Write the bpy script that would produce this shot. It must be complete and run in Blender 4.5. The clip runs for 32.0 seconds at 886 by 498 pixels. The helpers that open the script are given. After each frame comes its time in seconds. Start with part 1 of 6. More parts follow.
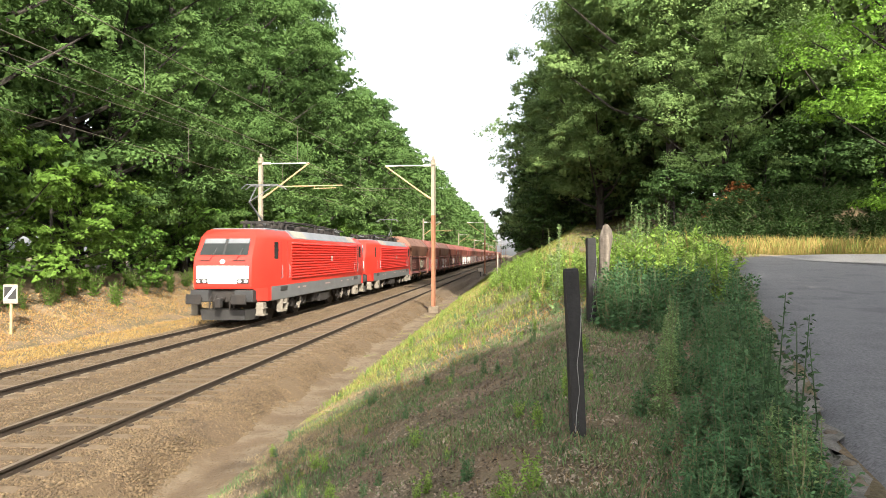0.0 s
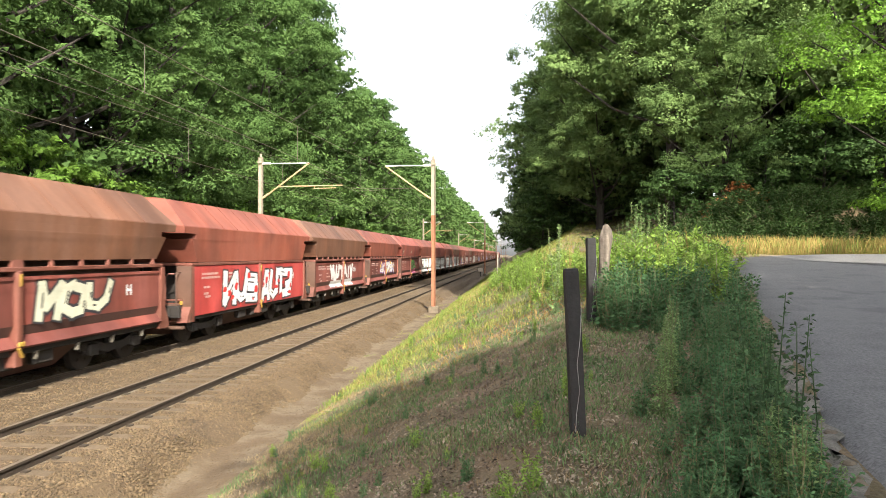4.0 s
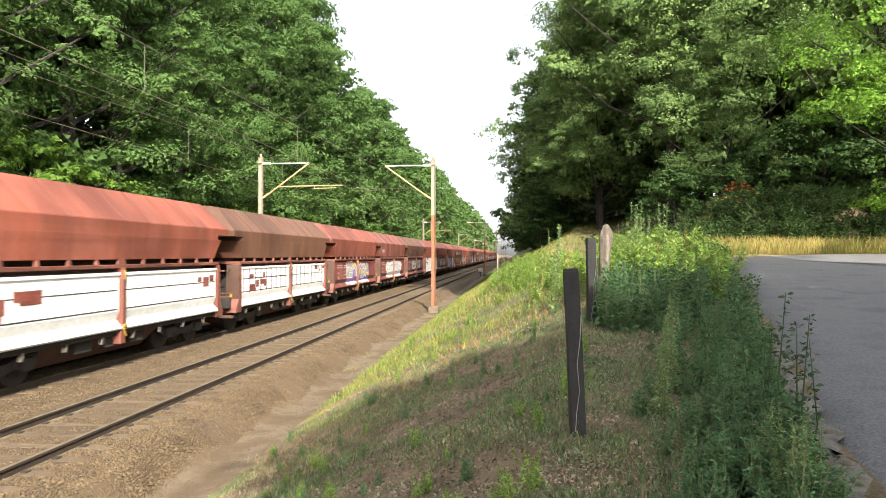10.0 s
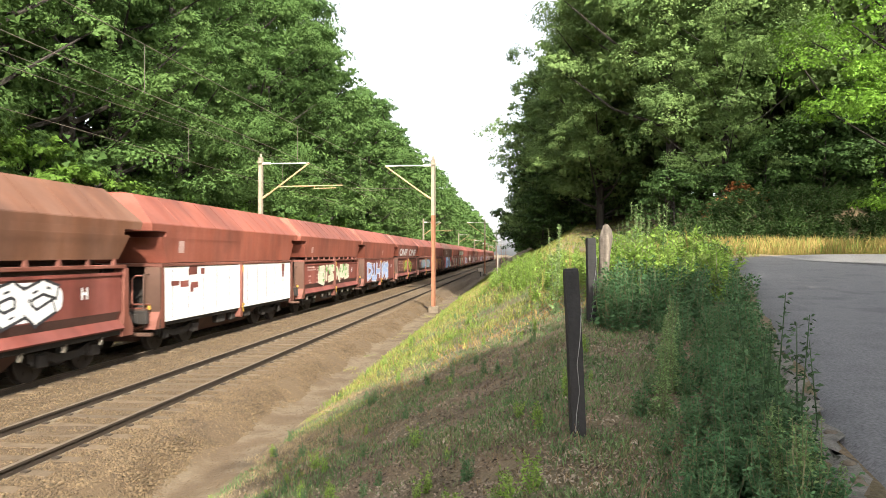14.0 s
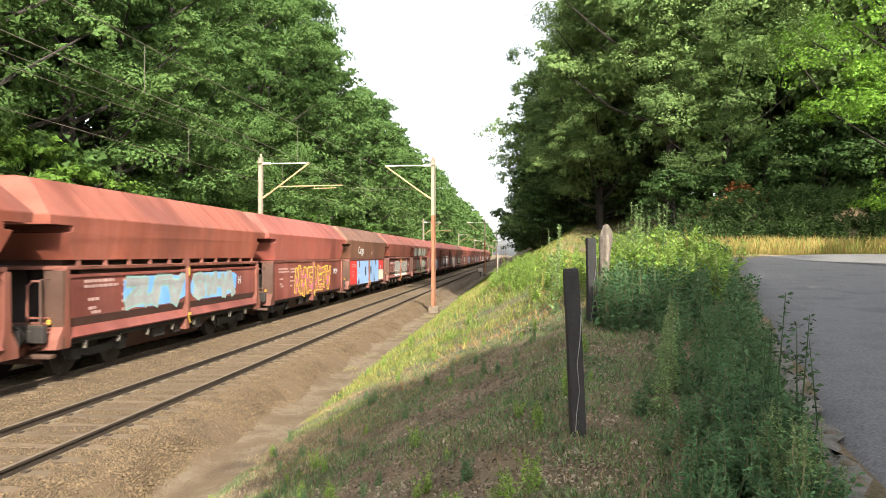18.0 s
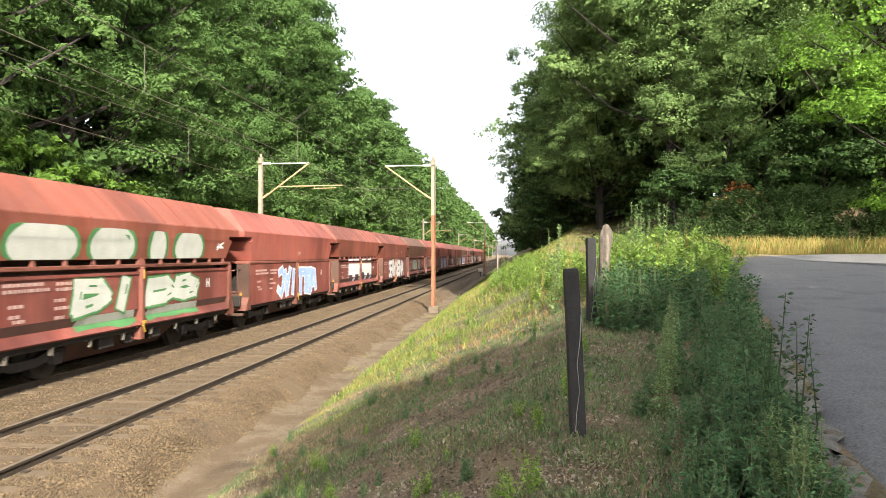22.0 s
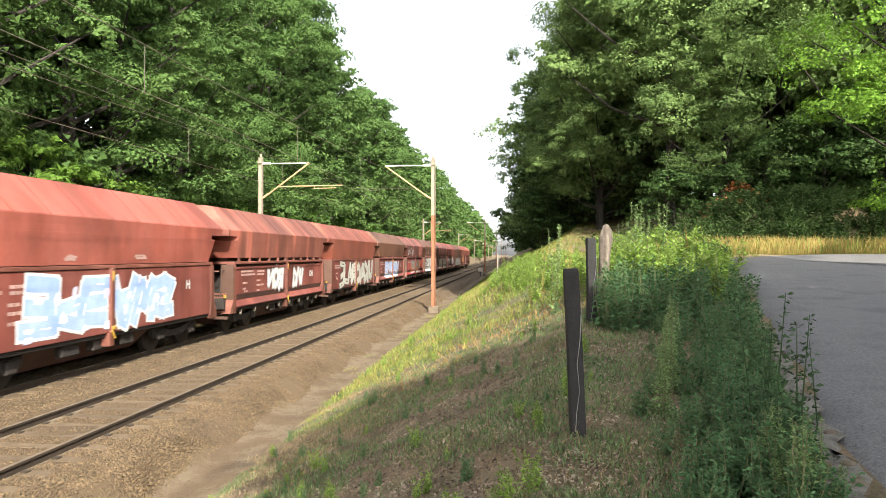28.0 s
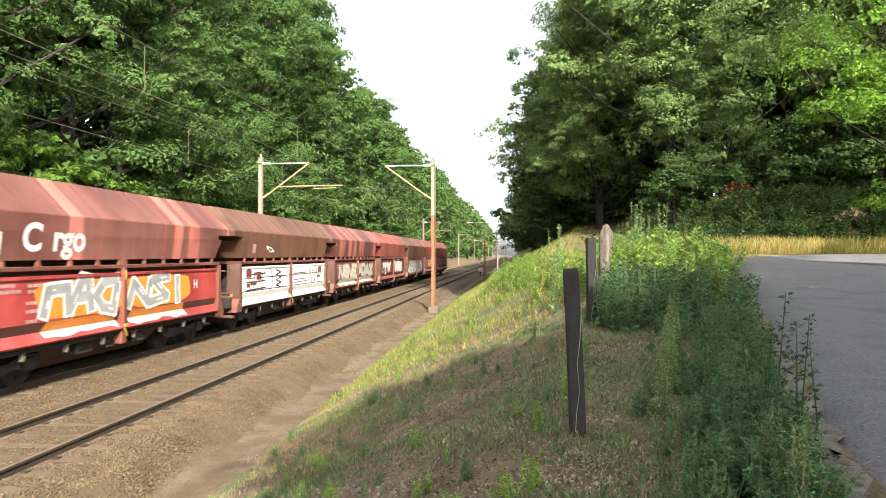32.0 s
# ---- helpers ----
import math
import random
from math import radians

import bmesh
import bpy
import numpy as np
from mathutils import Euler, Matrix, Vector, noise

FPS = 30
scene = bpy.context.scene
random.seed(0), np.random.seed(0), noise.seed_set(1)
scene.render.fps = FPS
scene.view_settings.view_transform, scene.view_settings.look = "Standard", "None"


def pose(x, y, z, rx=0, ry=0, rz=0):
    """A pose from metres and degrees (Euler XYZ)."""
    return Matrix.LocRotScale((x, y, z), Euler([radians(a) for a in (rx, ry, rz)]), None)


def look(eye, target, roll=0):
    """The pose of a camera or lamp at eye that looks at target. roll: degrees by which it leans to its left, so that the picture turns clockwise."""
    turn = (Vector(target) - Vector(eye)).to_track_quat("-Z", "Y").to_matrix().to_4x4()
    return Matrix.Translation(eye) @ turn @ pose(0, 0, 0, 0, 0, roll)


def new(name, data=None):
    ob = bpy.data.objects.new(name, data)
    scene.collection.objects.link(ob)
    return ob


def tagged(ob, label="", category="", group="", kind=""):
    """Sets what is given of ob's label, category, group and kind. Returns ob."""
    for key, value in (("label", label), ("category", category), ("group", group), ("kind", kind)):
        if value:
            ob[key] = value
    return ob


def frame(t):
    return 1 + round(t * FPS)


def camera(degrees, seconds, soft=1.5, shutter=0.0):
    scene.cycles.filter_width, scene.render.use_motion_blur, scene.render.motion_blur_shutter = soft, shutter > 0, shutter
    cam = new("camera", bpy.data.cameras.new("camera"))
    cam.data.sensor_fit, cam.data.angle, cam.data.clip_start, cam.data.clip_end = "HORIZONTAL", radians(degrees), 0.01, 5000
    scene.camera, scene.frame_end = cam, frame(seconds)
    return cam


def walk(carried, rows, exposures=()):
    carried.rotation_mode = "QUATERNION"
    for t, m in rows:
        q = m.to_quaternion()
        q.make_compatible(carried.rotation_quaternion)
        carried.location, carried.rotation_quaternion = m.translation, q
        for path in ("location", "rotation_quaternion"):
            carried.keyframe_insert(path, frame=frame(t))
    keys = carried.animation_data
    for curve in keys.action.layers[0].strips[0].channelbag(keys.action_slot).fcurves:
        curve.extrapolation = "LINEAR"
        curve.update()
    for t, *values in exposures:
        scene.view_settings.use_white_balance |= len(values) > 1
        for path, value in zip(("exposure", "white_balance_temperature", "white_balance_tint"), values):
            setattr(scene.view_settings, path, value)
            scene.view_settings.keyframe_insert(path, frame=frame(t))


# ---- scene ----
FOV = 66.94
EYE = (0.0, 0.0, 2.724)
YAW, PITCH = 6.041, 0.4895
cam = camera(FOV, 32.0, soft=0.75, shutter=0.22)
CAM_POSE = pose(*EYE, 90 + PITCH, 0, YAW)
walk(cam, [(0.0, CAM_POSE), (32.0, CAM_POSE)], exposures=[(0.0, 1.36, 6500, 10), (32.0, 1.36, 6500, 10)])

# ---- light ----
SUN_EL, SUN_SIDE = 34.0, 25.0      # elevation; how far right of straight behind the camera
sun_dir = Vector((math.sin(radians(SUN_SIDE)) * math.cos(radians(SUN_EL)),
                  -math.cos(radians(SUN_SIDE)) * math.cos(radians(SUN_EL)), math.sin(radians(SUN_EL))))
sun = new("sun", bpy.data.lights.new("sun", "SUN"))
sun.data.energy, sun.data.angle, sun.data.color = 4.75, radians(0.55), (1.0, 0.93, 0.80)
sun.matrix_world = look(sun_dir * 100, (0, 0, 0))
world = bpy.data.worlds.new("sky")
scene.world = world
world.use_nodes = True
wn = world.node_tree
sky = wn.nodes.new("ShaderNodeTexSky")
sky.sky_type, sky.sun_disc = "NISHITA", False
sky.sun_elevation, sky.sun_rotation = radians(SUN_EL), radians(180 - SUN_SIDE)
sky.air_density, sky.dust_density, sky.ozone_density = 1.0, 3.0, 0.6
haze = wn.nodes.new("ShaderNodeHueSaturation")      # summer haze pales the whole sky
haze.inputs["Saturation"].default_value, haze.inputs["Value"].default_value = 0.30, 1.45
wn.links.new(sky.outputs["Color"], haze.inputs["Color"])
wn.links.new(haze.outputs["Color"], wn.nodes["Background"].inputs["Color"])
wn.nodes["Background"].inputs["Strength"].default_value = 0.124

# ---- materials ----
def mat(name, cols, scale=4.0, rough=0.8, metal=0.0, bump=0.3, fine=40.0, grain=0.5, per="", spread=0.0, streak=None, translucent=0.0, coat=0.0, dist=0.01):
    """Noise-mixed colours at two scales, with bump. per: 'object' or 'island' brightness variation."""
    m = bpy.data.materials.new(name)
    m.use_nodes = True
    nt = m.node_tree
    b = nt.nodes["Principled BSDF"]
    tc = nt.nodes.new("ShaderNodeTexCoord")
    mp = nt.nodes.new("ShaderNodeMapping")
    nt.links.new(tc.outputs["Object"], mp.inputs["Vector"])
    if streak:
        mp.inputs["Scale"].default_value = streak
    n1 = nt.nodes.new("ShaderNodeTexNoise")
    n1.inputs["Scale"].default_value, n1.inputs["Detail"].default_value = scale, 6
    n2 = nt.nodes.new("ShaderNodeTexNoise")
    n2.inputs["Scale"].default_value, n2.inputs["Detail"].default_value = fine, 4
    nt.links.new(mp.outputs[0], n1.inputs["Vector"])
    nt.links.new(tc.outputs["Object"], n2.inputs["Vector"])
    ramp = nt.nodes.new("ShaderNodeValToRGB")
    els = ramp.color_ramp.elements
    els[0].position, els[1].position = 0.3, 0.7
    for i, c in enumerate(cols):
        if i >= 2:
            els.new(0.5)
    for i, c in enumerate(cols):
        els[i].position = 0.3 + 0.4 * i / max(1, len(cols) - 1)
        els[i].color = (*c, 1)
    nt.links.new(n1.outputs["Fac"], ramp.inputs["Fac"])
    hsv = nt.nodes.new("ShaderNodeHueSaturation")
    nt.links.new(ramp.outputs["Color"], hsv.inputs["Color"])
    add = nt.nodes.new("ShaderNodeMath")
    add.operation = "MULTIPLY_ADD"
    add.inputs[1].default_value, add.inputs[2].default_value = grain, 1 - grain / 2
    nt.links.new(n2.outputs["Fac"], add.inputs[0])
    val = add.outputs[0]
    if per:
        if per == "object":
            src = nt.nodes.new("ShaderNodeObjectInfo").outputs["Random"]
        else:
            src = nt.nodes.new("ShaderNodeNewGeometry").outputs["Random Per Island"]
        k = nt.nodes.new("ShaderNodeMath")
        k.operation = "MULTIPLY_ADD"
        k.inputs[1].default_value, k.inputs[2].default_value = 2 * spread, 1 - spread
        nt.links.new(src, k.inputs[0])
        mul = nt.nodes.new("ShaderNodeMath")
        mul.operation = "MULTIPLY"
        nt.links.new(val, mul.inputs[0])
        nt.links.new(k.outputs[0], mul.inputs[1])
        val = mul.outputs[0]
    nt.links.new(val, hsv.inputs["Value"])
    nt.links.new(hsv.outputs["Color"], b.inputs["Base Color"])
    b.inputs["Roughness"].default_value, b.inputs["Metallic"].default_value = rough, metal
    b.inputs["Coat Weight"].default_value = coat
    if bump:
        bp = nt.nodes.new("ShaderNodeBump")
        bp.inputs["Strength"].default_value, bp.inputs["Distance"].default_value = bump, dist
        nt.links.new(n2.outputs["Fac"], bp.inputs["Height"])
        nt.links.new(bp.outputs["Normal"], b.inputs["Normal"])
    if translucent:
        b.inputs["Specular IOR Level"].default_value = 0.12
        tr = nt.nodes.new("ShaderNodeBsdfTranslucent")
        nt.links.new(hsv.outputs["Color"], tr.inputs["Color"])
        mix = nt.nodes.new("ShaderNodeMixShader")
        mix.inputs[0].default_value = translucent
        nt.links.new(b.outputs[0], mix.inputs[1])
        nt.links.new(tr.outputs[0], mix.inputs[2])
        nt.links.new(mix.outputs[0], nt.nodes["Material Output"].inputs["Surface"])
    return m


M_GROUND = mat("dry_soil", [(0.105, 0.072, 0.042), (0.165, 0.115, 0.065), (0.095, 0.075, 0.036), (0.20, 0.145, 0.085)], 0.9, 0.95, bump=0.8, fine=34, grain=1.3, dist=0.02)
M_BALLAST = mat("ballast", [(0.066, 0.043, 0.022), (0.098, 0.065, 0.033), (0.078, 0.051, 0.026)], 1.2, 0.95, bump=1.0, fine=16, dist=0.04)
M_STONE = mat("ballast_stone", [(0.076, 0.050, 0.026), (0.122, 0.084, 0.044)], 3, 0.9, bump=0.3, per="island", spread=0.36)
# rust tone, darkened further for the shade below the rail head
M_RAIL = mat("rusty_rail", [(0.026, 0.018, 0.012), (0.045, 0.031, 0.020)], 6, 0.85, 0.1, per="object", spread=0.1)
M_RAILTOP = mat("polished_rail", [(0.105, 0.080, 0.055), (0.16, 0.122, 0.086)], 3, 0.7, 0.15, bump=0.05)
M_SLEEPER = mat("sleeper_concrete", [(0.088, 0.061, 0.035), (0.124, 0.088, 0.052)], 5, 0.9, bump=0.4, per="object", spread=0.15)
M_ASPHALT = mat("asphalt", [(0.092, 0.090, 0.091), (0.132, 0.128, 0.128), (0.112, 0.108, 0.109)], 1.5, 0.9, bump=1.0, fine=45, grain=1.7, dist=0.012)
M_SAND = mat("pale_sand", [(0.16, 0.12, 0.074), (0.27, 0.215, 0.145)], 3, 0.95, bump=0.5, fine=30)
M_PATH = mat("path_sand", [(0.078, 0.052, 0.028), (0.098, 0.066, 0.036), (0.140, 0.105, 0.066), (0.090, 0.061, 0.034)], 1.3, 0.95, bump=0.8, fine=38, grain=1.1, dist=0.02)
M_GRIT = mat("pale_grit", [(0.085, 0.078, 0.066), (0.18, 0.165, 0.14), (0.11, 0.10, 0.085)], 6, 0.95, bump=1.0, fine=60, grain=1.2, dist=0.015)
M_BARK = mat("bark", [(0.018, 0.015, 0.012), (0.04, 0.033, 0.025)], 3, 0.95, bump=1.0, fine=14, streak=(1, 1, 0.2), dist=0.04)
M_LEAF = mat("leaf_green", [(0.051, 0.100, 0.028), (0.096, 0.165, 0.045), (0.066, 0.125, 0.034), (0.108, 0.174, 0.050)], 0.22, 0.68, bump=0, per="island", spread=0.20, translucent=0.32)
M_LEAF_OAK = mat("leaf_oak", [(0.094, 0.160, 0.050), (0.160, 0.240, 0.076), (0.112, 0.184, 0.058)], 0.25, 0.66, bump=0, per="island", spread=0.20, translucent=0.27)
# brighter leaf green that carries sunlight on shrubs and brambles
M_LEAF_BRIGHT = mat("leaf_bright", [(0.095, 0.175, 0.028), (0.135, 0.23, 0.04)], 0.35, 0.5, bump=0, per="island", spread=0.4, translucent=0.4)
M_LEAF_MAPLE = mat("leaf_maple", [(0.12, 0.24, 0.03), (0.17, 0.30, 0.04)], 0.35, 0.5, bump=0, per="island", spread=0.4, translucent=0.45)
M_LEAF_BUSH = mat("leaf_bush", [(0.06, 0.125, 0.022), (0.10, 0.185, 0.03)], 0.8, 0.55, bump=0, per="island", spread=0.5, translucent=0.35)
M_GRASS = mat("grass_green", [(0.13, 0.195, 0.04), (0.19, 0.25, 0.055), (0.28, 0.27, 0.085), (0.16, 0.22, 0.045)], 0.6, 0.7, bump=0, per="island", spread=0.4, translucent=0.35)
M_STRAW = mat("bank_straw", [(0.19, 0.135, 0.075), (0.26, 0.19, 0.11), (0.15, 0.115, 0.06)], 0.6, 0.85, bump=0, per="island", spread=0.4, translucent=0.2)
M_DRYGRASS = mat("grass_dry", [(0.30, 0.20, 0.075), (0.38, 0.27, 0.10), (0.24, 0.18, 0.06)], 0.6, 0.8, bump=0, per="island", spread=0.35, translucent=0.3)
M_WEED = mat("weed_leaf", [(0.070, 0.148, 0.062), (0.112, 0.205, 0.084)], 3, 0.65, bump=0, per="island", spread=0.35, translucent=0.3)
M_STEM = mat("weed_stem", [(0.12, 0.15, 0.06), (0.2, 0.17, 0.09)], 5, 0.8, bump=0.1)
M_LITTER = mat("dead_leaf", [(0.10, 0.072, 0.05), (0.20, 0.15, 0.105), (0.33, 0.27, 0.20)], 2, 0.9, bump=0, per="island", spread=0.6)
M_POST = mat("dark_post_wood", [(0.011, 0.0105, 0.0105), (0.026, 0.024, 0.023)], 8, 0.85, bump=0.8, fine=25, streak=(1, 1, 0.08), dist=0.01)
M_STUMP = mat("old_post_wood", [(0.05, 0.04, 0.03), (0.11, 0.09, 0.07), (0.21, 0.175, 0.14)], 14, 0.9, bump=1.0, fine=20, streak=(1, 1, 0.1), dist=0.02)
M_WIRE = mat("wire_grey", [(0.25, 0.25, 0.25), (0.35, 0.34, 0.33)], 5, 0.5, 0.6, bump=0)
M_CABLE = mat("overhead_wire", [(0.11, 0.097, 0.075), (0.16, 0.14, 0.105)], 5, 0.6, 0.3, bump=0)
M_MAST_RUST = mat("mast_rust_paint", [(0.21, 0.085, 0.045), (0.28, 0.12, 0.06)], 3, 0.8, bump=0.3)
M_MAST_PALE = mat("mast_pale_steel", [(0.22, 0.19, 0.14), (0.31, 0.27, 0.20)], 3, 0.7, 0.2, bump=0.2)
M_ARM = mat("arm_tan", [(0.40, 0.28, 0.14), (0.5, 0.36, 0.2)], 4, 0.7, 0.2, bump=0.1)
M_FOOT = mat("dusty_foot", [(0.11, 0.085, 0.058), (0.17, 0.135, 0.095)], 5, 0.9, bump=0.5)
M_CONCRETE = mat("concrete", [(0.24, 0.21, 0.17), (0.32, 0.28, 0.23)], 5, 0.9, bump=0.5)
M_WHITE = mat("white_paint", [(0.72, 0.71, 0.68), (0.8, 0.79, 0.76)], 2, 0.55, bump=0.1)
M_BLACK = mat("black_paint", [(0.02, 0.02, 0.02), (0.035, 0.033, 0.03)], 4, 0.6, bump=0.1)
# grime and wheel tones, darkened further for the shade beneath the train
M_UNDER = mat("underframe_grime", [(0.013, 0.011, 0.010), (0.027, 0.021, 0.017)], 3, 0.85, bump=0.4)
M_WHEEL = mat("wheel_steel", [(0.014, 0.011, 0.010), (0.028, 0.022, 0.018)], 4, 0.7, 0.2, bump=0.2)
M_LOCO_RED = mat("loco_red", [(0.54, 0.026, 0.016), (0.60, 0.032, 0.019)], 1.2, 0.5, bump=0.04, coat=0.08)
M_LOCO_GREY = mat("loco_grey", [(0.105, 0.110, 0.112), (0.14, 0.143, 0.143)], 1.5, 0.55, bump=0.1)
M_LOCO_ROOF = mat("loco_roof_grey", [(0.115, 0.122, 0.130), (0.165, 0.172, 0.180)], 1.5, 0.55, bump=0.1)
M_GLASS = mat("cab_glass", [(0.020, 0.024, 0.024), (0.040, 0.044, 0.044)], 1, 0.12, bump=0)
M_GLASS.node_tree.nodes["Principled BSDF"].inputs["Specular IOR Level"].default_value = 0.6
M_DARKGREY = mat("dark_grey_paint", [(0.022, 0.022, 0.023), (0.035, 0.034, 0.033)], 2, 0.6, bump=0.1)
M_STEP = mat("dusty_step", [(0.13, 0.115, 0.09), (0.2, 0.175, 0.14)], 4, 0.8, bump=0.2)
M_YELLOW = mat("yellow_paint", [(0.26, 0.16, 0.025), (0.36, 0.22, 0.035)], 3, 0.6, bump=0.1)
M_LAMP = mat("headlamp_glass", [(0.7, 0.7, 0.65), (0.8, 0.8, 0.75)], 3, 0.1, bump=0)


# ---- mesh helpers ----
class Mesher:
    """Gathers simple solids into one mesh."""

    def __init__(self):
        self.v, self.f = [], []

    def add(self, verts, faces):
        o = len(self.v)
        self.v += [tuple(q) for q in verts]
        self.f += [tuple(i + o for i in fc) for fc in faces]
        return self

    def box(self, x0, x1, y0, y1, z0, z1, c=0.0):
        if c <= 0:
            vs = [(x, y, z) for x in (x0, x1) for y in (y0, y1) for z in (z0, z1)]
            return self.add(vs, [(0, 1, 3, 2), (4, 6, 7, 5), (0, 4, 5, 1), (2, 3, 7, 6), (0, 2, 6, 4), (1, 5, 7, 3)])
        prof = [(x0 + c, z0), (x1 - c, z0), (x1, z0 + c), (x1, z1 - c), (x1 - c, z1), (x0 + c, z1), (x0, z1 - c), (x0, z0 + c)]
        inner = [(x0 + c, z0 + c), (x1 - c, z0 + c), (x1 - c, z0 + c), (x1 - c, z1 - c), (x1 - c, z1 - c), (x0 + c, z1 - c), (x0 + c, z1 - c), (x0 + c, z0 + c)]
        rings = [[(a, y0, b) for a, b in inner], [(a, y0 + c, b) for a, b in prof], [(a, y1 - c, b) for a, b in prof], [(a, y1, b) for a, b in inner]]
        return self.loft(rings)

    def loft(self, rings, caps=True, closed=True):
        n = len(rings[0])
        vs = [q for r in rings for q in r]
        fs = []
        for k in range(len(rings) - 1):
            for i in range(n if closed else n - 1):
                j = (i + 1) % n
                fs.append((k * n + i, k * n + j, (k + 1) * n + j, (k + 1) * n + i))
        if caps:
            fs.append(tuple(reversed(range(n))))
            fs.append(tuple((len(rings) - 1) * n + i for i in range(n)))
        return self.add(vs, fs)

    def tube(self, path, radii, n=6, caps=True):
        path = [Vector(q) for q in path]
        if not isinstance(radii, (list, tuple)):
            radii = [radii] * len(path)
        rings = []
        for i, q in enumerate(path):
            d = (path[min(i + 1, len(path) - 1)] - path[max(i - 1, 0)]).normalized()
            a = d.orthogonal().normalized() if i == 0 else (a - d * a.dot(d)).normalized()
            b = d.cross(a)
            rings.append([q + (a * math.cos(2 * math.pi * k / n) + b * math.sin(2 * math.pi * k / n)) * radii[i] for k in range(n)])
        return self.loft(rings, caps)

    def disc(self, c, axis, r, h, n=20):
        c, axis = Vector(c), Vector(axis).normalized()
        return self.tube([c - axis * h / 2, c + axis * h / 2], r, n)

    def mesh(self, name, material=None, smooth=False):
        me = bpy.data.meshes.new(name)
        me.from_pydata(self.v, [], self.f)
        if material:
            me.materials.append(material)
        if smooth:
            me.polygons.foreach_set("use_smooth", [True] * len(me.polygons))
            me.set_sharp_from_angle(angle=radians(40))
        return me


def quads_mesh(name, verts, material, n=4):
    """Mesh of many separate n-cornered faces; verts: (faces * n, 3)."""
    me = bpy.data.meshes.new(name)
    nv = len(verts)
    nf = nv // n
    me.vertices.add(nv)
    me.vertices.foreach_set("co", np.asarray(verts, np.float32).ravel())
    me.loops.add(nv)
    me.loops.foreach_set("vertex_index", np.arange(nv, dtype=np.int32))
    me.polygons.add(nf)
    me.polygons.foreach_set("loop_start", np.arange(0, nv, n, dtype=np.int32))
    me.polygons.foreach_set("loop_total", np.full(nf, n, np.int32))
    me.materials.append(material)
    me.update(calc_edges=True)
    return me


def tris_mesh(name, verts, faces, material):
    me = bpy.data.meshes.new(name)
    me.from_pydata(verts.tolist() if hasattr(verts, "tolist") else verts, [], faces.tolist() if hasattr(faces, "tolist") else faces)
    me.materials.append(material)
    return me


def part(name, src, material, parent, label="", at=None, smooth=False):
    """Links a mesh (or Mesher) as one object under parent."""
    me = src.mesh(name, material, smooth) if isinstance(src, Mesher) else src
    ob = new(name, me)
    ob.parent = parent
    if at is not None:
        ob.matrix_basis = at
    if label:
        ob["label"] = label
    return ob


def thing(name, at, label, category, group="", kind=""):
    ob = new(name)
    ob.empty_display_size = 0.3
    ob.matrix_basis = at
    return tagged(ob, label, category, group, kind)


def solid(name, src, material, label, category, group="", kind="", at=None, smooth=False):
    me = src.mesh(name, material, smooth) if isinstance(src, Mesher) else src
    ob = new(name, me)
    if at is not None:
        ob.matrix_basis = at
    return tagged(ob, label, category, group, kind)


# ---- the lie of the land ----
NEAR, FAR_TRACK = -7.233, -11.072      # centre lines of the two tracks
TOE = -4.0
ROAD_A, ROAD_B = np.array([1.9, 4.0]), np.array([6.3, 20.8])
VERGE_D = np.array([0.913, 0.409])


def fbm(x, y, s):
    return (np.sin(x * s + 1.3 * np.sin(y * s * 0.7)) + np.sin(y * s * 1.3 + 1.1 * np.sin(x * s * 0.9 + 2)) + 0.5 * np.sin((x + y) * s * 2.3)) / 2.5


def land(x, y):
    """Ground height at (x, y), numpy arrays or numbers."""
    x, y = np.asarray(x, float), np.asarray(y, float)
    cap = 1.15 + 0.07 * np.clip(y, -4, 22)
    cap = cap + np.clip(y - 26, 0, 50) * 0.09
    bank = -0.5 + (0.46 + 0.15 * np.clip((y - 12) / 10, 0, 1)) * (x - TOE)
    right = np.minimum(bank, cap)
    # hill past the far verge of the road
    nx, ny = -VERGE_D[1], VERGE_D[0]
    dv = (x - ROAD_B[0]) * nx + (y - ROAD_B[1]) * ny
    hill = np.clip((dv - 2.6) * 0.6, 0, 1.7) * np.clip((x - 6.2) / 4, 0, 1)
    right = right + hill
    rough = 0.05 * fbm(x, y, 1.7) + 0.025 * fbm(x + 5, y, 5.1)
    onbank = np.clip((x - TOE) / 1.0, 0, 1)
    right = right + rough * onbank * (0.25 + 0.75 * (bank < cap))
    left = np.where(x > -16.2, -0.42, -0.42 + np.clip(-16.2 - x, 0, 5.0) * 0.42) + 0.07 * fbm(x, y, 1.1) * np.clip((-14.5 - x) / 2, 0, 1)
    mid = np.full_like(x, -0.55)
    z = np.where(x > TOE, right, np.where(x < -14.0, left, mid))
    tow = np.clip((x + 4.5) / 0.5, 0, 1)
    z = np.where((x <= TOE) & (x > -4.6), -0.55 + 0.05 * tow, z)
    return z


def axis(*spans):
    out = []
    for a, b, s in spans:
        out += list(np.arange(a, b, s))
    return np.array(out)


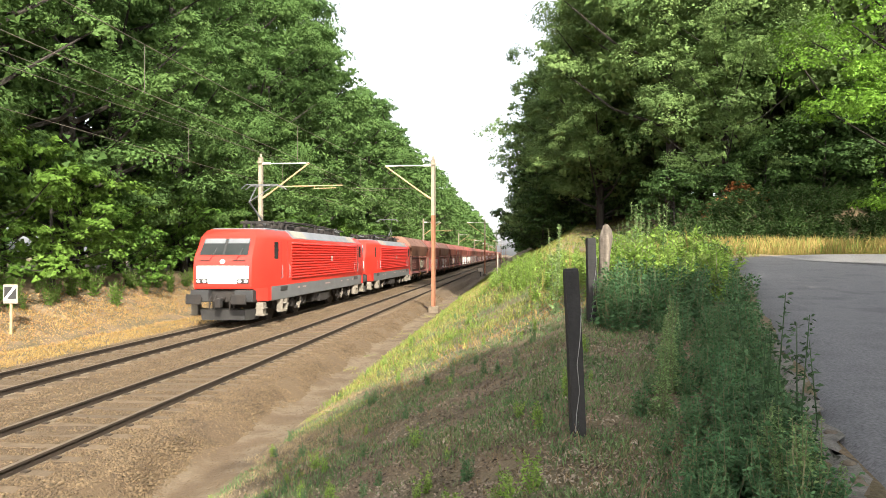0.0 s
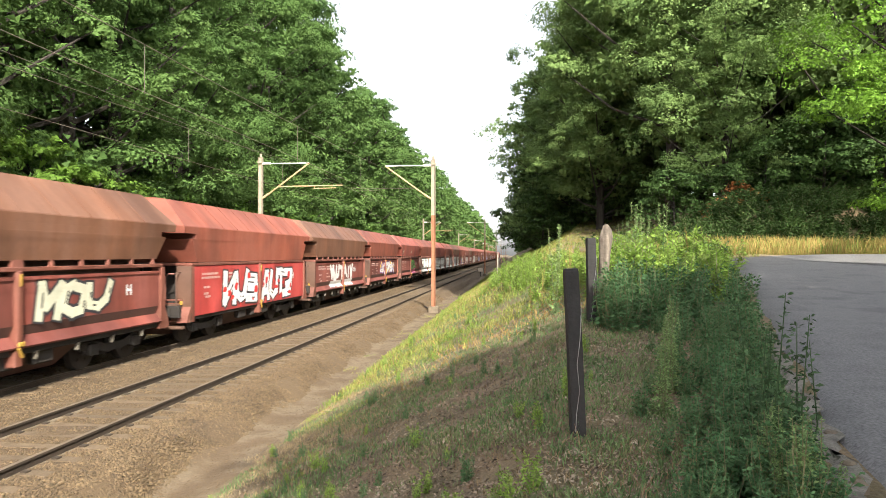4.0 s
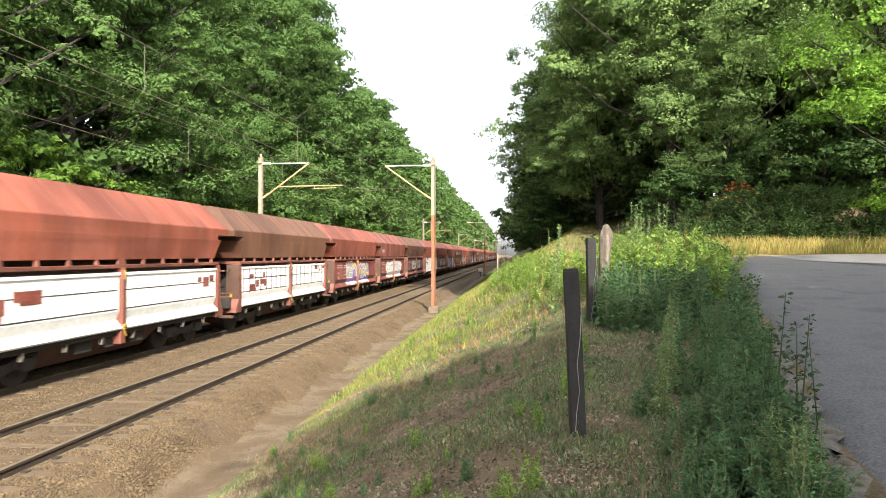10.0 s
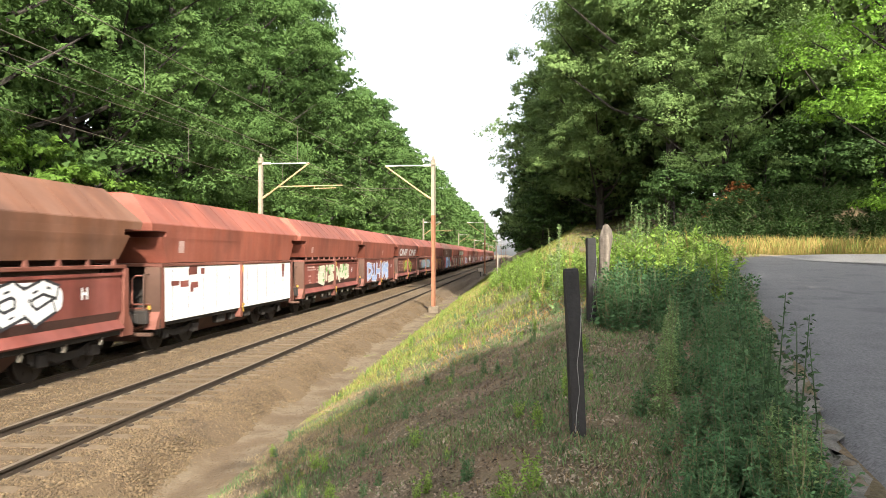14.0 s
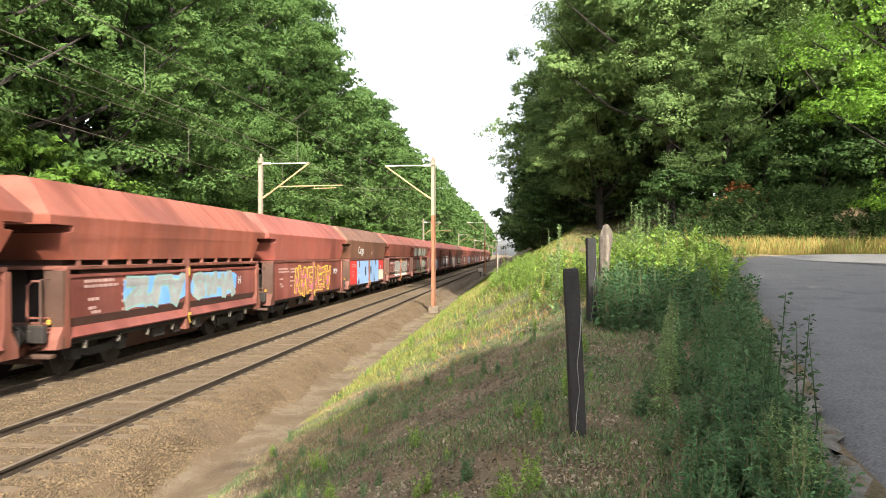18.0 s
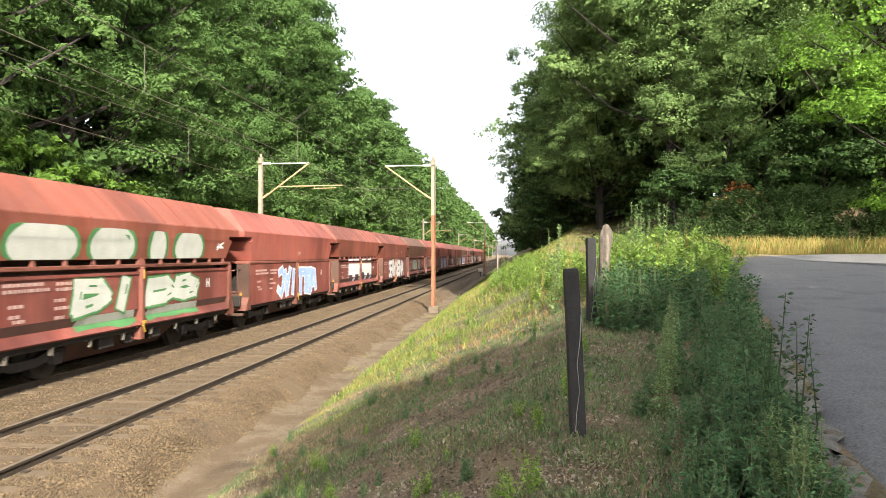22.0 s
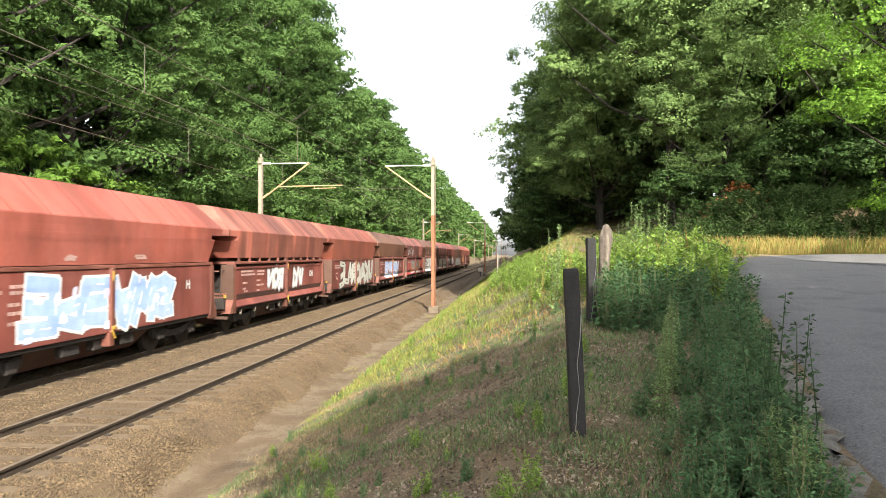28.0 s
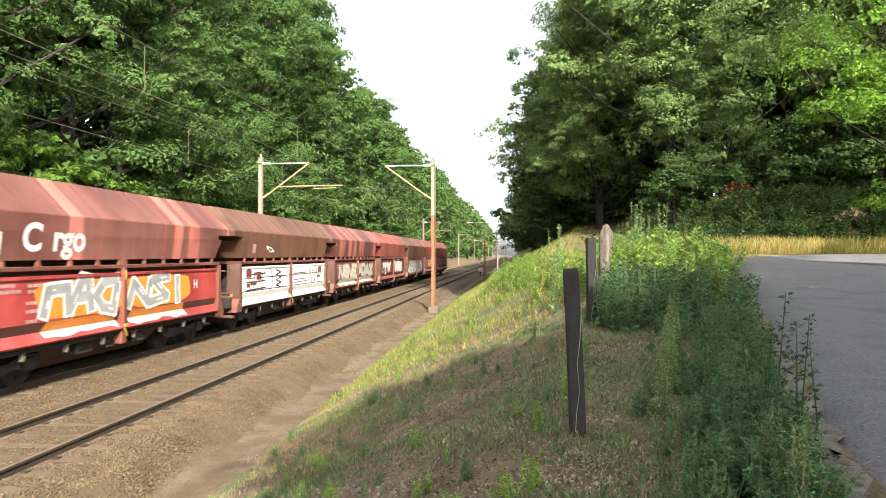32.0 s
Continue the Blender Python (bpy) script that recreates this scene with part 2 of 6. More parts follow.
gx = axis((-900, -100, 200), (-100, -30, 14), (-30, -16, 1.0), (-16, -13, 0.5), (-13, -5, 2.0), (-5, 13, 0.3), (13, 30, 1.5), (30, 100, 14), (100, 1000, 180))
gy = axis((-300, -20, 40), (-20, 0, 2.0), (0, 42, 0.4), (42, 120, 2.5), (120, 400, 14), (400, 2200, 150))
GX, GY = np.meshgrid(gx, gy)
GZ = land(GX, GY)
nx_, ny_ = len(gx), len(gy)
idx = np.arange(nx_ * ny_).reshape(ny_, nx_)
gf = np.stack([idx[:-1, :-1], idx[:-1, 1:], idx[1:, 1:], idx[1:, :-1]], -1).reshape(-1, 4)
gm = tris_mesh("ground", np.stack([GX, GY, GZ], -1).reshape(-1, 3), gf, M_GROUND)
gm.polygons.foreach_set("use_smooth", [True] * len(gm.polygons))
solid("ground", gm, None, "dry sandy ground with a grassy railway bank", "ground", kind="structure")

# ballast bed under both tracks
bed = [(-13.7, -0.6), (-12.9, -0.20), (-12.5, -0.15), (-9.7, -0.15), (-9.2, -0.19), (-8.7, -0.15), (-5.75, -0.15), (-5.35, -0.20), (-4.75, -0.58)]
bm_ = Mesher()
ys = list(np.arange(-40, 60, 1.0)) + list(np.arange(60, 300, 10)) + list(np.arange(300, 1500, 100))
rings = [[(bx + (0.05 * math.sin(y * 1.7 + k) if k in (7, 8) else 0), y, bz + 0.012 * math.sin(y * 2.9 + 2 * k)) for k, (bx, bz) in enumerate(bed)] for y in ys]
bm_.loft(rings, caps=False, closed=False)
solid("track_ballast", bm_, M_BALLAST, "brown crushed-stone ballast bed under both tracks", "ballast", kind="structure", smooth=True)

# ---- road ----
def road_edge():
    d = (ROAD_B - ROAD_A) / np.linalg.norm(ROAD_B - ROAD_A)
    pts = [ROAD_A + d * s for s in np.arange(-40, 16.2, 1.0)]
    # bend to the right
    a0, a1 = math.atan2(d[1], d[0]), math.atan2(VERGE_D[1], VERGE_D[0])
    q = pts[-1]
    for a in np.linspace(a0, a1, 8):
        q = q + 0.3 * np.array([math.cos(a), math.sin(a)])
        pts.append(q)
    pts += [q + VERGE_D * s for s in np.arange(1, 40, 1.0)]
    return np.array(pts)


edge = road_edge()
tan_ = np.gradient(edge, axis=0)
tan_ /= np.linalg.norm(tan_, axis=1)[:, None]
nor_ = np.stack([tan_[:, 1], -tan_[:, 0]], -1)
W = [0, 0.15, 0.6, 1.5, 3.0, 4.2, 4.9]
rv, rf = [], []
for i in range(len(edge)):
    for k, w in enumerate(W):
        q = edge[i] + nor_[i] * w + (nor_[i] * 0.06 * math.sin(i * 2.1) if k < 2 else 0)
        rv.append((q[0], q[1], float(1.15 + 0.07 * np.clip(q[1], -4, 22)) + (0.05 if 0 < k < 6 else -0.08)))
for i in range(len(edge) - 1):
    for k in range(len(W) - 1):
        a = i * len(W) + k
        rf.append((a, a + 1, a + len(W) + 1, a + len(W)))
rm = tris_mesh("road", rv, rf, M_ASPHALT)
rm.polygons.foreach_set("use_smooth", [True] * len(rm.polygons))
solid("road", rm, None, "grey worn asphalt lane beside the railway", "road", kind="structure")

# ---- rails and sleepers ----
def rail(x):
    prof = [(-0.075, -0.172), (0.075, -0.172), (0.075, -0.160), (0.012, -0.145), (0.010, -0.045), (0.036, -0.035), (0.036, -0.004), (-0.036, -0.004), (-0.036, -0.035), (-0.010, -0.045), (-0.012, -0.145), (-0.075, -0.160)]
    m = Mesher()
    m.loft([[(x + a, y, b) for a, b in prof] for y in (-60, 900)])
    ob = solid("rail", m, M_RAIL, "rusty steel running rail on concrete sleepers", "rail", group="rails", kind="structure")
    h = Mesher()
    h.box(x - 0.03, x + 0.03, -60, 900, -0.005, 0.0)
    part("rail_head", h, M_RAILTOP, ob, "polished running surface")
    h = Mesher()
    for q in (-1, 1):
        h.loft([[(x + q * 0.013, y, -0.136), (x + q * 0.078, y, -0.154), (x + q * 0.078, y, -0.168), (x + q * 0.013, y, -0.150)] for y in (-60, 900)])
    part("rail_foot", h, M_FOOT, ob, "dusty rail foot")


for tx in (NEAR, FAR_TRACK):
    for s in (-0.7525, 0.7525):
        rail(tx + s)

# ---- trees ----
def leaf_cloud(rng, centres, radii, per, size, subs=13, squash=0.66, up=0.42):
    """Three-cornered leaves in rounded, slightly drooping sprays on the skin of crown lobes."""
    out = []
    for c, r in zip(centres, radii):
        d = rng.normal(size=(subs, 3))
        d[:, 2] = np.where(d[:, 2] < -0.45, np.abs(d[:, 2]) * 0.7, d[:, 2])
        d /= np.linalg.norm(d, axis=1)[:, None]
        sc = c + d * (r * (0.60 + 0.44 * rng.random(subs)))[:, None] * np.array([1, 1, squash])
        sr = r * (0.22 + 0.20 * rng.random(subs))
        k = rng.integers(0, subs, per)
        o = rng.normal(size=(per, 3))
        o /= np.maximum(np.linalg.norm(o, axis=1)[:, None], 1e-6)
        o *= (0.55 + 0.65 * rng.random(per) ** 0.7)[:, None]
        pos = sc[k] + o * sr[k][:, None] * np.array([1, 1, 0.40 + 0.35 * (squash - 0.5)])
        pos[:, 2] -= 0.26 * np.hypot(o[:, 0], o[:, 1]) * sr[k]
        nrm = d[k] * 0.55 + o * 0.55 + rng.normal(size=(per, 3)) * 0.26 + np.array([0, 0, up])
        nrm /= np.linalg.norm(nrm, axis=1)[:, None]
        t = np.cross(nrm, rng.normal(size=(per, 3)))
        t /= np.linalg.norm(t, axis=1)[:, None] + 1e-9
        b = np.cross(nrm, t)
        s = size * (0.6 + 0.7 * rng.random(per))[:, None]
        out.append(np.stack([pos - t * s * 0.8 - b * s * 0.7, pos - t * s * 0.8 + b * s * 0.7, pos + t * s * 0.9], 1))
    return np.concatenate(out).reshape(-1, 3)


def inner_leaves(rng, centres, radii, axis_xy, per, size):
    """Larger leaf sprays deep in the crown, which close it against the sky."""
    out = []
    for c, r in zip(centres, radii):
        pos = c * np.array([0.55, 0.55, 1]) + np.clip(rng.normal(size=(per, 3)), -1.3, 1.3) * r * np.array([0.42, 0.42, 0.38])
        n = rng.normal(size=(per, 3))
        n /= np.linalg.norm(n, axis=1)[:, None]
        t = np.cross(n, rng.normal(size=(per, 3)))
        t /= np.linalg.norm(t, axis=1)[:, None] + 1e-9
        b = np.cross(n, t)
        s = size * (0.6 + 0.8 * rng.random(per))[:, None]
        out.append(np.stack([pos - t * s - b * s * 0.7, pos - t * s + b * s * 0.7, pos + t * s], 1))
    return np.concatenate(out).reshape(-1, 3)


def tree_parts(seed, height, radius, base, lobes, per, leaf, lobe_r=(0.9, 1.7), droop=0.0, egg=0.45, core=14, squash=0.66, big=1.6):
    """Trunk-and-limb mesh data and crown leaves for one tree, standing at its own origin."""
    rng = np.random.default_rng(seed)
    m = Mesher()
    lean = rng.normal(size=2) * 0.25
    tr = height / 62
    top = np.array([lean[0], lean[1], height * 0.9])
    pts = [np.array([0, 0, -0.4]), np.array([0, 0, 0.4]), np.array([lean[0] * .3, lean[1] * .3, height * 0.3]), np.array([lean[0] * .7, lean[1] * .7, height * 0.6]), top]
    m.tube(pts, [tr * 1.5, tr, tr * 0.8, tr * 0.5, tr * 0.1], 8)
    cs, rs = [], []
    for i in range(lobes):
        f = (i + rng.random()) / lobes
        z = base + (height - base) * f ** 0.9
        env = radius * (math.sin(math.pi * min(1, max(0.02, (f * (1 - egg) + egg * 0.55 if f < 0.5 else 0.5 * (1 - egg) + egg * .55 + (f - 0.5) * 2 * (1 - (0.5 * (1 - egg) + egg * .55)))))) ** 0.7)
        a = rng.random() * 2 * math.pi
        rad = env * (0.40 + 0.72 * rng.random() ** 0.7)
        c = np.array([lean[0] * f + rad * math.cos(a), lean[1] * f + rad * math.sin(a), z - droop * rad])
        cs.append(c)
        rs.append(lobe_r[0] + (lobe_r[1] - lobe_r[0]) * rng.random())
        if i % 2 == 0:
            zz = max(1.0, z - rad * 0.6)
            s = np.array([lean[0] * zz / height, lean[1] * zz / height, zz])
            mid = (s + c) / 2 + np.array([0, 0, -0.1 * rad])
            m.tube([s, mid, c], [tr * 0.35, tr * 0.2, 0.02], 5)
    lv = leaf_cloud(rng, cs, rs, per, leaf, squash=squash)
    if core:
        lv = np.concatenate([lv, inner_leaves(rng, cs, rs, lean, core, leaf * big)])
    return m, lv


class TreeKind:
    def __init__(self, name, leafmat, **kw):
        m, lv = tree_parts(**kw)
        self.trunk = m.mesh("trunk", M_BARK, True)
        self.crown = quads_mesh("crown", lv, leafmat, 3)
        self.name = name

    def plant(self, x, y, z, turn, scale, label, group):
        ob = thing(self.name, Matrix.Translation((x, y, z)) @ Matrix.Rotation(radians(turn), 4, "Z") @ Matrix.Diagonal((scale, scale, scale, 1)), label, "tree" if "tree" in self.name else "bush", group)
        part("trunk", self.trunk, None, ob)
        part("crown", self.crown, None, ob)
        return ob


beech = [TreeKind("beech_tree", M_LEAF, seed=s, height=27, radius=5.2, base=2.6, lobes=74, per=1000, leaf=0.088, lobe_r=(0.9, 2.3), egg=0.55, core=60, big=2.2) for s in (1, 2, 3)]
beech_high = TreeKind("beech_tree", M_LEAF, seed=7, height=28, radius=6.0, base=3.4, lobes=80, per=1000, leaf=0.084, lobe_r=(0.9, 2.2), egg=0.6, core=40, big=2.2)
beech_mid = [TreeKind("beech_tree", M_LEAF, seed=s, height=27, radius=5.2, base=2.5, lobes=70, per=210, leaf=0.20, lobe_r=(1.0, 2.1), egg=0.55) for s in (4, 5)]
shade_oak = TreeKind("oak_tree", M_LEAF_OAK, seed=14, height=24, radius=7.0, base=2.5, lobes=80, per=60, leaf=0.36, lobe_r=(1.0, 2.0), egg=0.5)
oak = [TreeKind("oak_tree", M_LEAF_OAK, seed=s, height=22, radius=6.6, base=bs, lobes=74, per=1250, leaf=0.082, lobe_r=(1.0, 2.3), egg=0.5, core=110, squash=0.85, big=2.6) for s, bs in ((11, 7.0), (12, 3.0))]
oak_mid = TreeKind("oak_tree", M_LEAF_OAK, seed=13, height=22, radius=6.4, base=1.5, lobes=76, per=260, leaf=0.17, lobe_r=(1.1, 2.2), egg=0.5, squash=0.85, core=40, big=1.8)
far_tree = [TreeKind("woodland_tree", M_LEAF, seed=s, height=25, radius=5.2, base=2.0, lobes=42, per=70, leaf=0.40, lobe_r=(1.4, 2.5), egg=0.5, core=4) for s in (21, 22)]
dist_tree = TreeKind("woodland_tree", M_LEAF, seed=23, height=25, radius=5.4, base=1.0, lobes=26, per=30, leaf=0.85, lobe_r=(1.8, 2.8), egg=0.5, core=3)
bright = TreeKind("maple_tree", M_LEAF_MAPLE, seed=31, height=13, radius=4.4, base=1.5, lobes=64, per=760, leaf=0.060, lobe_r=(0.7, 1.5), egg=0.5, core=10)
bush = [TreeKind("shrub", M_LEAF_BUSH, seed=s, height=4.6, radius=2.3, base=0.4, lobes=22, per=190, leaf=0.095, lobe_r=(0.5, 0.95), egg=0.6) for s in (41, 42)]
# same shrub with sunlight put into its leaf colour
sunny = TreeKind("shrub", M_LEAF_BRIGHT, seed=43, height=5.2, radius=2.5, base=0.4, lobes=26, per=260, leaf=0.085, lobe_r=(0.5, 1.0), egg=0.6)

trng = np.random.default_rng(5)
# left wood
y = 16.0
i = 0
while y < 135:
    x = -22.5 + trng.normal() * 0.8
    z = float(land(x, y))
    (beech_high if y < 37 else beech[i % 3] if y < 62 else beech_mid[i % 2]).plant(x, y, z, trng.random() * 360, (0.92 + 0.2 * trng.random()) * (1.0 if y < 55 else 0.98 if y < 80 else 0.88), "tall leafy beech tree at the edge of the wood", "trees left of the line")
    for back in (6.5, 12.5) if y < 60 else (7,):
        (beech_mid if back < 7 and y < 44 else far_tree)[i % 2].plant(x - back, y + 2 + back * 0.2, z, trng.random() * 360, (1.05 + 0.1 * trng.random()) * (1.0 if y < 55 else 0.94 if y < 80 else 0.86), "leafy woodland tree behind the front row", "trees left of the line")
    y += 4.6 + 1.5 * trng.random()
    i += 1
while y < 620:
    for x in (-21.5, -29):
        xx = x + trng.normal() * 1.0
        (far_tree[i % 2] if y < 260 else dist_tree).plant(xx, y, float(land(xx, y)), trng.random() * 360, 0.82 + 0.16 * trng.random(), "leafy woodland tree beside the line", "trees left of the line")
        i += 1
    y += 7 + y * 0.012
for k in range(34):
    yy = 12 + k * 2.6
    xx = -20.6 + trng.normal() * 0.5
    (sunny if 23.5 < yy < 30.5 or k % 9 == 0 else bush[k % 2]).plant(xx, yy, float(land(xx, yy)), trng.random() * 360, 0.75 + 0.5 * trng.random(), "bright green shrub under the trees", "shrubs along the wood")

# right side: oaks on the cutting slope
for (x, y, s, kk) in [(8.6, 38, 1.0, 0), (2.4, 54, 0.52, 2), (5.6, 44.5, 0.75, 1), (6.2, 50, 0.70, 2), (13.0, 36, 1.0, 1), (10.0, 33, 0.5, 1), (9.4, 47, 1.0, 2), (17.5, 34, 1.05, 1), (7.8, 57, 1.0, 2), (12, 44, 1.1, 2), (20, 40, 1.1, 2), (7.0, 68, 0.95, 2), (7.4, 80, 0.95, 2), (3.2, 66, 0.8, 2), (15, 50, 1.1, 2), (14, 62, 1.1, 2), (20, 55, 1.1, 2), (26, 52, 1.1, 2), (18, 72, 1.1, 2), (23, 70, 1.1, 2), (28, 74, 1.1, 2)]:
    (oak + [oak_mid])[kk].plant(x, y, float(land(x, y)) - 0.1, trng.random() * 360, s, "broad dark oak tree on the cutting slope", "trees right of the line")
y = 92
while y < 620:
    for x in (6.5, 13):
        xx = x + trng.normal() * 0.8
        (far_tree[i % 2] if y < 260 else dist_tree).plant(xx, y, float(land(xx, y)), trng.random() * 360, 0.75 + 0.15 * trng.random(), "leafy woodland tree on the cutting slope", "trees right of the line")
        i += 1
    y += 8 + y * 0.012
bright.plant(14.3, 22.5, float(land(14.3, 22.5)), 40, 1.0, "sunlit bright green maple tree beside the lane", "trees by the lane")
# trees behind and beside the camera, which shade the bank and the lane
for (x, y, s) in [(5.6, -5.6, 0.46), (8.3, -9.8, 0.62), (12.5, -3.3, 0.60), (14.0, 2.8, 0.60), (9.1, -3.1, 0.48), (13.0, -12.7, 0.7)]:
    shade_oak.plant(x, y, float(land(x, y)), trng.random() * 360, s, "leafy oak tree shading the lane", "trees by the lane")

# ---- overhead line ----
def mast(x, y, side, label, rust):
    ob = thing("catenary_mast", pose(x, y, -0.25), label, "mast", "overhead line masts")
    f = Mesher()
    f.box(-0.27, 0.27, -0.27, 0.27, -0.5, 0.07, 0.03)
    part("foundation", f, M_FOOT, ob, "dusty concrete foot")
    hx, hz = 0.11, 8.35
    p = Mesher()
    for sx in (-1, 1):
        p.box(sx * hx - 0.012 if sx > 0 else -hx, hx if sx > 0 else -hx + 0.012, -0.11, 0.11, 0.07, 5.2 if rust else hz)
    p.box(-hx + 0.012, hx - 0.012, -0.006, 0.006, 0.07, 5.2 if rust else hz)
    part("mast_shaft", p, M_MAST_RUST if rust else M_MAST_PALE, ob, "rust-red lower shaft" if rust else "pale steel shaft")
    if rust:
        p = Mesher()
        for sx in (-1, 1):
            p.box(sx * hx - 0.012 if sx > 0 else -hx, hx if sx > 0 else -hx + 0.012, -0.11, 0.11, 5.2, hz)
        p.box(-hx + 0.012, hx - 0.012, -0.006, 0.006, 5.2, hz)
        part("mast_top", p, M_MAST_PALE, ob, "pale upper shaft")
    c = Mesher()
    c.box(-0.14, 0.14, -0.13, 0.13, hz - 0.32, hz - 0.22)
    c.tube([(0, 0, hz), (0, 0, hz + 0.2)], 0.07, 8)
    part("mast_cap", c, M_MAST_PALE, ob)
    reach = 2.75 * side
    tz, bz = 8.0, 6.1
    a = Mesher()
    a.tube([(0.1 * side, 0, tz), (0.55 * side, 0, tz)], 0.06, 8)
    part("insulator", a, M_WHITE, ob, "pale glazed insulator")
    a = Mesher()
    a.tube([(0.5 * side, 0, tz), (reach, 0, tz)], 0.028, 6)
    part("top_tube", a, M_WHITE, ob, "pale tie tube")
    a = Mesher()
    a.tube([(0.1 * side, 0, bz), (0.5 * side, 0, bz + 0.25)], 0.06, 8)
    part("insulator", a, M_ARM, ob, "brown insulator")
    a = Mesher()
    a.tube([(0.45 * side, 0, bz + 0.22), (reach, 0, tz)], 0.042, 6)
    part("arm_tube", a, M_ARM, ob, "tan slanting arm tube")
    a = Mesher()
    ra = 0.03 if not rust else 0.012
    a.tube([(1.05 * side, 0, bz + 0.62), (4.6 * side, 0, bz + 0.66)], ra, 6)
    a.tube([(3.0 * side, 0, bz + 0.5), (4.25 * side, 0, bz + 0.52)], ra * 0.75, 6)
    a.tube([(3.05 * side, 0, bz + 0.5), (3.05 * side, 0, bz + 0.64)], ra * 0.5, 5)
    part("registration_arm", a, M_ARM if not rust else M_CABLE, ob)


MASTS_Y = [36.6, 103.5, 170, 237, 304, 372, 440]
for k, my in enumerate(MASTS_Y):
    mast(-13.9, my - 0.9, 1, "pale steel overhead line mast with bracket arm", False)
    mast(-4.5, my + 0.8, -1, "rust-red and pale overhead line mast with bracket arm", True)


def wire(name, pts, r, label, par=None):
    m = Mesher()
    m.tube(pts, r, 5)
    return solid(name, m, M_CABLE, label, "cable", group="overhead wires")


SUPPORT = [-30.4] + MASTS_Y
for tx in (NEAR, FAR_TRACK):
    top, low = [], []
    drops = Mesher()
    for a, b in zip(SUPPORT[:-1], SUPPORT[1:]):
        for k in range(10):
            f = k / 10
            zz = 7.55 - 4 * 0.75 * f * (1 - f)
            top.append((tx, a + (b - a) * f, zz))
        for f in (0.08, 0.22, 0.36, 0.5, 0.64, 0.78, 0.92):
            zz = 7.55 - 4 * 0.75 * f * (1 - f)
            drops.tube([(tx, a + (b - a) * f, 5.9), (tx, a + (b - a) * f, zz)], 0.007, 4)
    mw = wire("messenger_wire", top, 0.008, "dark messenger wire above the track")
    low = [(tx + (0.2 if k % 2 else -0.2), yy, 5.9) for k, yy in enumerate(SUPPORT)]
    wire("contact_wire", low, 0.008, "dark contact wire above the track")
    part("dropper", drops, M_CABLE, mw)
wire("feeder_wire", [(-13.9, a, 8.3) for a in SUPPORT], 0.009, "dark feeder wire along the masts")

# ---- fence posts on the bank ----
def fence_post(x, y, z, h, r, lean, label, material=None):
    ob = thing("fence_post", pose(x, y, z, lean[0], lean[1], 12), label, "post", "fence posts")
    m = Mesher()
    pr = [(-r, -r * .8), (r * .8, -r), (r, r * .9), (-r * .9, r)]
    m.loft([[(a * s + o, b * s, z) for a, b in pr] for z, s, o in ((-0.3, 1.05, 0), (0.0, 1.05, 0), (h * .5, 1, .004), (h - 0.02, 0.98, 0), (h, 0.86, 0))])
    part("shaft", m, material or M_POST, ob)
    w = Mesher()
    w.tube([(-r * .8, -r - .030, h * .02), (-r * .5, -r - .016, h * .12), (r * .1, -r - .012, h * .26), (-r * .1, -r - .014, h * .42), (r * .45, -r - .012, h * .56), (r * .7, -r - .013, h * .68), (r + .008, -r * .3, h * .79)], 0.0026, 5)
    part("wire_tail", w, M_WIRE, ob, "loose strand of fence wire")


fence_post(0.44, 4.72, 1.50, 1.13, 0.05, (0, -2.5), "dark weathered square fence post with loose wire")
fence_post(1.05, 9.2, 1.80, 1.15, 0.062, (0, -1.0), "dark weathered square fence post with loose wire")
old = thing("fence_post", pose(1.40, 10.9, 2.0, 0, 2, 20), "old crumbling weathered wooden fence post", "post", "fence posts")
m = Mesher()
m.loft([[(rr * (1 + 0.16 * math.sin(3 * a + 4 * z) + 0.10 * math.sin(7 * a + 9 * z)) * math.cos(a) + ox, rr * math.sin(a), z + dz * math.cos(a - 0.6)) for a in np.linspace(0, 2 * math.pi, 15)[:-1]] for z, rr, ox, dz in ((-0.3, .085, 0, 0), (0.1, .08, 0, 0), (0.45, .076, .005, 0), (0.75, .088, .012, 0.01), (0.98, .105, .03, .03), (1.1, .085, .035, .05), (1.2, .035, .02, .02))])
part("shaft", m, M_STUMP, old, smooth=True)

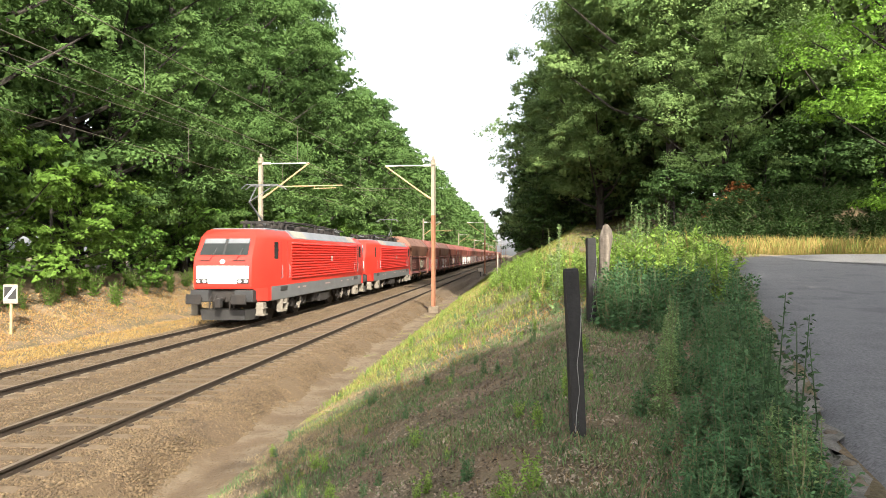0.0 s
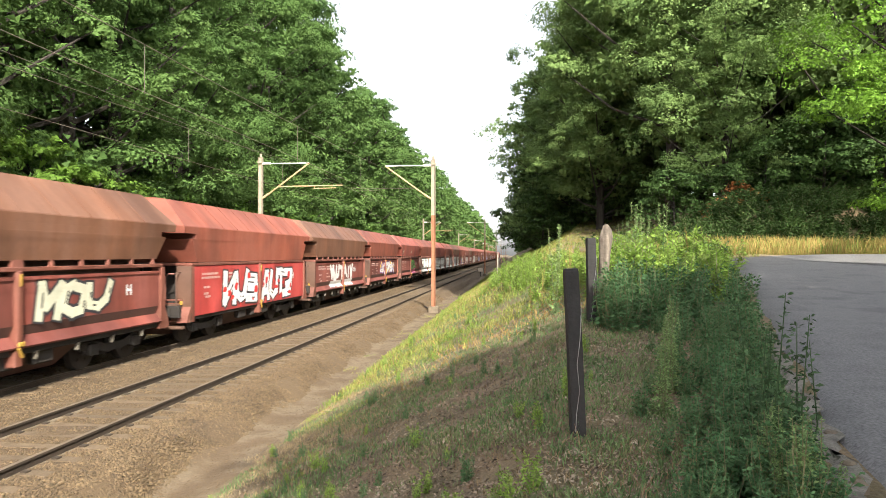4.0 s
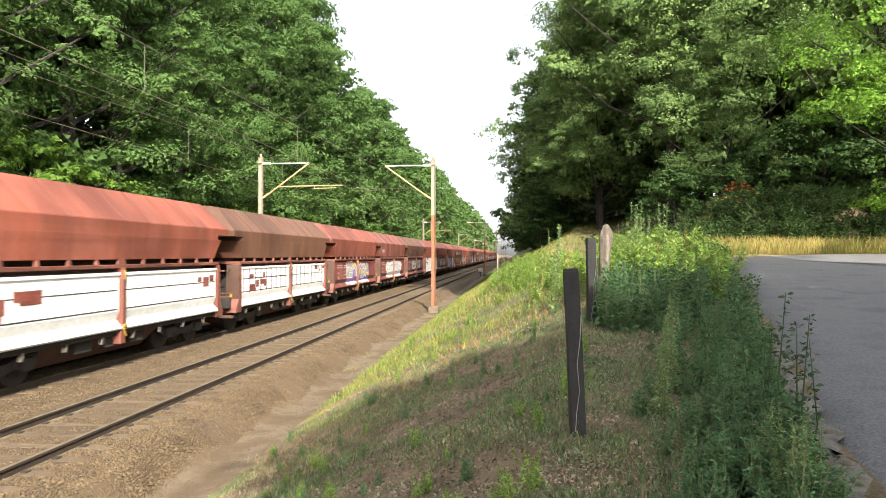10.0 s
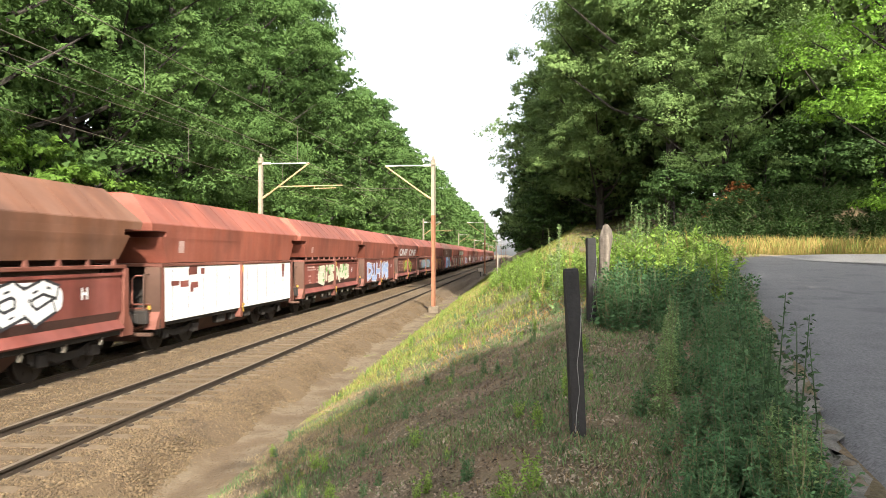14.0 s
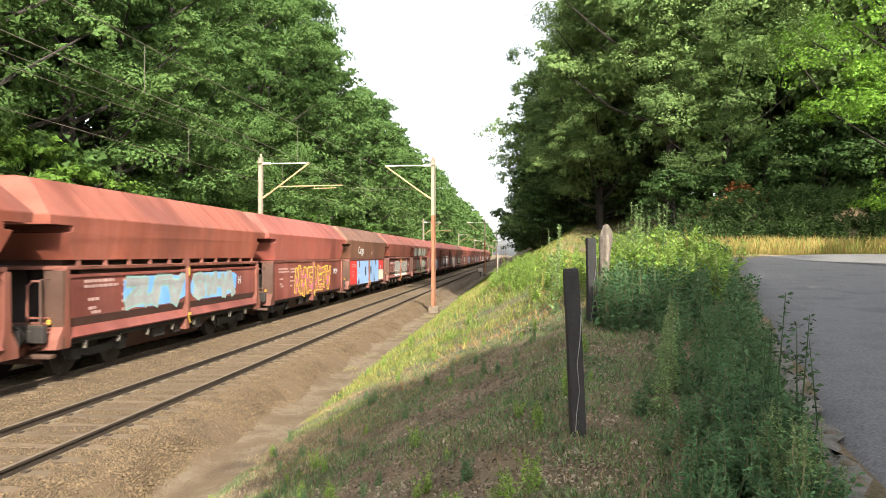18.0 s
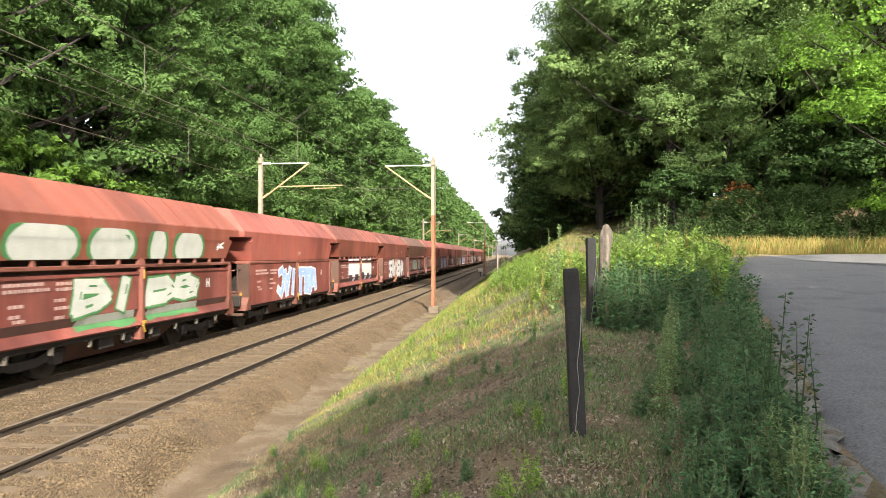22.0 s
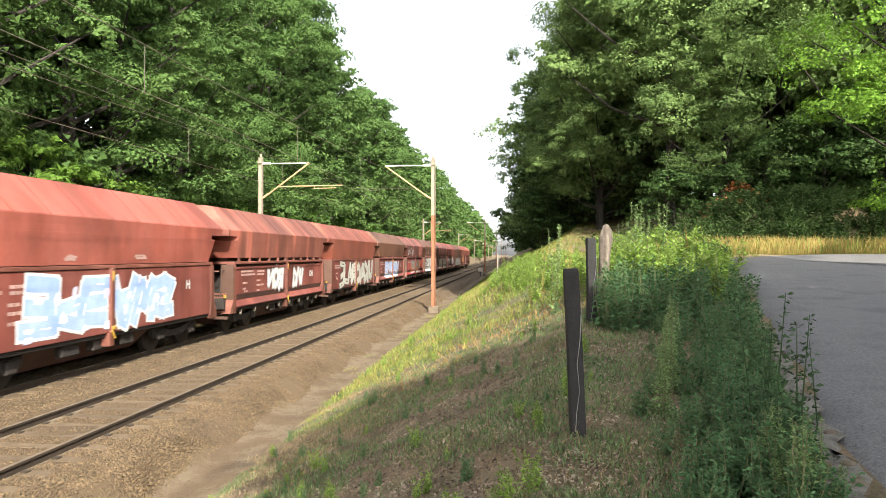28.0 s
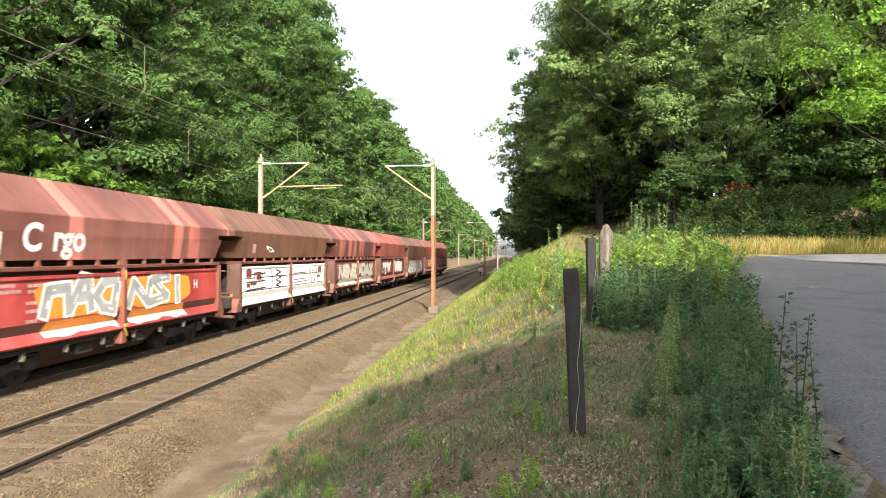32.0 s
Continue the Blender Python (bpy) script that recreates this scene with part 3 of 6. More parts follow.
# ---- loose stones on the ballast ----
def stones(name, n, xr, yr, zfun, size, label, seed, sleepers=None):
    """sleepers: the span of x in which the sleepers are kept bare."""
    rng = np.random.default_rng(seed)
    x = rng.uniform(*xr, n)
    y = yr[0] * (yr[1] / yr[0]) ** rng.random(n)
    if sleepers:
        k = ~((x > sleepers[0]) & (x < sleepers[1]) & (np.abs((y - 4.0 + 0.3) % 0.6 - 0.3) < 0.115 + 0.03 * rng.random(n)))
        x, y = x[k], y[k]
        n = len(x)
    z = zfun(x, y)
    octa = np.array([[1, 0, 0], [-1, 0, 0], [0, 1, 0], [0, -1, 0], [0, 0, 1], [0, 0, -1]], float)
    s = size * (0.5 + rng.random(n) ** 2)
    v = octa[None] * (0.7 + 0.6 * rng.random((n, 6, 1))) + rng.normal(size=(n, 6, 3)) * 0.22
    a = rng.random(n) * 6.28
    ca, sa = np.cos(a)[:, None], np.sin(a)[:, None]
    v = np.stack([v[..., 0] * ca - v[..., 1] * sa, v[..., 0] * sa + v[..., 1] * ca, v[..., 2] * 0.75], -1) * s[:, None, None]
    v += np.stack([x, y, z + s * 0.2], -1)[:, None]
    f = np.array([[0, 2, 4], [2, 1, 4], [1, 3, 4], [3, 0, 4], [2, 0, 5], [1, 2, 5], [3, 1, 5], [0, 3, 5]])
    idx3 = v[:, f].reshape(-1, 3)
    me = bpy.data.meshes.new(name)
    nv = n * 6
    me.vertices.add(nv)
    me.vertices.foreach_set("co", v.astype(np.float32).ravel())
    li = (f[None] + (np.arange(n) * 6)[:, None, None]).reshape(-1).astype(np.int32)
    me.loops.add(len(li))
    me.loops.foreach_set("vertex_index", li)
    nf = n * 8
    me.polygons.add(nf)
    me.polygons.foreach_set("loop_start", np.arange(0, nf * 3, 3, dtype=np.int32))
    me.polygons.foreach_set("loop_total", np.full(nf, 3, np.int32))
    me.materials.append(M_STONE)
    me.update(calc_edges=True)
    solid(name, me, None, label, "gravel", kind="stuff")


def bed_z(x, y):
    return np.interp(x, [q[0] for q in bed], [q[1] for q in bed])


stones("ballast_shoulder_stones", 46000, (-6.45, -4.62), (6.2, 48), bed_z, 0.024, "loose brown ballast stones on the shoulder", 1, (-7.9, -6.0))
stones("path_stones", 9000, (-4.95, -4.05), (6.2, 40), lambda x, y: np.maximum(land(x, y), bed_z(x, y)) + 0.004, 0.013, "small loose stones on the sandy path", 5)
stones("ballast_middle_stones", 21000, (-9.95, -8.0), (8, 60), bed_z, 0.024, "loose brown ballast stones between the tracks", 2, (-8.5, -6.0))
stones("ballast_crib_stones", 15000, (-7.90, -6.57), (7.0, 50), bed_z, 0.020, "dusty ballast stones between the rails", 3, (-8.5, -6.0))
stones("ballast_far_stones", 7000, (-13.2, -10.4), (14, 50), bed_z, 0.026, "loose brown ballast stones under the far track", 4)

# sleepers
sl = Mesher()
prof = [(-0.125, -0.30), (0.125, -0.30), (0.10, -0.134), (-0.10, -0.134)]
sl.loft([[(xx, a, b if b < -0.25 else b + dz) for a, b in prof] for xx, dz in ((-1.25, -0.02), (-1.1, 0), (-0.45, 0), (-0.35, -0.012), (0.35, -0.012), (0.45, 0), (1.1, 0), (1.25, -0.02))])
SL = sl.mesh("sleeper", M_SLEEPER)
ballast = bpy.data.objects["track_ballast"]
for tx in (NEAR, FAR_TRACK):
    for k in range(110):
        part("sleeper", SL, None, ballast, at=pose(tx, 4.0 + 0.6 * k, 0, 0, 0, 0.25 * math.sin(k * 2.7)))
cl = Mesher()
for s in (-1, 1):
    for o in (-1, 1):
        cl.box(s * 0.7525 + o * 0.10 - 0.045, s * 0.7525 + o * 0.10 + 0.045, -0.05, 0.05, -0.150, -0.112)
CL = cl.mesh("rail_clip", M_RAIL)
for tx in (NEAR, FAR_TRACK):
    for k in range(70):
        part("rail_clip", CL, None, ballast, at=pose(tx, 4.0 + 0.6 * k, 0))

# sandy path at the foot of the bank
pth = Mesher()
ps = list(np.arange(4.0, 30, 0.25)) + list(np.arange(30, 90, 1.5))
pth.loft([[(xx + e * (0.10 * math.sin(1.9 * q + 4 * e) + 0.07 * math.sin(5.3 * q + e)), q, 0.0) for xx, e in ((-4.98, 1), (-4.75, 0.5), (-4.5, 0), (-4.25, 0), (-4.02, 0.5), (-3.80, 1.6))] for q in ps], caps=False, closed=False)
pth.v = [(a, b, float(max(land(a, b), bed_z(a, b))) + (0.010 if -4.9 < a < -3.95 else -0.012)) for a, b, c in pth.v]
solid("sandy_path", pth, M_PATH, "worn sandy path at the foot of the bank", "path", kind="structure", smooth=True)
pth = Mesher()
ring = []
for a in np.linspace(0, 2 * math.pi, 30)[:-1]:
    k = 1 + 0.22 * math.sin(3 * a) + 0.16 * math.sin(5 * a + 1) + 0.1 * math.sin(9 * a)
    ring.append(ROAD_B + VERGE_D * (1.7 + 1.5 * k * math.cos(a)) + np.array([-VERGE_D[1], VERGE_D[0]]) * (0.75 + 0.42 * k * math.sin(a)))
vs = [(q[0], q[1], float(land(q[0], q[1])) + 0.012) for q in ring]
q = ROAD_B + VERGE_D * 1.7 + np.array([-VERGE_D[1], VERGE_D[0]]) * 0.75
pth.add(vs + [(q[0], q[1], float(land(q[0], q[1])) + 0.05)], [(i, (i + 1) % 29, 29) for i in range(29)])
solid("sand_patch", pth, M_SAND, "pale bare sand at the edge of the lane", "sand", kind="structure", smooth=True)


# ---- grass ----
# cooler, bluer grass green with the bank's shade in its colour
M_BANKGRASS = mat("bank_grass_green", [(0.092, 0.160, 0.066), (0.14, 0.215, 0.085), (0.18, 0.21, 0.095)], 1.5, 0.75, bump=0, per="island", spread=0.45, translucent=0.3)
M_GOLD = mat("golden_grass", [(0.28, 0.185, 0.07), (0.36, 0.25, 0.095), (0.32, 0.20, 0.075)], 0.6, 0.8, bump=0, per="island", spread=0.18, translucent=0.3)
# straw paled to carry sunlight
M_PALESTRAW = mat("straw_pale", [(0.27, 0.21, 0.115), (0.36, 0.28, 0.16), (0.22, 0.20, 0.085)], 0.6, 0.85, bump=0, per="island", spread=0.35, translucent=0.25)
M_RUSTGRASS = mat("grass_rusty", [(0.30, 0.12, 0.045), (0.38, 0.18, 0.065)], 0.8, 0.85, bump=0, per="island", spread=0.35, translucent=0.25)
M_LITTER_L = mat("far_bank_litter", [(0.28, 0.15, 0.06), (0.36, 0.22, 0.09)], 1, 0.9, bump=0, per="island", spread=0.4)


def blades(name, material, x, y, z, length, width, label, seed, lean=0.5, kind="stuff"):
    rng = np.random.default_rng(seed)
    n = len(x)
    a = rng.random(n) * 6.28
    l = length * (0.5 + rng.random(n))
    w = width * (0.6 + 0.8 * rng.random(n))
    tip = np.stack([rng.normal(size=n) * lean, rng.normal(size=n) * lean, np.ones(n)], -1)
    tip /= np.linalg.norm(tip, axis=1)[:, None]
    side = np.stack([np.cos(a), np.sin(a), np.zeros(n)], -1)
    base = np.stack([x, y, z - 0.01], -1)
    mid = base + tip * (l * 0.55)[:, None] + np.array([0, 0, 1]) * (l * 0.12)[:, None]
    end = base + tip * l[:, None]
    v = np.stack([base - side * w[:, None] * 0.5, mid - side * w[:, None] * 0.1 + side * w[:, None] * 0.55, end, mid - side * w[:, None] * 0.55], 1)
    solid(name, quads_mesh(name, v.reshape(-1, 3), material), None, label, "grass", kind=kind)


def scatter(n, xr, yr, seed, keep=None, log=True):
    rng = np.random.default_rng(seed)
    x = rng.uniform(*xr, n)
    y = yr[0] * (yr[1] / yr[0]) ** rng.random(n) if log else rng.uniform(*yr, n)
    if keep is not None:
        k = keep(x, y, rng.random(n))
        x, y = x[k], y[k]
    return x, y


def patch(x, y, s=1.0, o=0.0):
    return fbm(x * 1.0 + o, y * 0.8 + 2 * o, 1.3 * s) + 0.6 * fbm(x + 3 + o, y - 2, 3.7 * s)


def road_x(y):
    return np.where(y < 20.8, ROAD_A[0] + (y - ROAD_A[1]) * (ROAD_B[0] - ROAD_A[0]) / (ROAD_B[1] - ROAD_A[1]), 60)


def post_x(y):
    return 0.42 + (y - 4.7) * 0.142


def off_road(x, y):
    nxv, nyv = -VERGE_D[1], VERGE_D[0]
    dv = (x - ROAD_B[0]) * nxv + (y - ROAD_B[1]) * nyv
    return (x < road_x(np.minimum(y, 20.7)) - 0.02) | (dv > 0.1)


# short green grass in patches on the shaded bank
x, y = scatter(170000, (-3.9, 3.2), (3.0, 24), 11, lambda x, y, r: (x < road_x(y) - 0.1) & (patch(x, y, 1.7) + np.abs(y - 8) * 0.05 + 0.05 * (x + 1) > 0.02 + 0.8 * (r - 0.5)))
blades("bank_grass", M_BANKGRASS, x, y, land(x, y), 0.060, 0.008, "short patchy grass on the railway bank", 12, 0.55)
x, y = scatter(16000, (-3.9, 1.8), (-7.0, 3.0), 111, lambda x, y, r: (x < road_x(y) - 0.1) & (patch(x, y, 1.7) > 0.8 * (r - 0.5)), log=False)
blades("bank_grass", M_BANKGRASS, x, y, land(x, y), 0.07, 0.013, "short patchy grass on the railway bank", 112, 0.55)
# straw and dry stalks
x, y = scatter(34000, (-4.0, 2.5), (3.0, 24), 13, lambda x, y, r: (x < road_x(y) - 0.15) & (patch(x, y, 0.8, 4) > -0.2 + (r - .5)))
blades("bank_straw", M_STRAW, x, y, land(x, y), 0.085, 0.006, "dry straw among the grass on the bank", 14, 0.9)
# sunlit fringe at the foot of the bank
x, y = scatter(46000, (-4.2, -2.3), (7.0, 60), 15, lambda x, y, r: (x > -3.86 + 0.22 * np.sin(2.3 * y) + 0.14 * np.sin(5.9 * y + 1)) & ((patch(x, y, 0.9, 2) + (y - 13) * 0.04 > 0.25 + 0.7 * (r - .5))))
blades("foot_grass", M_GRASS, x, y, land(x, y), 0.070, 0.009, "bright green grass along the foot of the bank", 16, 0.75)
x, y = scatter(16000, (-4.75, -4.0), (8, 60), 17, lambda x, y, r: patch(x, y, 1.1, 7) > np.where(y < 15, 0.95, 0.45) + .3 * (r - .5))
blades("path_grass", M_GRASS, x, y, np.maximum(land(x, y), bed_z(x, y)), 0.055, 0.008, "low green grass on the sandy path", 18, 0.6)
# blades added to paint the sunlit strip brighter at the bank's foot
x, y = scatter(52000, (-4.2, -1.6), (6.5, 45), 117, lambda x, y, r: (x > -3.86 + 0.22 * np.sin(2.3 * y) + 0.14 * np.sin(5.9 * y + 1)) & (patch(x, y, 1.3, 1) > -0.2 + (r - .5)))
blades("foot_straw", M_PALESTRAW, x, y, land(x, y), 0.060, 0.006, "dry grass paled for sunlight along the foot of the bank", 118, 0.7)
x, y = scatter(9000, (-3.9, 4.0), (11, 40), 119, lambda x, y, r: off_road(x, y) & (patch(x, y, 0.7, 6) > 0.35 + 0.4 * (r - .5)))
blades("rusty_grass", M_RUSTGRASS, x, y, land(x, y), 0.075, 0.012, "rust-brown dead grass on the sunlit bank", 120, 0.9)
# far, sunny bank
x, y = scatter(85000, (-3.9, 7.5), (13, 95), 19, lambda x, y, r: off_road(x, y) & (patch(x, y, 0.9, 5) > -0.35 + 0.8 * (r - 0.5)))
blades("slope_grass", M_GRASS, x, y, land(x, y), 0.15, 0.016, "sunlit grass on the cutting slope", 20, 0.7)
x, y = scatter(24000, (-3.7, 6.5), (11, 80), 21, lambda x, y, r: off_road(x, y) & (patch(x, y, .8, 3) > 0.05 + 0.5 * (r - 0.5)))
blades("slope_straw", M_DRYGRASS, x, y, land(x, y), 0.13, 0.013, "dry golden grass on the cutting slope", 22, 0.8)
# verge past the lane
rng = np.random.default_rng(23)
u, dv = rng.uniform(-2, 26, 30000), 0.25 + 2.6 * rng.random(30000) ** 0.8
x, y = ROAD_B[0] + VERGE_D[0] * u - VERGE_D[1] * dv, ROAD_B[1] + VERGE_D[1] * u + VERGE_D[0] * dv
blades("verge_straw", M_DRYGRASS, x[:16000], y[:16000], land(x[:16000], y[:16000]), 0.52, 0.014, "tall yellow grass on the verge past the lane", 24, 0.3)
blades("verge_grass", M_GRASS, x[16000:], y[16000:], land(x[16000:], y[16000:]), 0.50, 0.014, "tall green grass on the verge past the lane", 25, 0.3)
# left of the line: golden verge, then green undergrowth
x, y = scatter(60000, (-18.8, -14.0), (12, 120), 26, lambda x, y, r: patch(x, y, 0.5, 9) + (x + 17) * 0.35 > -0.7 + 0.9 * (r - .5))
blades("golden_verge", M_GOLD, x, y, land(x, y), 0.09, 0.022, "short golden grass beside the far track", 27, 0.6)
x, y = scatter(30000, (-20.0, -15.6), (10, 90), 34, lambda x, y, r: r < 0.9)
blades("bank_litter", M_LITTER_L, x, y, land(x, y), 0.09, 0.06, "rust-brown leaf litter on the far bank", 35, 1.3)

# dead leaves and twigs on the shaded bank
rng = np.random.default_rng(31)
x, y = scatter(76000, (-3.7, 1.9), (2.8, 15), 32, lambda x, y, r: (x < road_x(y) - 0.2) & (patch(x, y) + (y - 9) * 0.05 < 0.7 + 1.2 * (r - .5)))
n = len(x)
nrm = np.stack([rng.normal(size=n) * .45 - .3, rng.normal(size=n) * .45, np.ones(n)], -1)
nrm /= np.linalg.norm(nrm, axis=1)[:, None]
t = np.cross(nrm, rng.normal(size=(n, 3)))
t /= np.linalg.norm(t, axis=1)[:, None]
b = np.cross(nrm, t)
s = (0.007 + 0.016 * rng.random(n) ** 1.5)[:, None]
pos = np.stack([x, y, land(x, y) + 0.012], -1)
v = np.stack([pos - t * s, pos + b * s * .5 + nrm * s * .3, pos + t * s, pos - b * s * .5 + nrm * s * .3], 1)
solid("leaf_litter", quads_mesh("leaf_litter", v.reshape(-1, 3), M_LITTER), None, "brown dead leaves and bark scraps on the bank", "leaf litter", kind="stuff")


# ---- weeds ----
def weed_parts(seed, h, stems, leaves, leaf, spread, spike, tri=False):
    rng = np.random.default_rng(seed)
    m = Mesher()
    out = []
    for s in range(stems):
        a = rng.random() * 6.28
        r0 = 0.05 * rng.random()
        tipv = np.array([math.cos(a) * spread * rng.random(), math.sin(a) * spread * rng.random(), h * (0.65 + 0.35 * rng.random())])
        p0 = np.array([math.cos(a) * r0, math.sin(a) * r0, -0.03])
        midp = (p0 + tipv) / 2 + np.array([rng.normal() * .02, rng.normal() * .02, 0])
        m.tube([p0, midp, tipv], [0.006, 0.005, 0.002], 3)
        k = leaves // stems
        f = rng.random(k) ** 0.8
        base = p0[None] * (1 - f)[:, None] + tipv[None] * f[:, None]
        aa = rng.random(k) * 6.28
        rad = np.where(f > 0.72, 0.35, 1.0) if spike else np.ones(k)
        ln = leaf * (0.7 + 0.6 * rng.random(k)) * (1.15 - 0.6 * f)
        off = 0.10 * (1.1 - f) * rad * rng.random(k)
        d = np.stack([np.cos(aa), np.sin(aa), 0.35 + 0.5 * rng.normal(size=k)], -1)
        d /= np.linalg.norm(d, axis=1)[:, None]
        q = base + d * off[:, None]
        side = np.cross(d, np.array([0, 0, 1.0])[None] + 0.5 * rng.normal(size=(k, 3)))
        side /= np.linalg.norm(side, axis=1)[:, None] + 1e-9
        l = ln[:, None]
        if tri:
            out.append(np.stack([q + side * l * .26, q + d * l * 1.1 + np.array([0, 0, -0.15]) * l, q - side * l * .26], 1))
            continue
        out.append(np.stack([q, q + d * l * .5 + side * l * .24, q + d * l + np.array([0, 0, -0.15]) * l, q + d * l * .5 - side * l * .24], 1))
    return m, np.concatenate(out).reshape(-1, 3)


class WeedKind:
    def __init__(self, name, leafmat, stemmat, label, **kw):
        m, lv = weed_parts(**kw)
        self.stem, self.leaf = m.mesh("stem", stemmat), quads_mesh("leaves", lv, leafmat, 3 if kw.get("tri") else 4)
        self.name, self.label = name, label

    def plant(self, x, y, scale, turn, group, tilt=0.0, name="", label=""):
        ob = thing(name or self.name, Matrix.Translation((x, y, float(land(x, y)))) @ Matrix.Rotation(radians(turn), 4, "Z") @ Matrix.Rotation(radians(tilt), 4, "X") @ Matrix.Diagonal((scale, scale, scale, 1)), label or self.label, "weed", group)
        part("stem", self.stem, None, ob)["kind"] = "stuff"
        part("leaves", self.leaf, None, ob)


M_WEED_PALE = mat("weed_leaf_pale", [(0.17, 0.26, 0.10), (0.22, 0.31, 0.12)], 3, 0.65, bump=0, per="island", spread=0.3, translucent=0.3)
M_NETTLE = mat("nettle_leaf", [(0.14, 0.24, 0.04), (0.22, 0.34, 0.065), (0.26, 0.30, 0.08)], 1.2, 0.55, bump=0, per="island", spread=0.4, translucent=0.4)
M_WEED_DARK = mat("weed_leaf_dark", [(0.05, 0.09, 0.04), (0.07, 0.12, 0.05)], 3, 0.65, bump=0, per="island", spread=0.3, translucent=0.25)
goose = [WeedKind("goosefoot", M_WEED, M_STEM, "bushy grey-green goosefoot weed on the verge", seed=s, h=0.62, stems=8, leaves=480, leaf=0.067, spread=0.24, spike=True) for s in (61, 62, 63)]
pale = WeedKind("goosefoot", M_WEED_PALE, M_STEM, "pale green goosefoot weed with upright seed spikes", seed=64, h=0.66, stems=6, leaves=860, leaf=0.036, spread=0.12, spike=True)
nettle = [WeedKind("nettle", M_NETTLE, M_STEM, "sunlit green nettle clump on the bank", seed=s, h=0.75, stems=8, leaves=420, leaf=0.085, spread=0.32, spike=False, tri=True) for s in (65, 66)]
stalk = WeedKind("tall_weed", M_WEED_DARK, M_WEED_DARK, "tall thin dark weed stalk with sparse leaves", seed=67, h=1.12, stems=2, leaves=190, leaf=0.054, spread=0.14, spike=False)
wr = np.random.default_rng(70)
i = 0
while i < 185:
    yy = 3.15 * (9.5 / 3.15) ** wr.random()
    lo, hi = float(post_x(yy)) + 0.40 + 0.16 * math.sin(3.1 * yy) + 0.25 * wr.random(), float(road_x(yy)) - (0.30 if yy < 6.5 else 0.20)
    xx = lo + (hi - lo) * wr.random() ** 0.55
    k = wr.integers(0, 3)
    goose[k].plant(xx, yy, (0.34 + 0.24 * (xx - lo) / (hi - lo)) * (0.8 + 0.8 * wr.random() ** 1.5), wr.random() * 360, "weeds along the lane", wr.normal() * 7)
    i += 1
i = 0
while i < 110:
    yy = 8.5 + 11 * wr.random()
    lo, hi = float(post_x(yy)) + 0.1, float(road_x(yy)) - 0.24
    xx = lo + (hi - lo) * wr.random()
    goose[wr.integers(0, 3)].plant(xx, yy, 0.9 + 0.5 * wr.random(), wr.random() * 360, "weeds along the lane", wr.normal() * 7)
    i += 1
for (xx, yy, s, tl) in [(1.32, 3.25, 0.95, 3), (1.40, 3.45, 0.8, -4), (1.24, 3.4, 0.7, 5), (1.5, 3.3, 0.62, -6), (1.36, 3.6, 0.9, 4), (1.46, 3.55, 0.85, -2), (1.28, 3.55, 0.8, 0), (1.1, 5.2, 0.9, 2), (1.4, 6.3, 1.0, 2), (1.5, 6.8, 1.1, -3), (1.3, 5.8, .9, 0)]:
    pale.plant(xx, yy, s, wr.random() * 360, "weeds along the lane", tl)
for (xx, yy, s, tl) in [(1.52, 3.75, 1.02, 2), (1.44, 3.9, 1.12, 4), (1.38, 4.0, 1.05, -5), (1.50, 4.15, 0.9, -3), (1.46, 4.2, 0.8, 5), (1.34, 3.7, 0.8, 1), (2.7, 12.6, 1.25, 2), (2.5, 12.8, 1.0, -4), (3.3, 14.5, 0.9, 3), (1.5, 13.5, 1.0, 3)]:
    stalk.plant(xx, yy, s, wr.random() * 360, "weeds along the lane", tl)
i = 0
while i < 90:
    yy = 11.2 + 9 * wr.random() ** 1.5
    xx = float(post_x(yy)) - 0.15 + wr.random() * (float(road_x(yy)) - float(post_x(yy)) - 0.1)
    if xx < float(road_x(yy)) - 0.2:
        nettle[i % 2].plant(xx, yy, (0.75 + 0.6 * wr.random()) if yy < 17 else 0.8 + 0.4 * wr.random(), wr.random() * 360, "nettles on the bank", wr.normal() * 5)
    i += 1
for k in range(70):
    yy = 13.5 + 15 * wr.random()
    xx = 1.3 - 2.0 * (yy - 13) / 17 + 0.35 * wr.normal()
    nettle[k % 2].plant(xx, yy, 0.55 + 0.5 * wr.random(), wr.random() * 360, "nettles on the bank", wr.normal() * 5)
# flowering spikes, docks and dead stalks standing over the crest
spike = WeedKind("tall_weed", M_WEED_PALE, M_STEM, "tall pale green feathery weed spike on the bank crest", seed=171, h=1.75, stems=4, leaves=520, leaf=0.07, spread=0.28, spike=True, tri=True)
dock = WeedKind("dock_weed", mat("dock_seed_brown", [(0.30, 0.12, 0.06), (0.38, 0.18, 0.09)], 3, 0.8, bump=0, per="island", spread=0.3), M_STEM, "rust-brown seeding dock weed on the bank crest", seed=172, h=1.35, stems=3, leaves=150, leaf=0.035, spread=0.15, spike=True, tri=True)
dry = WeedKind("dry_stalk", M_DRYGRASS, M_DRYGRASS, "dry pale weed stalk on the bank crest", seed=173, h=1.3, stems=2, leaves=70, leaf=0.05, spread=0.1, spike=True, tri=True)
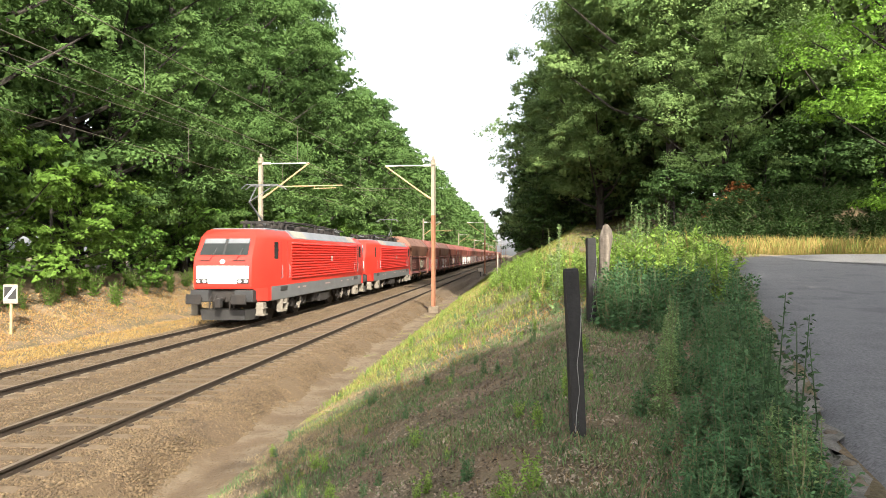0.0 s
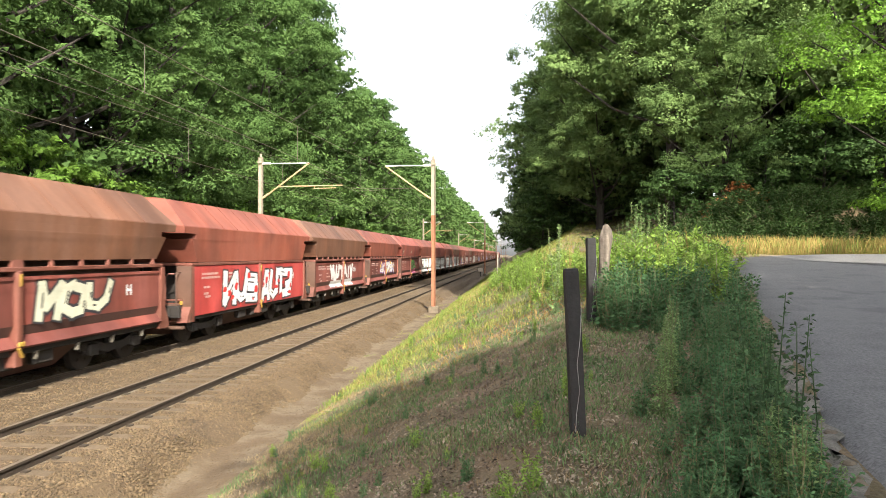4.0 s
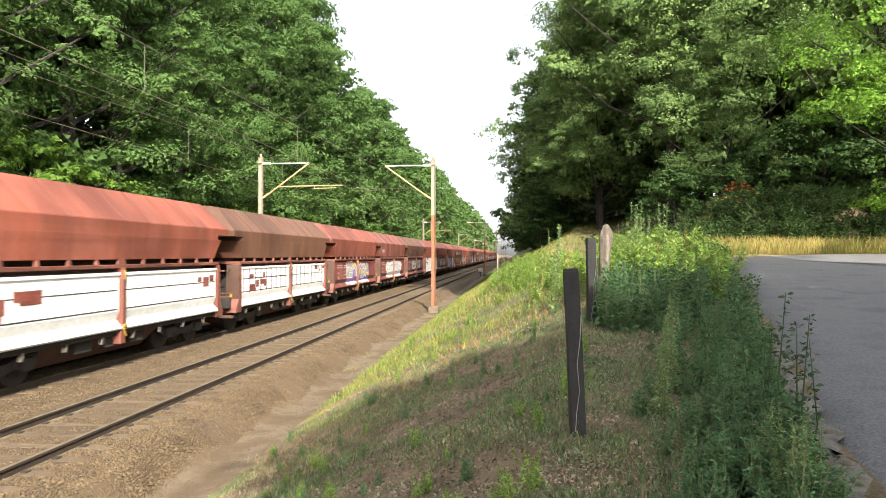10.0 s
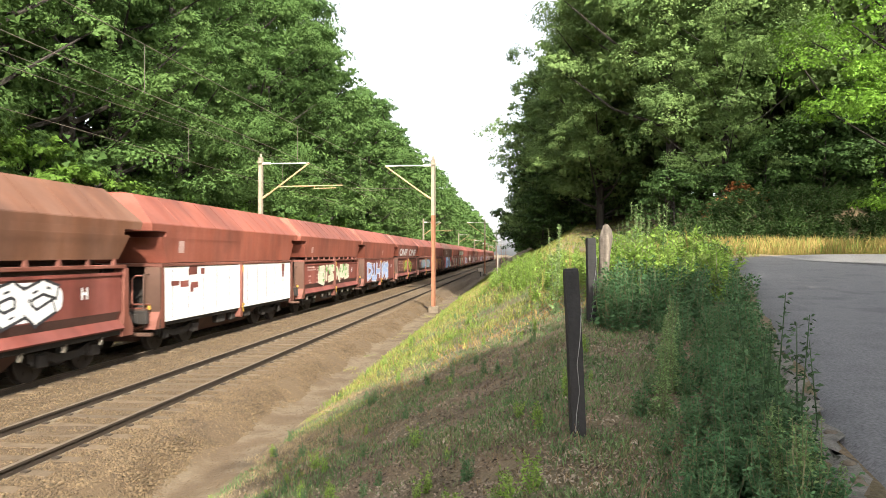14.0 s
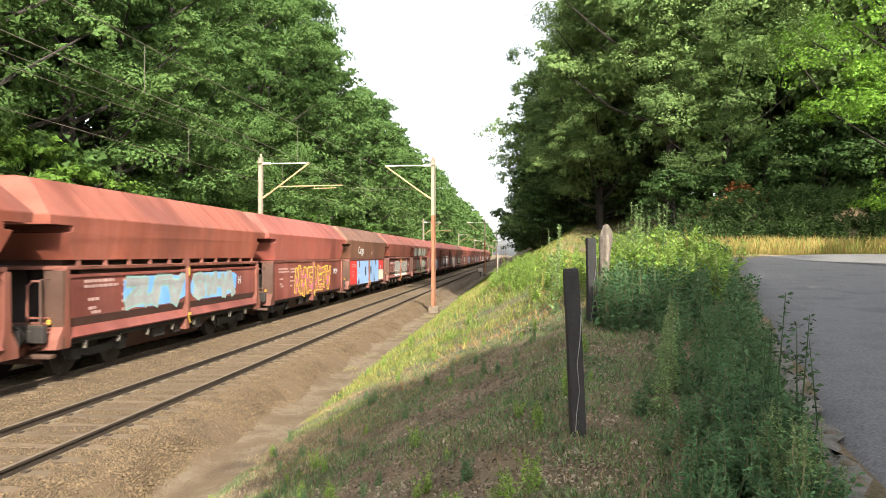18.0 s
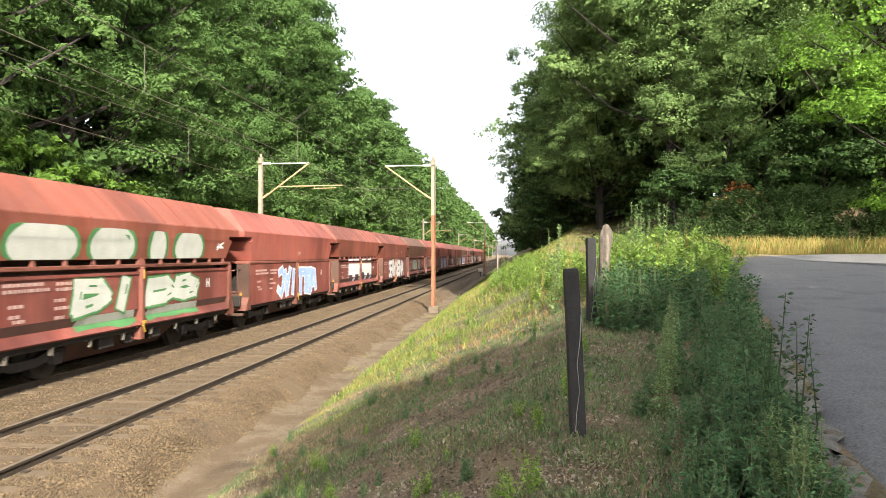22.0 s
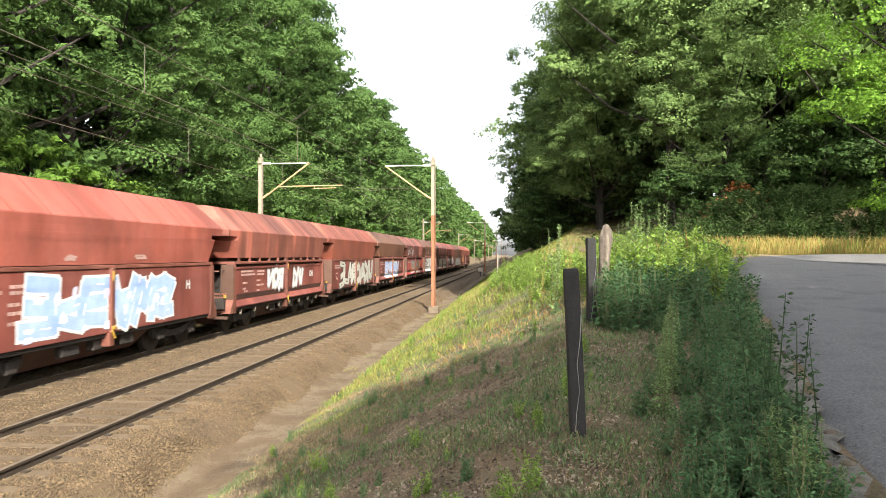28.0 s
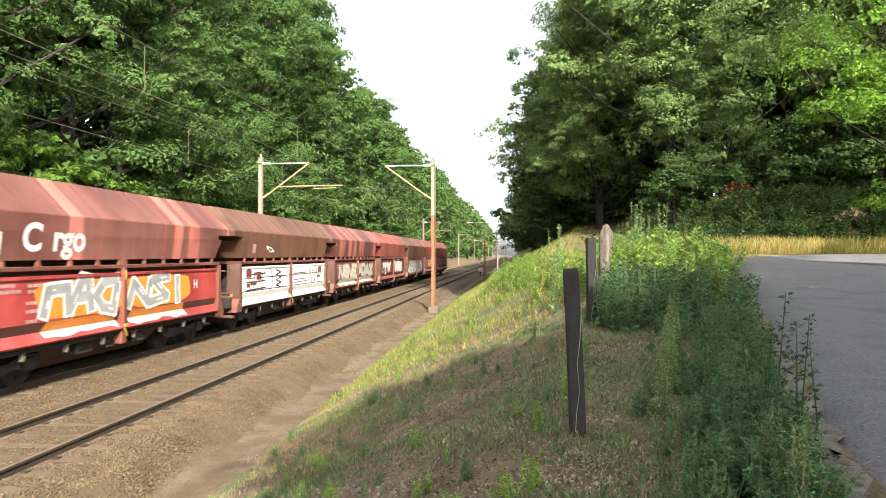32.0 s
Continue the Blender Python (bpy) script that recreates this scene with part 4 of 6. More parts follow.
for (xx, yy, s, kd) in [(2.15, 12.3, 1.0, spike), (2.35, 12.6, 0.85, spike), (2.0, 12.6, 0.8, spike), (1.85, 12.4, 1.0, dock), (2.75, 13.0, 0.95, dock), (2.65, 12.7, 0.9, dry), (2.85, 13.2, 1.0, dry), (3.35, 13.4, 1.1, dry), (0.95, 12.5, 1.05, dry), (0.72, 12.2, 0.95, spike), (0.35, 13.0, 0.6, dry), (0.55, 13.5, 0.7, dry), (3.0, 14.0, 1.0, spike)]:
    kd.plant(xx, yy, s, wr.random() * 360, "weeds on the bank crest", wr.normal() * 4)
for k in range(26):
    yy = 11.2 + 3.2 * wr.random()
    xx = float(post_x(yy)) + 0.05 + 2.0 * wr.random() ** 1.1
    if xx < float(road_x(yy)) - 0.3:
        nettle[k % 2].plant(xx, yy, 1.2 + 0.45 * wr.random(), wr.random() * 360, "nettles on the bank", wr.normal() * 5)
# scattered low clumps on the shaded slope
for k in range(170):
    yy = 3.6 * (24 / 3.6) ** wr.random()
    xx = -3.7 + (float(post_x(yy)) + 3.9) * wr.random()
    (goose[k % 3] if k % 3 else nettle[k % 2]).plant(xx, yy, 0.14 + 0.22 * wr.random() ** 1.5, wr.random() * 360, "low weeds on the bank", 0, "bank_weed", "small low leafy weed on the shaded bank")

for k in range(70):
    yy = 13 * (60 / 13) ** wr.random()
    xx = -3.6 + 5.5 * wr.random() ** 0.8
    if off_road(np.array(xx), np.array(yy)):
        nettle[k % 2].plant(xx, yy, 0.20 + 0.38 * wr.random(), wr.random() * 360, "nettles on the bank", wr.normal() * 5)

# leafy fringe in front of the left wood
fringe = [WeedKind("bramble", M_LEAF_BRIGHT, M_STEM, "bright green bramble clump at the wood's edge", seed=q, h=0.9, stems=9, leaves=420, leaf=0.10, spread=0.5, spike=False, tri=True) for q in (68, 69)]
for k in range(90):
    yy = 15 * (75 / 15) ** wr.random()
    xx = -19.5 + wr.normal() * 0.55
    fringe[k % 2].plant(xx, yy, 0.7 + 0.7 * wr.random(), wr.random() * 360, "brambles along the wood", 0)

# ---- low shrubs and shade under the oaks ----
# leaf green darkened to carry the shade under the oaks and on the mound
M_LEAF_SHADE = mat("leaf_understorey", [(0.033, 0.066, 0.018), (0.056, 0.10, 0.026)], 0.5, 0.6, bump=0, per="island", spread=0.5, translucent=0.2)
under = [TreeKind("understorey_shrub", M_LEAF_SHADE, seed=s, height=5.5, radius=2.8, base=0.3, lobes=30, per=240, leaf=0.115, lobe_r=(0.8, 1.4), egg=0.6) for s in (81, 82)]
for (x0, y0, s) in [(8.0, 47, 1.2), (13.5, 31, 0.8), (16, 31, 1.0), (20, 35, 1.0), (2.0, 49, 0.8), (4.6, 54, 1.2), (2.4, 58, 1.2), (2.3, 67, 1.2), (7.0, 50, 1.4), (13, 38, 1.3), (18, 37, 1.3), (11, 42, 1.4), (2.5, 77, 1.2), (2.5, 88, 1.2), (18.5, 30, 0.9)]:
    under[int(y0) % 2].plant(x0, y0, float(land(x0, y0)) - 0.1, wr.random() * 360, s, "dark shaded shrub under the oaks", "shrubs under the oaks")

# ivy takes the darkened leaves, which paint the mound's shade
ivy = [WeedKind("ivy_clump", M_LEAF_SHADE, M_STEM, "ivy clump darkened for shade on the mound behind the verge", seed=q, h=0.75, stems=12, leaves=560, leaf=0.13, spread=0.9, spike=False, tri=True) for q in (181, 182)]
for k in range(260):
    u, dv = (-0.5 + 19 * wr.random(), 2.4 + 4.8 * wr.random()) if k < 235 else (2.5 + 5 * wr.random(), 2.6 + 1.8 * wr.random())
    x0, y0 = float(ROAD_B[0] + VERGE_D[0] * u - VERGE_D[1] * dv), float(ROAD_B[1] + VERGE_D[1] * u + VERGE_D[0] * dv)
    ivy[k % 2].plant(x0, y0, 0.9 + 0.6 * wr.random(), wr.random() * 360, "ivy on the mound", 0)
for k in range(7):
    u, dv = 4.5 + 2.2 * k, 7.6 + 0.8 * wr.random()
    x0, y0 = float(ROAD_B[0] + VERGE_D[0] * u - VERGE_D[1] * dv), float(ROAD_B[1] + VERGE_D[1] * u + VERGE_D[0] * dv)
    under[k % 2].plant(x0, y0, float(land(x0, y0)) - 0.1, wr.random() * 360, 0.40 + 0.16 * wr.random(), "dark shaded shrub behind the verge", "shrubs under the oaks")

# rust-brown clumps past the lane, added for sunlit bare soil, placed to fit the view
dead = TreeKind("dead_bracken_shrub", mat("dead_bracken", [(0.34, 0.13, 0.05), (0.45, 0.20, 0.08)], 1, 0.8, bump=0, per="island", spread=0.4, translucent=0.3), seed=91, height=0.9, radius=0.9, base=0.2, lobes=8, per=60, leaf=0.08, lobe_r=(0.25, 0.4), egg=0.6)
for k in range(6):
    bx, by = 8.7 + 0.28 * k, 30.6 + 0.05 * k
    dead.plant(bx, by, float(land(bx, by)), 70 * k, 0.55 + 0.12 * k, "rust-brown leafy clump standing in for sunlit bare soil", "dead bracken")

# ---- line-side fittings ----
sg = thing("lineside_sign", pose(-17.3, 21.5, float(land(-17.3, 21.5)) + 0.12, 0, 0, 8), "small pale square sign with a diagonal bar on a wooden stake", "sign")
m = Mesher()
m.box(-0.035, 0.035, -0.03, 0.03, -0.2, 1.5)
part("stake", m, M_ARM, sg, "pale wooden stake")
m = Mesher()
m.box(-0.25, 0.25, -0.06, -0.03, 0.94, 1.60, 0.01)
part("plate", m, M_CONCRETE, sg, "weathered grey-white plate")
m = Mesher()
m.box(-0.2, 0.2, -0.066, -0.061, 1.10, 1.52)
part("dark_field", m, M_DARKGREY, sg, "grey field")
m = Mesher()
m.add([(-0.25, -0.068, 1.05), (-0.15, -0.068, 1.05), (0.24, -0.068, 1.55), (0.12, -0.068, 1.55)], [(0, 1, 2, 3)])
part("diagonal_bar", m, M_LAMP, sg, "white diagonal bar")
cb = Mesher()
cb.tube([(-6.1, 41.5, -0.16), (-5.6, 40.2, -0.19), (-5.2, 38.9, -0.30), (-4.7, 37.6, -0.33)], 0.035, 6)
cb.tube([(-8.6, 43.6, -0.17), (-7.6, 43.0, -0.18), (-6.6, 42.2, -0.17)], 0.035, 6)
solid("earthing_cable", cb, M_BLACK, "black cable lying from the rails to the mast", "cable")
eb = thing("trackside_box", pose(-4.9, 98.5, -0.3), "small grey equipment box on a short leg by the track", "box")
m = Mesher()
m.box(-0.35, 0.35, -0.2, 0.2, 0.55, 1.05, 0.03)
part("housing", m, M_CONCRETE, eb)
m = Mesher()
m.box(-0.08, 0.08, -0.08, 0.08, -0.3, 0.55)
part("leg", m, M_UNDER, eb)
st = Mesher()
st.tube([(0, 0, -0.2), (0.02, 0, 1.35)], 0.03, 6)
solid("marker_stake", st, M_CONCRETE, "pale thin marker stake on the bank", "stake", at=pose(-0.75, 30.5, float(land(-0.75, 30.5))))
# crumbled pale grit along the lane's edge
gr = Mesher()
ye = list(np.arange(2.4, 9.0, 0.12))
gr.loft([[(float(road_x(q)) + o + 0.05 * math.sin(q * 9 + j) + 0.03 * math.sin(q * 23 + 2 * j), q, 1.15 + 0.07 * q + h) for j, (o, h) in enumerate(((-0.16, -0.03), (-0.08, 0.030), (0.0, 0.056), (0.09 - 0.012 * q, 0.0525)))] for q in ye], caps=False, closed=False)
solid("lane_edge_grit", gr, M_GRIT, "pale crumbled grit along the edge of the lane", "gravel", kind="structure", smooth=True)
# flat rubble where the lane meets the verge
rb = np.random.default_rng(95)
for k in range(9):
    m = Mesher()
    r = 0.025 + 0.03 * rb.random()
    m.loft([[(r * s * math.cos(a) * (1 + .2 * math.sin(3 * a + k)), r * s * math.sin(a), z) for a in np.linspace(0, 6.28, 8)[:-1]] for z, s in ((-0.03, 1), (0.02, 0.95), (0.035, 0.6))])
    yy = 3.2 + 0.25 * k * rb.random()
    xx = float(road_x(yy)) - 0.02 + 0.1 * rb.random()
    solid("broken_kerb_stone", m, M_FOOT, "broken dusty stone lump at the lane edge", "stone", group="rubble", at=pose(xx, yy, 1.15 + 0.07 * yy + 0.03))

# ---- the train ----
PITCH_W = 12.54
N_WAGONS = 37
S_POLY = [-1.9058, -0.1885, 5.3461, -1.9448, -12.0842, 216.4773, 178.0073]
Y_COUPLE = 16.95        # where the first wagon's leading end is at 3.2 s
LOCO_LEN, LOCO_SET = 19.58, 1.15


def travelled(t):
    """Metres gone since 3.2 s."""
    u = (t - 16.0) / 16.0
    s = 0.0
    for c in S_POLY:
        s = s * u + c
    return s


def paint(name, c, worn=0.3, lines=1.0, rough=0.6, bands=0.0):
    """Weathered wagon paint: streaks down the sides, broad faded fields, and paler bands across where bands is set."""
    d = tuple(v * (1 - worn) for v in c)
    l = tuple(min(1, v * (1 + worn * 0.6) + 0.015) for v in c)
    m = mat(name, [d, c, l, c], 1.0, rough, bump=0.12, fine=9, streak=(0.25, 1.1 * lines, 0.22), grain=0.3, per="object", spread=0.10)
    nt = m.node_tree
    b = nt.nodes["Principled BSDF"]
    col = b.inputs["Base Color"].links[0].from_socket
    tc = nt.nodes["Texture Coordinate"]
    rnd = nt.nodes["Object Info"].outputs["Random"]
    shift = nt.nodes.new("ShaderNodeVectorMath")
    shift.operation = "ADD"
    mul = nt.nodes.new("ShaderNodeMath")
    mul.operation = "MULTIPLY"
    mul.inputs[1].default_value = 60.0
    nt.links.new(rnd, mul.inputs[0])
    nt.links.new(tc.outputs["Object"], shift.inputs[0])
    nt.links.new(mul.outputs[0], shift.inputs[1])
    for size, lo, hi, tone in ((0.5, 0.46, 0.62, (0.62, 0.60, 0.58)), (0.9, 0.52, 0.70, (1.25, 1.18, 1.12))) + (((0.62, 0.53, 0.58, (1 + bands, 1 + 0.8 * bands, 1 + 0.8 * bands)),) if bands else ()):
        mp = nt.nodes.new("ShaderNodeMapping")
        mp.inputs["Scale"].default_value = (0.05, 1.6, 0.12) if tone[0] > 1.31 else (0.5, 0.9, 0.6)
        n = nt.nodes.new("ShaderNodeTexNoise")
        n.inputs["Scale"].default_value, n.inputs["Detail"].default_value = size, (1 if tone[0] > 1.31 else 3)
        nt.links.new(shift.outputs[0], mp.inputs["Vector"])
        nt.links.new(mp.outputs[0], n.inputs["Vector"])
        r = nt.nodes.new("ShaderNodeMapRange")
        r.inputs[1].default_value, r.inputs[2].default_value = lo, hi
        nt.links.new(n.outputs["Fac"], r.inputs[0])
        mx = nt.nodes.new("ShaderNodeMix")
        mx.data_type, mx.blend_type = "RGBA", "MULTIPLY"
        nt.links.new(r.outputs[0], mx.inputs[0])
        nt.links.new(col, mx.inputs[6])
        mx.inputs[7].default_value = (*tone, 1)
        mx.clamp_result = False
        col = mx.outputs[2]
    nt.links.new(col, b.inputs["Base Color"])
    return m


P_RED = paint("wagon_faded_red", (0.20, 0.054, 0.031), 0.09)
P_RED2 = paint("wagon_salmon_red", (0.26, 0.067, 0.046), 0.08)
P_BROWN = paint("wagon_brown", (0.128, 0.055, 0.029), 0.12)
P_BAND = paint("wagon_banded_red", (0.165, 0.052, 0.034), 0.16, bands=0.75)
P_BRIGHT = paint("wagon_striped_red", (0.160, 0.056, 0.042), 0.10, bands=1.35)
P_LOWER = paint("wagon_lower_red", (0.150, 0.038, 0.027))
P_LOWERB = paint("wagon_lower_vivid_red", (0.30, 0.034, 0.030), 0.15)
P_WHITE = mat("wagon_chalk_white", [(0.55, 0.55, 0.53), (0.66, 0.66, 0.635), (0.60, 0.60, 0.58)], 1.0, 0.6, bump=0.12, fine=9, streak=(0.25, 1.5, 0.22), per="object", spread=0.06)
P_FRAME = paint("wagon_frame_rust", (0.135, 0.044, 0.028))
# frame brown darkened to carry the shade between neighbouring wagons
P_END = paint("wagon_end_grime", (0.070, 0.034, 0.021))
# dark red carrying the shade of the leaning strip and the bracket openings
P_SHADE = mat("wagon_soot_band", [(0.050, 0.024, 0.018), (0.080, 0.036, 0.026)], 2.0, 0.75, bump=0.1)
RES = {}


def plan_ring(hx, hy, z):
    return [(-hx, -hy, z), (hx, -hy, z), (hx, hy, z), (-hx, hy, z)]


def wagon_meshes():
    for kind in "ab":
        m = Mesher()
        low_x, low_z = (1.42, 2.61) if kind == "a" else (1.44, 2.50)
        # leaning walls; the ends step back in a slot under the eave
        m.loft([plan_ring(low_x, 5.12, low_z), plan_ring(1.488, 5.50, 3.20), plan_ring(1.488, 5.26, 3.22), plan_ring(1.495, 5.26, 3.36), plan_ring(1.495, 6.00, 3.37),
                plan_ring(1.51, 6.03, 3.55), plan_ring(1.50, 6.03, 3.58), plan_ring(0.70, 5.62, 4.40), plan_ring(0.30, 5.50, 4.46)])
        RES["hopper", kind] = m
    m = Mesher()
    for yy in np.arange(-4.4, 4.5, 1.1):
        for sx in (-1, 1):
            m.tube([(sx * 1.504, yy, 3.58), (sx * 0.702, yy, 4.402)], 0.008, 4)
    RES["roof_seam"] = m
    m = Mesher()
    m.box(-1.45, 1.45, -5.42, 5.42, 2.39, 2.48, 0.012)
    RES["ledge"] = m.mesh("ledge", P_FRAME)
    for key, w in (("bracket", 0.05), ("bracket_wide", 0.17)):
        m = Mesher()
        m.loft([[(1.36, -w, 2.48), (1.44, -w, 2.48), (1.44, w, 2.48), (1.36, w, 2.48)], [(1.35, -w * 0.7, 2.66), (1.418, -w * 0.7, 2.66), (1.418, w * 0.7, 2.66), (1.35, w * 0.7, 2.66)]])
        RES[key] = m.mesh("bracket", P_FRAME)
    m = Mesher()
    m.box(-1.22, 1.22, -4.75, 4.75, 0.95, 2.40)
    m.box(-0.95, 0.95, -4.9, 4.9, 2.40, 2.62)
    # discharge chutes between the bogies, and bolsters, added as dark mass under the wagon
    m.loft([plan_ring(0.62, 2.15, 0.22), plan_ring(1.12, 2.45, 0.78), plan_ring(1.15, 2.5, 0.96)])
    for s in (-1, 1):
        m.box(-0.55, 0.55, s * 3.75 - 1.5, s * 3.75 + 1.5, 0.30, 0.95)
    # coloured dark for the shade seen through the openings
    RES["inner"] = m.mesh("hopper_body", P_SHADE)
    m = Mesher()
    m.box(-1.36, 1.36, -5.5, 5.5, 0.74, 0.88, 0.02)
    m.box(-1.05, 1.05, -6.0, 6.0, 0.88, 1.14, 0.02)
    m.box(-1.30, 1.30, -5.95, -5.80, 0.86, 1.22, 0.02)
    m.box(-1.30, 1.30, 5.80, 5.95, 0.86, 1.22, 0.02)
    RES["frame"] = m.mesh("underframe", M_UNDER)
    m = Mesher()
    m.box(1.24, 1.49, -0.07, 0.07, 0.86, 2.40, 0.012)
    m.box(1.18, 1.46, -0.11, 0.11, 0.52, 0.86, 0.02)
    RES["post"] = m.mesh("centre_post", P_FRAME)
    m = Mesher()
    m.loft([[(1.12, -0.34, 0.70), (1.44, -0.34, 0.70), (1.44, 0.14, 0.70), (1.12, 0.14, 0.70)],
            [(1.12, -0.30, 0.92), (1.46, -0.30, 0.92), (1.46, 0.12, 0.92), (1.12, 0.12, 0.92)],
            [(1.16, -0.10, 1.25), (1.47, -0.10, 1.25), (1.47, 0.09, 1.25), (1.16, 0.09, 1.25)],
            [(1.18, -0.07, 2.39), (1.47, -0.07, 2.39), (1.47, 0.07, 2.39), (1.18, 0.07, 2.39)]])
    RES["end_post"] = m.mesh("end_post", P_FRAME)
    m = Mesher()
    m.box(-1.26, 1.26, -0.04, 0.04, 1.10, 2.50)
    for xx in (-0.85, 0, 0.85):
        m.box(xx - .05, xx + .05, -0.12, -0.04, 1.10, 2.5)
    # underframe black here paints the shaded void between wagons
    RES["end_wall"] = m.mesh("end_wall", M_UNDER)
    m = Mesher()
    m.loft([[(0.80, y, 0.62), (1.46, y, 0.70), (1.47, y, 2.38), (1.02, y, 2.38), (0.98, y, 1.35)] for y in (-0.03, 0.03)])
    m.box(0.70, 1.30, -0.22, -0.03, 0.50, 0.60, 0.02)
    m.box(0.92, 1.12, -0.20, -0.03, 0.74, 1.00, 0.03)
    RES["ladder"] = m.mesh("end_plate", P_END)
    m = Mesher()
    m.box(-1.2, 1.2, -0.2, 0.2, 1.20, 1.25)
    m.tube([(1.15, -0.18, 1.25), (1.15, -0.18, 2.2), (1.15, 0.12, 2.2)], 0.02, 5)
    RES["platform"] = m.mesh("end_platform", P_END)
    # brake gear at the corner: rungs, a bent grab rail, a lever box and a hanging hook
    m = Mesher()
    for q in range(4):
        m.box(0.70, 1.22, -0.10, -0.02, 1.02 + 0.11 * q, 1.06 + 0.11 * q)
    m.tube([(0.72, -0.10, 0.95), (0.72, -0.10, 2.05), (0.80, -0.06, 2.15), (0.95, 0.0, 2.15)], 0.025, 6)
    m.tube([(0.55, -0.08, 0.88), (0.85, -0.16, 0.72), (1.05, -0.14, 0.80)], 0.035, 6)
    m.box(0.50, 0.70, -0.16, 0.0, 0.55, 0.78, 0.03)
    RES["corner_gear"] = m.mesh("corner_gear", P_FRAME)
    m = Mesher()
    m.box(1.16, 1.25, -0.12, -0.05, 1.22, 1.34, 0.02)
    RES["lever_box"] = m.mesh("lever_box", M_YELLOW)
    m = Mesher()
    m.tube([(0, 0, 0), (0, -0.40, 0)], [0.12, 0.085], 10)
    m.disc((0, -0.43, 0), (0, 1, 0), 0.23, 0.05, 16)
    RES["buffer"] = m.mesh("buffer", M_UNDER, True)
    m = Mesher()
    m.tube([(0, 0, 0), (0, -0.3, -0.04)], 0.05, 6)
    m.box(-0.06, 0.06, -0.36, -0.22, -0.22, 0.05, 0.02)
    RES["coupling"] = m.mesh("coupling", M_UNDER)
    m = Mesher()
    m.box(1.485, 1.515, -0.02, 0.03, 2.10, 2.34, 0.006)
    m.box(1.485, 1.54, -0.08, 0.08, 0.92, 1.02, 0.02)
    m.tube([(1.52, -0.08, 0.90), (1.50, 0.05, 0.72)], 0.03, 6)
    RES["brake_wheel"] = m.mesh("door_lever", M_YELLOW)
    m = Mesher()
    for sx in (-1, 1):
        m.loft([[(sx * 1.02 - .06, yy, zz - 0.09), (sx * 1.02 + .06, yy, zz - 0.09), (sx * 1.02 + .06, yy, zz + 0.10), (sx * 1.02 - .06, yy, zz + 0.10)] for yy, zz in ((-1.28, .56), (-0.75, .56), (-0.35, .44), (0.35, .44), (0.75, .56), (1.28, .56))])
        for yy in (-0.9, 0.9):
            m.box(sx * 1.05 - .11, sx * 1.05 + .11, yy - .16, yy + .16, 0.33, 0.62, 0.03)
            for dy in (-0.24, 0.24):
                m.tube([(sx * 1.04, yy + dy, 0.40), (sx * 1.04, yy + dy, 0.60)], 0.06, 8)
    m.box(-0.95, 0.95, -0.22, 0.22, 0.42, 0.74)
    RES["bogie"] = m.mesh("bogie", M_UNDER)
    for key, r in (("wheelset", 0.46), ("loco_wheelset", 0.62)):
        m = Mesher()
        for sx in (-0.76, 0.76):
            m.disc((sx, 0, 0), (1, 0, 0), r, 0.13, 24)
            m.disc((sx * 0.90, 0, 0), (1, 0, 0), r + 0.03, 0.03, 24)
            m.disc((sx * 1.11, 0, 0), (1, 0, 0), 0.12, 0.06, 10)
            for a in np.arange(0, 6.2, 1.047):
                m.disc((sx * 1.09, r * 0.6 * math.cos(a), r * 0.6 * math.sin(a)), (1, 0, 0), 0.045, 0.02, 8)
        m.tube([(-0.9, 0, 0), (0.9, 0, 0)], 0.08, 8)
        RES[key] = m.mesh("wheelset", M_WHEEL, True)
    m = Mesher()
    m.loft([[(1.28, -0.045, 0.60), (1.35, -0.045, 0.60), (1.35, 0.015, 0.58), (1.28, 0.015, 0.58)], [(1.28, -0.015, 0.77), (1.37, -0.015, 0.77), (1.37, 0.05, 0.77), (1.28, 0.05, 0.77)]])
    RES["door_latch"] = m.mesh("door_latch", M_STEP)
    m = Mesher()
    for q in range(3):
        m.box(1.05, 1.25, -1.5 + q * 1.1, -0.9 + q * 1.1, 0.45, 0.74, 0.03)
    RES["brake_gear"] = m.mesh("brake_gear", M_UNDER)


wagon_meshes()
WHEELS = []
VEHICLES = []


def door_panel(y0, y1, z0, z1, style):
    """One side flap; style 0 plain with an apron, 1 framed fields, 2 flush."""
    m = Mesher()
    x = 1.40
    if style == 2:
        m.box(x - 0.05, x + 0.02, y0, y1, z0 - 0.05, z1 + 0.02, 0.01)
        return m
    m.box(x - 0.06, x, y0, y1, z0 + 0.42, z1, 0.008)
    m.box(x, x + 0.035, y0, y1, z1 - 0.07, z1)
    if style == 1:
        for k in range(5):
            yy = y0 + 0.05 + (y1 - y0 - 0.10) * k / 4
            m.box(x, x + 0.05, yy - 0.05, yy + 0.05, z0 + 0.43, z1 - 0.07)
        m.box(x, x + 0.045, y0, y1, z0 + 0.43, z0 + 0.50)
    return m


def apron(y0, y1, z0):
    """Inward-leaning strip and flared apron along the foot of a flap."""
    m, x = Mesher(), 1.40
    m.loft([[(x - 0.05, yy, z0 + 0.44), (x - 0.001, yy, z0 + 0.43), (x - 0.08, yy, z0 + 0.22), (x + 0.10, yy, z0 + 0.02), (x + 0.07, yy, z0 - 0.02), (x - 0.13, yy, z0 + 0.20)] for yy in (y0, y1)])
    return m


DOORS, APRONS = {}, [apron(-5.28, -0.08, 0.90), apron(0.08, 5.28, 0.90)]
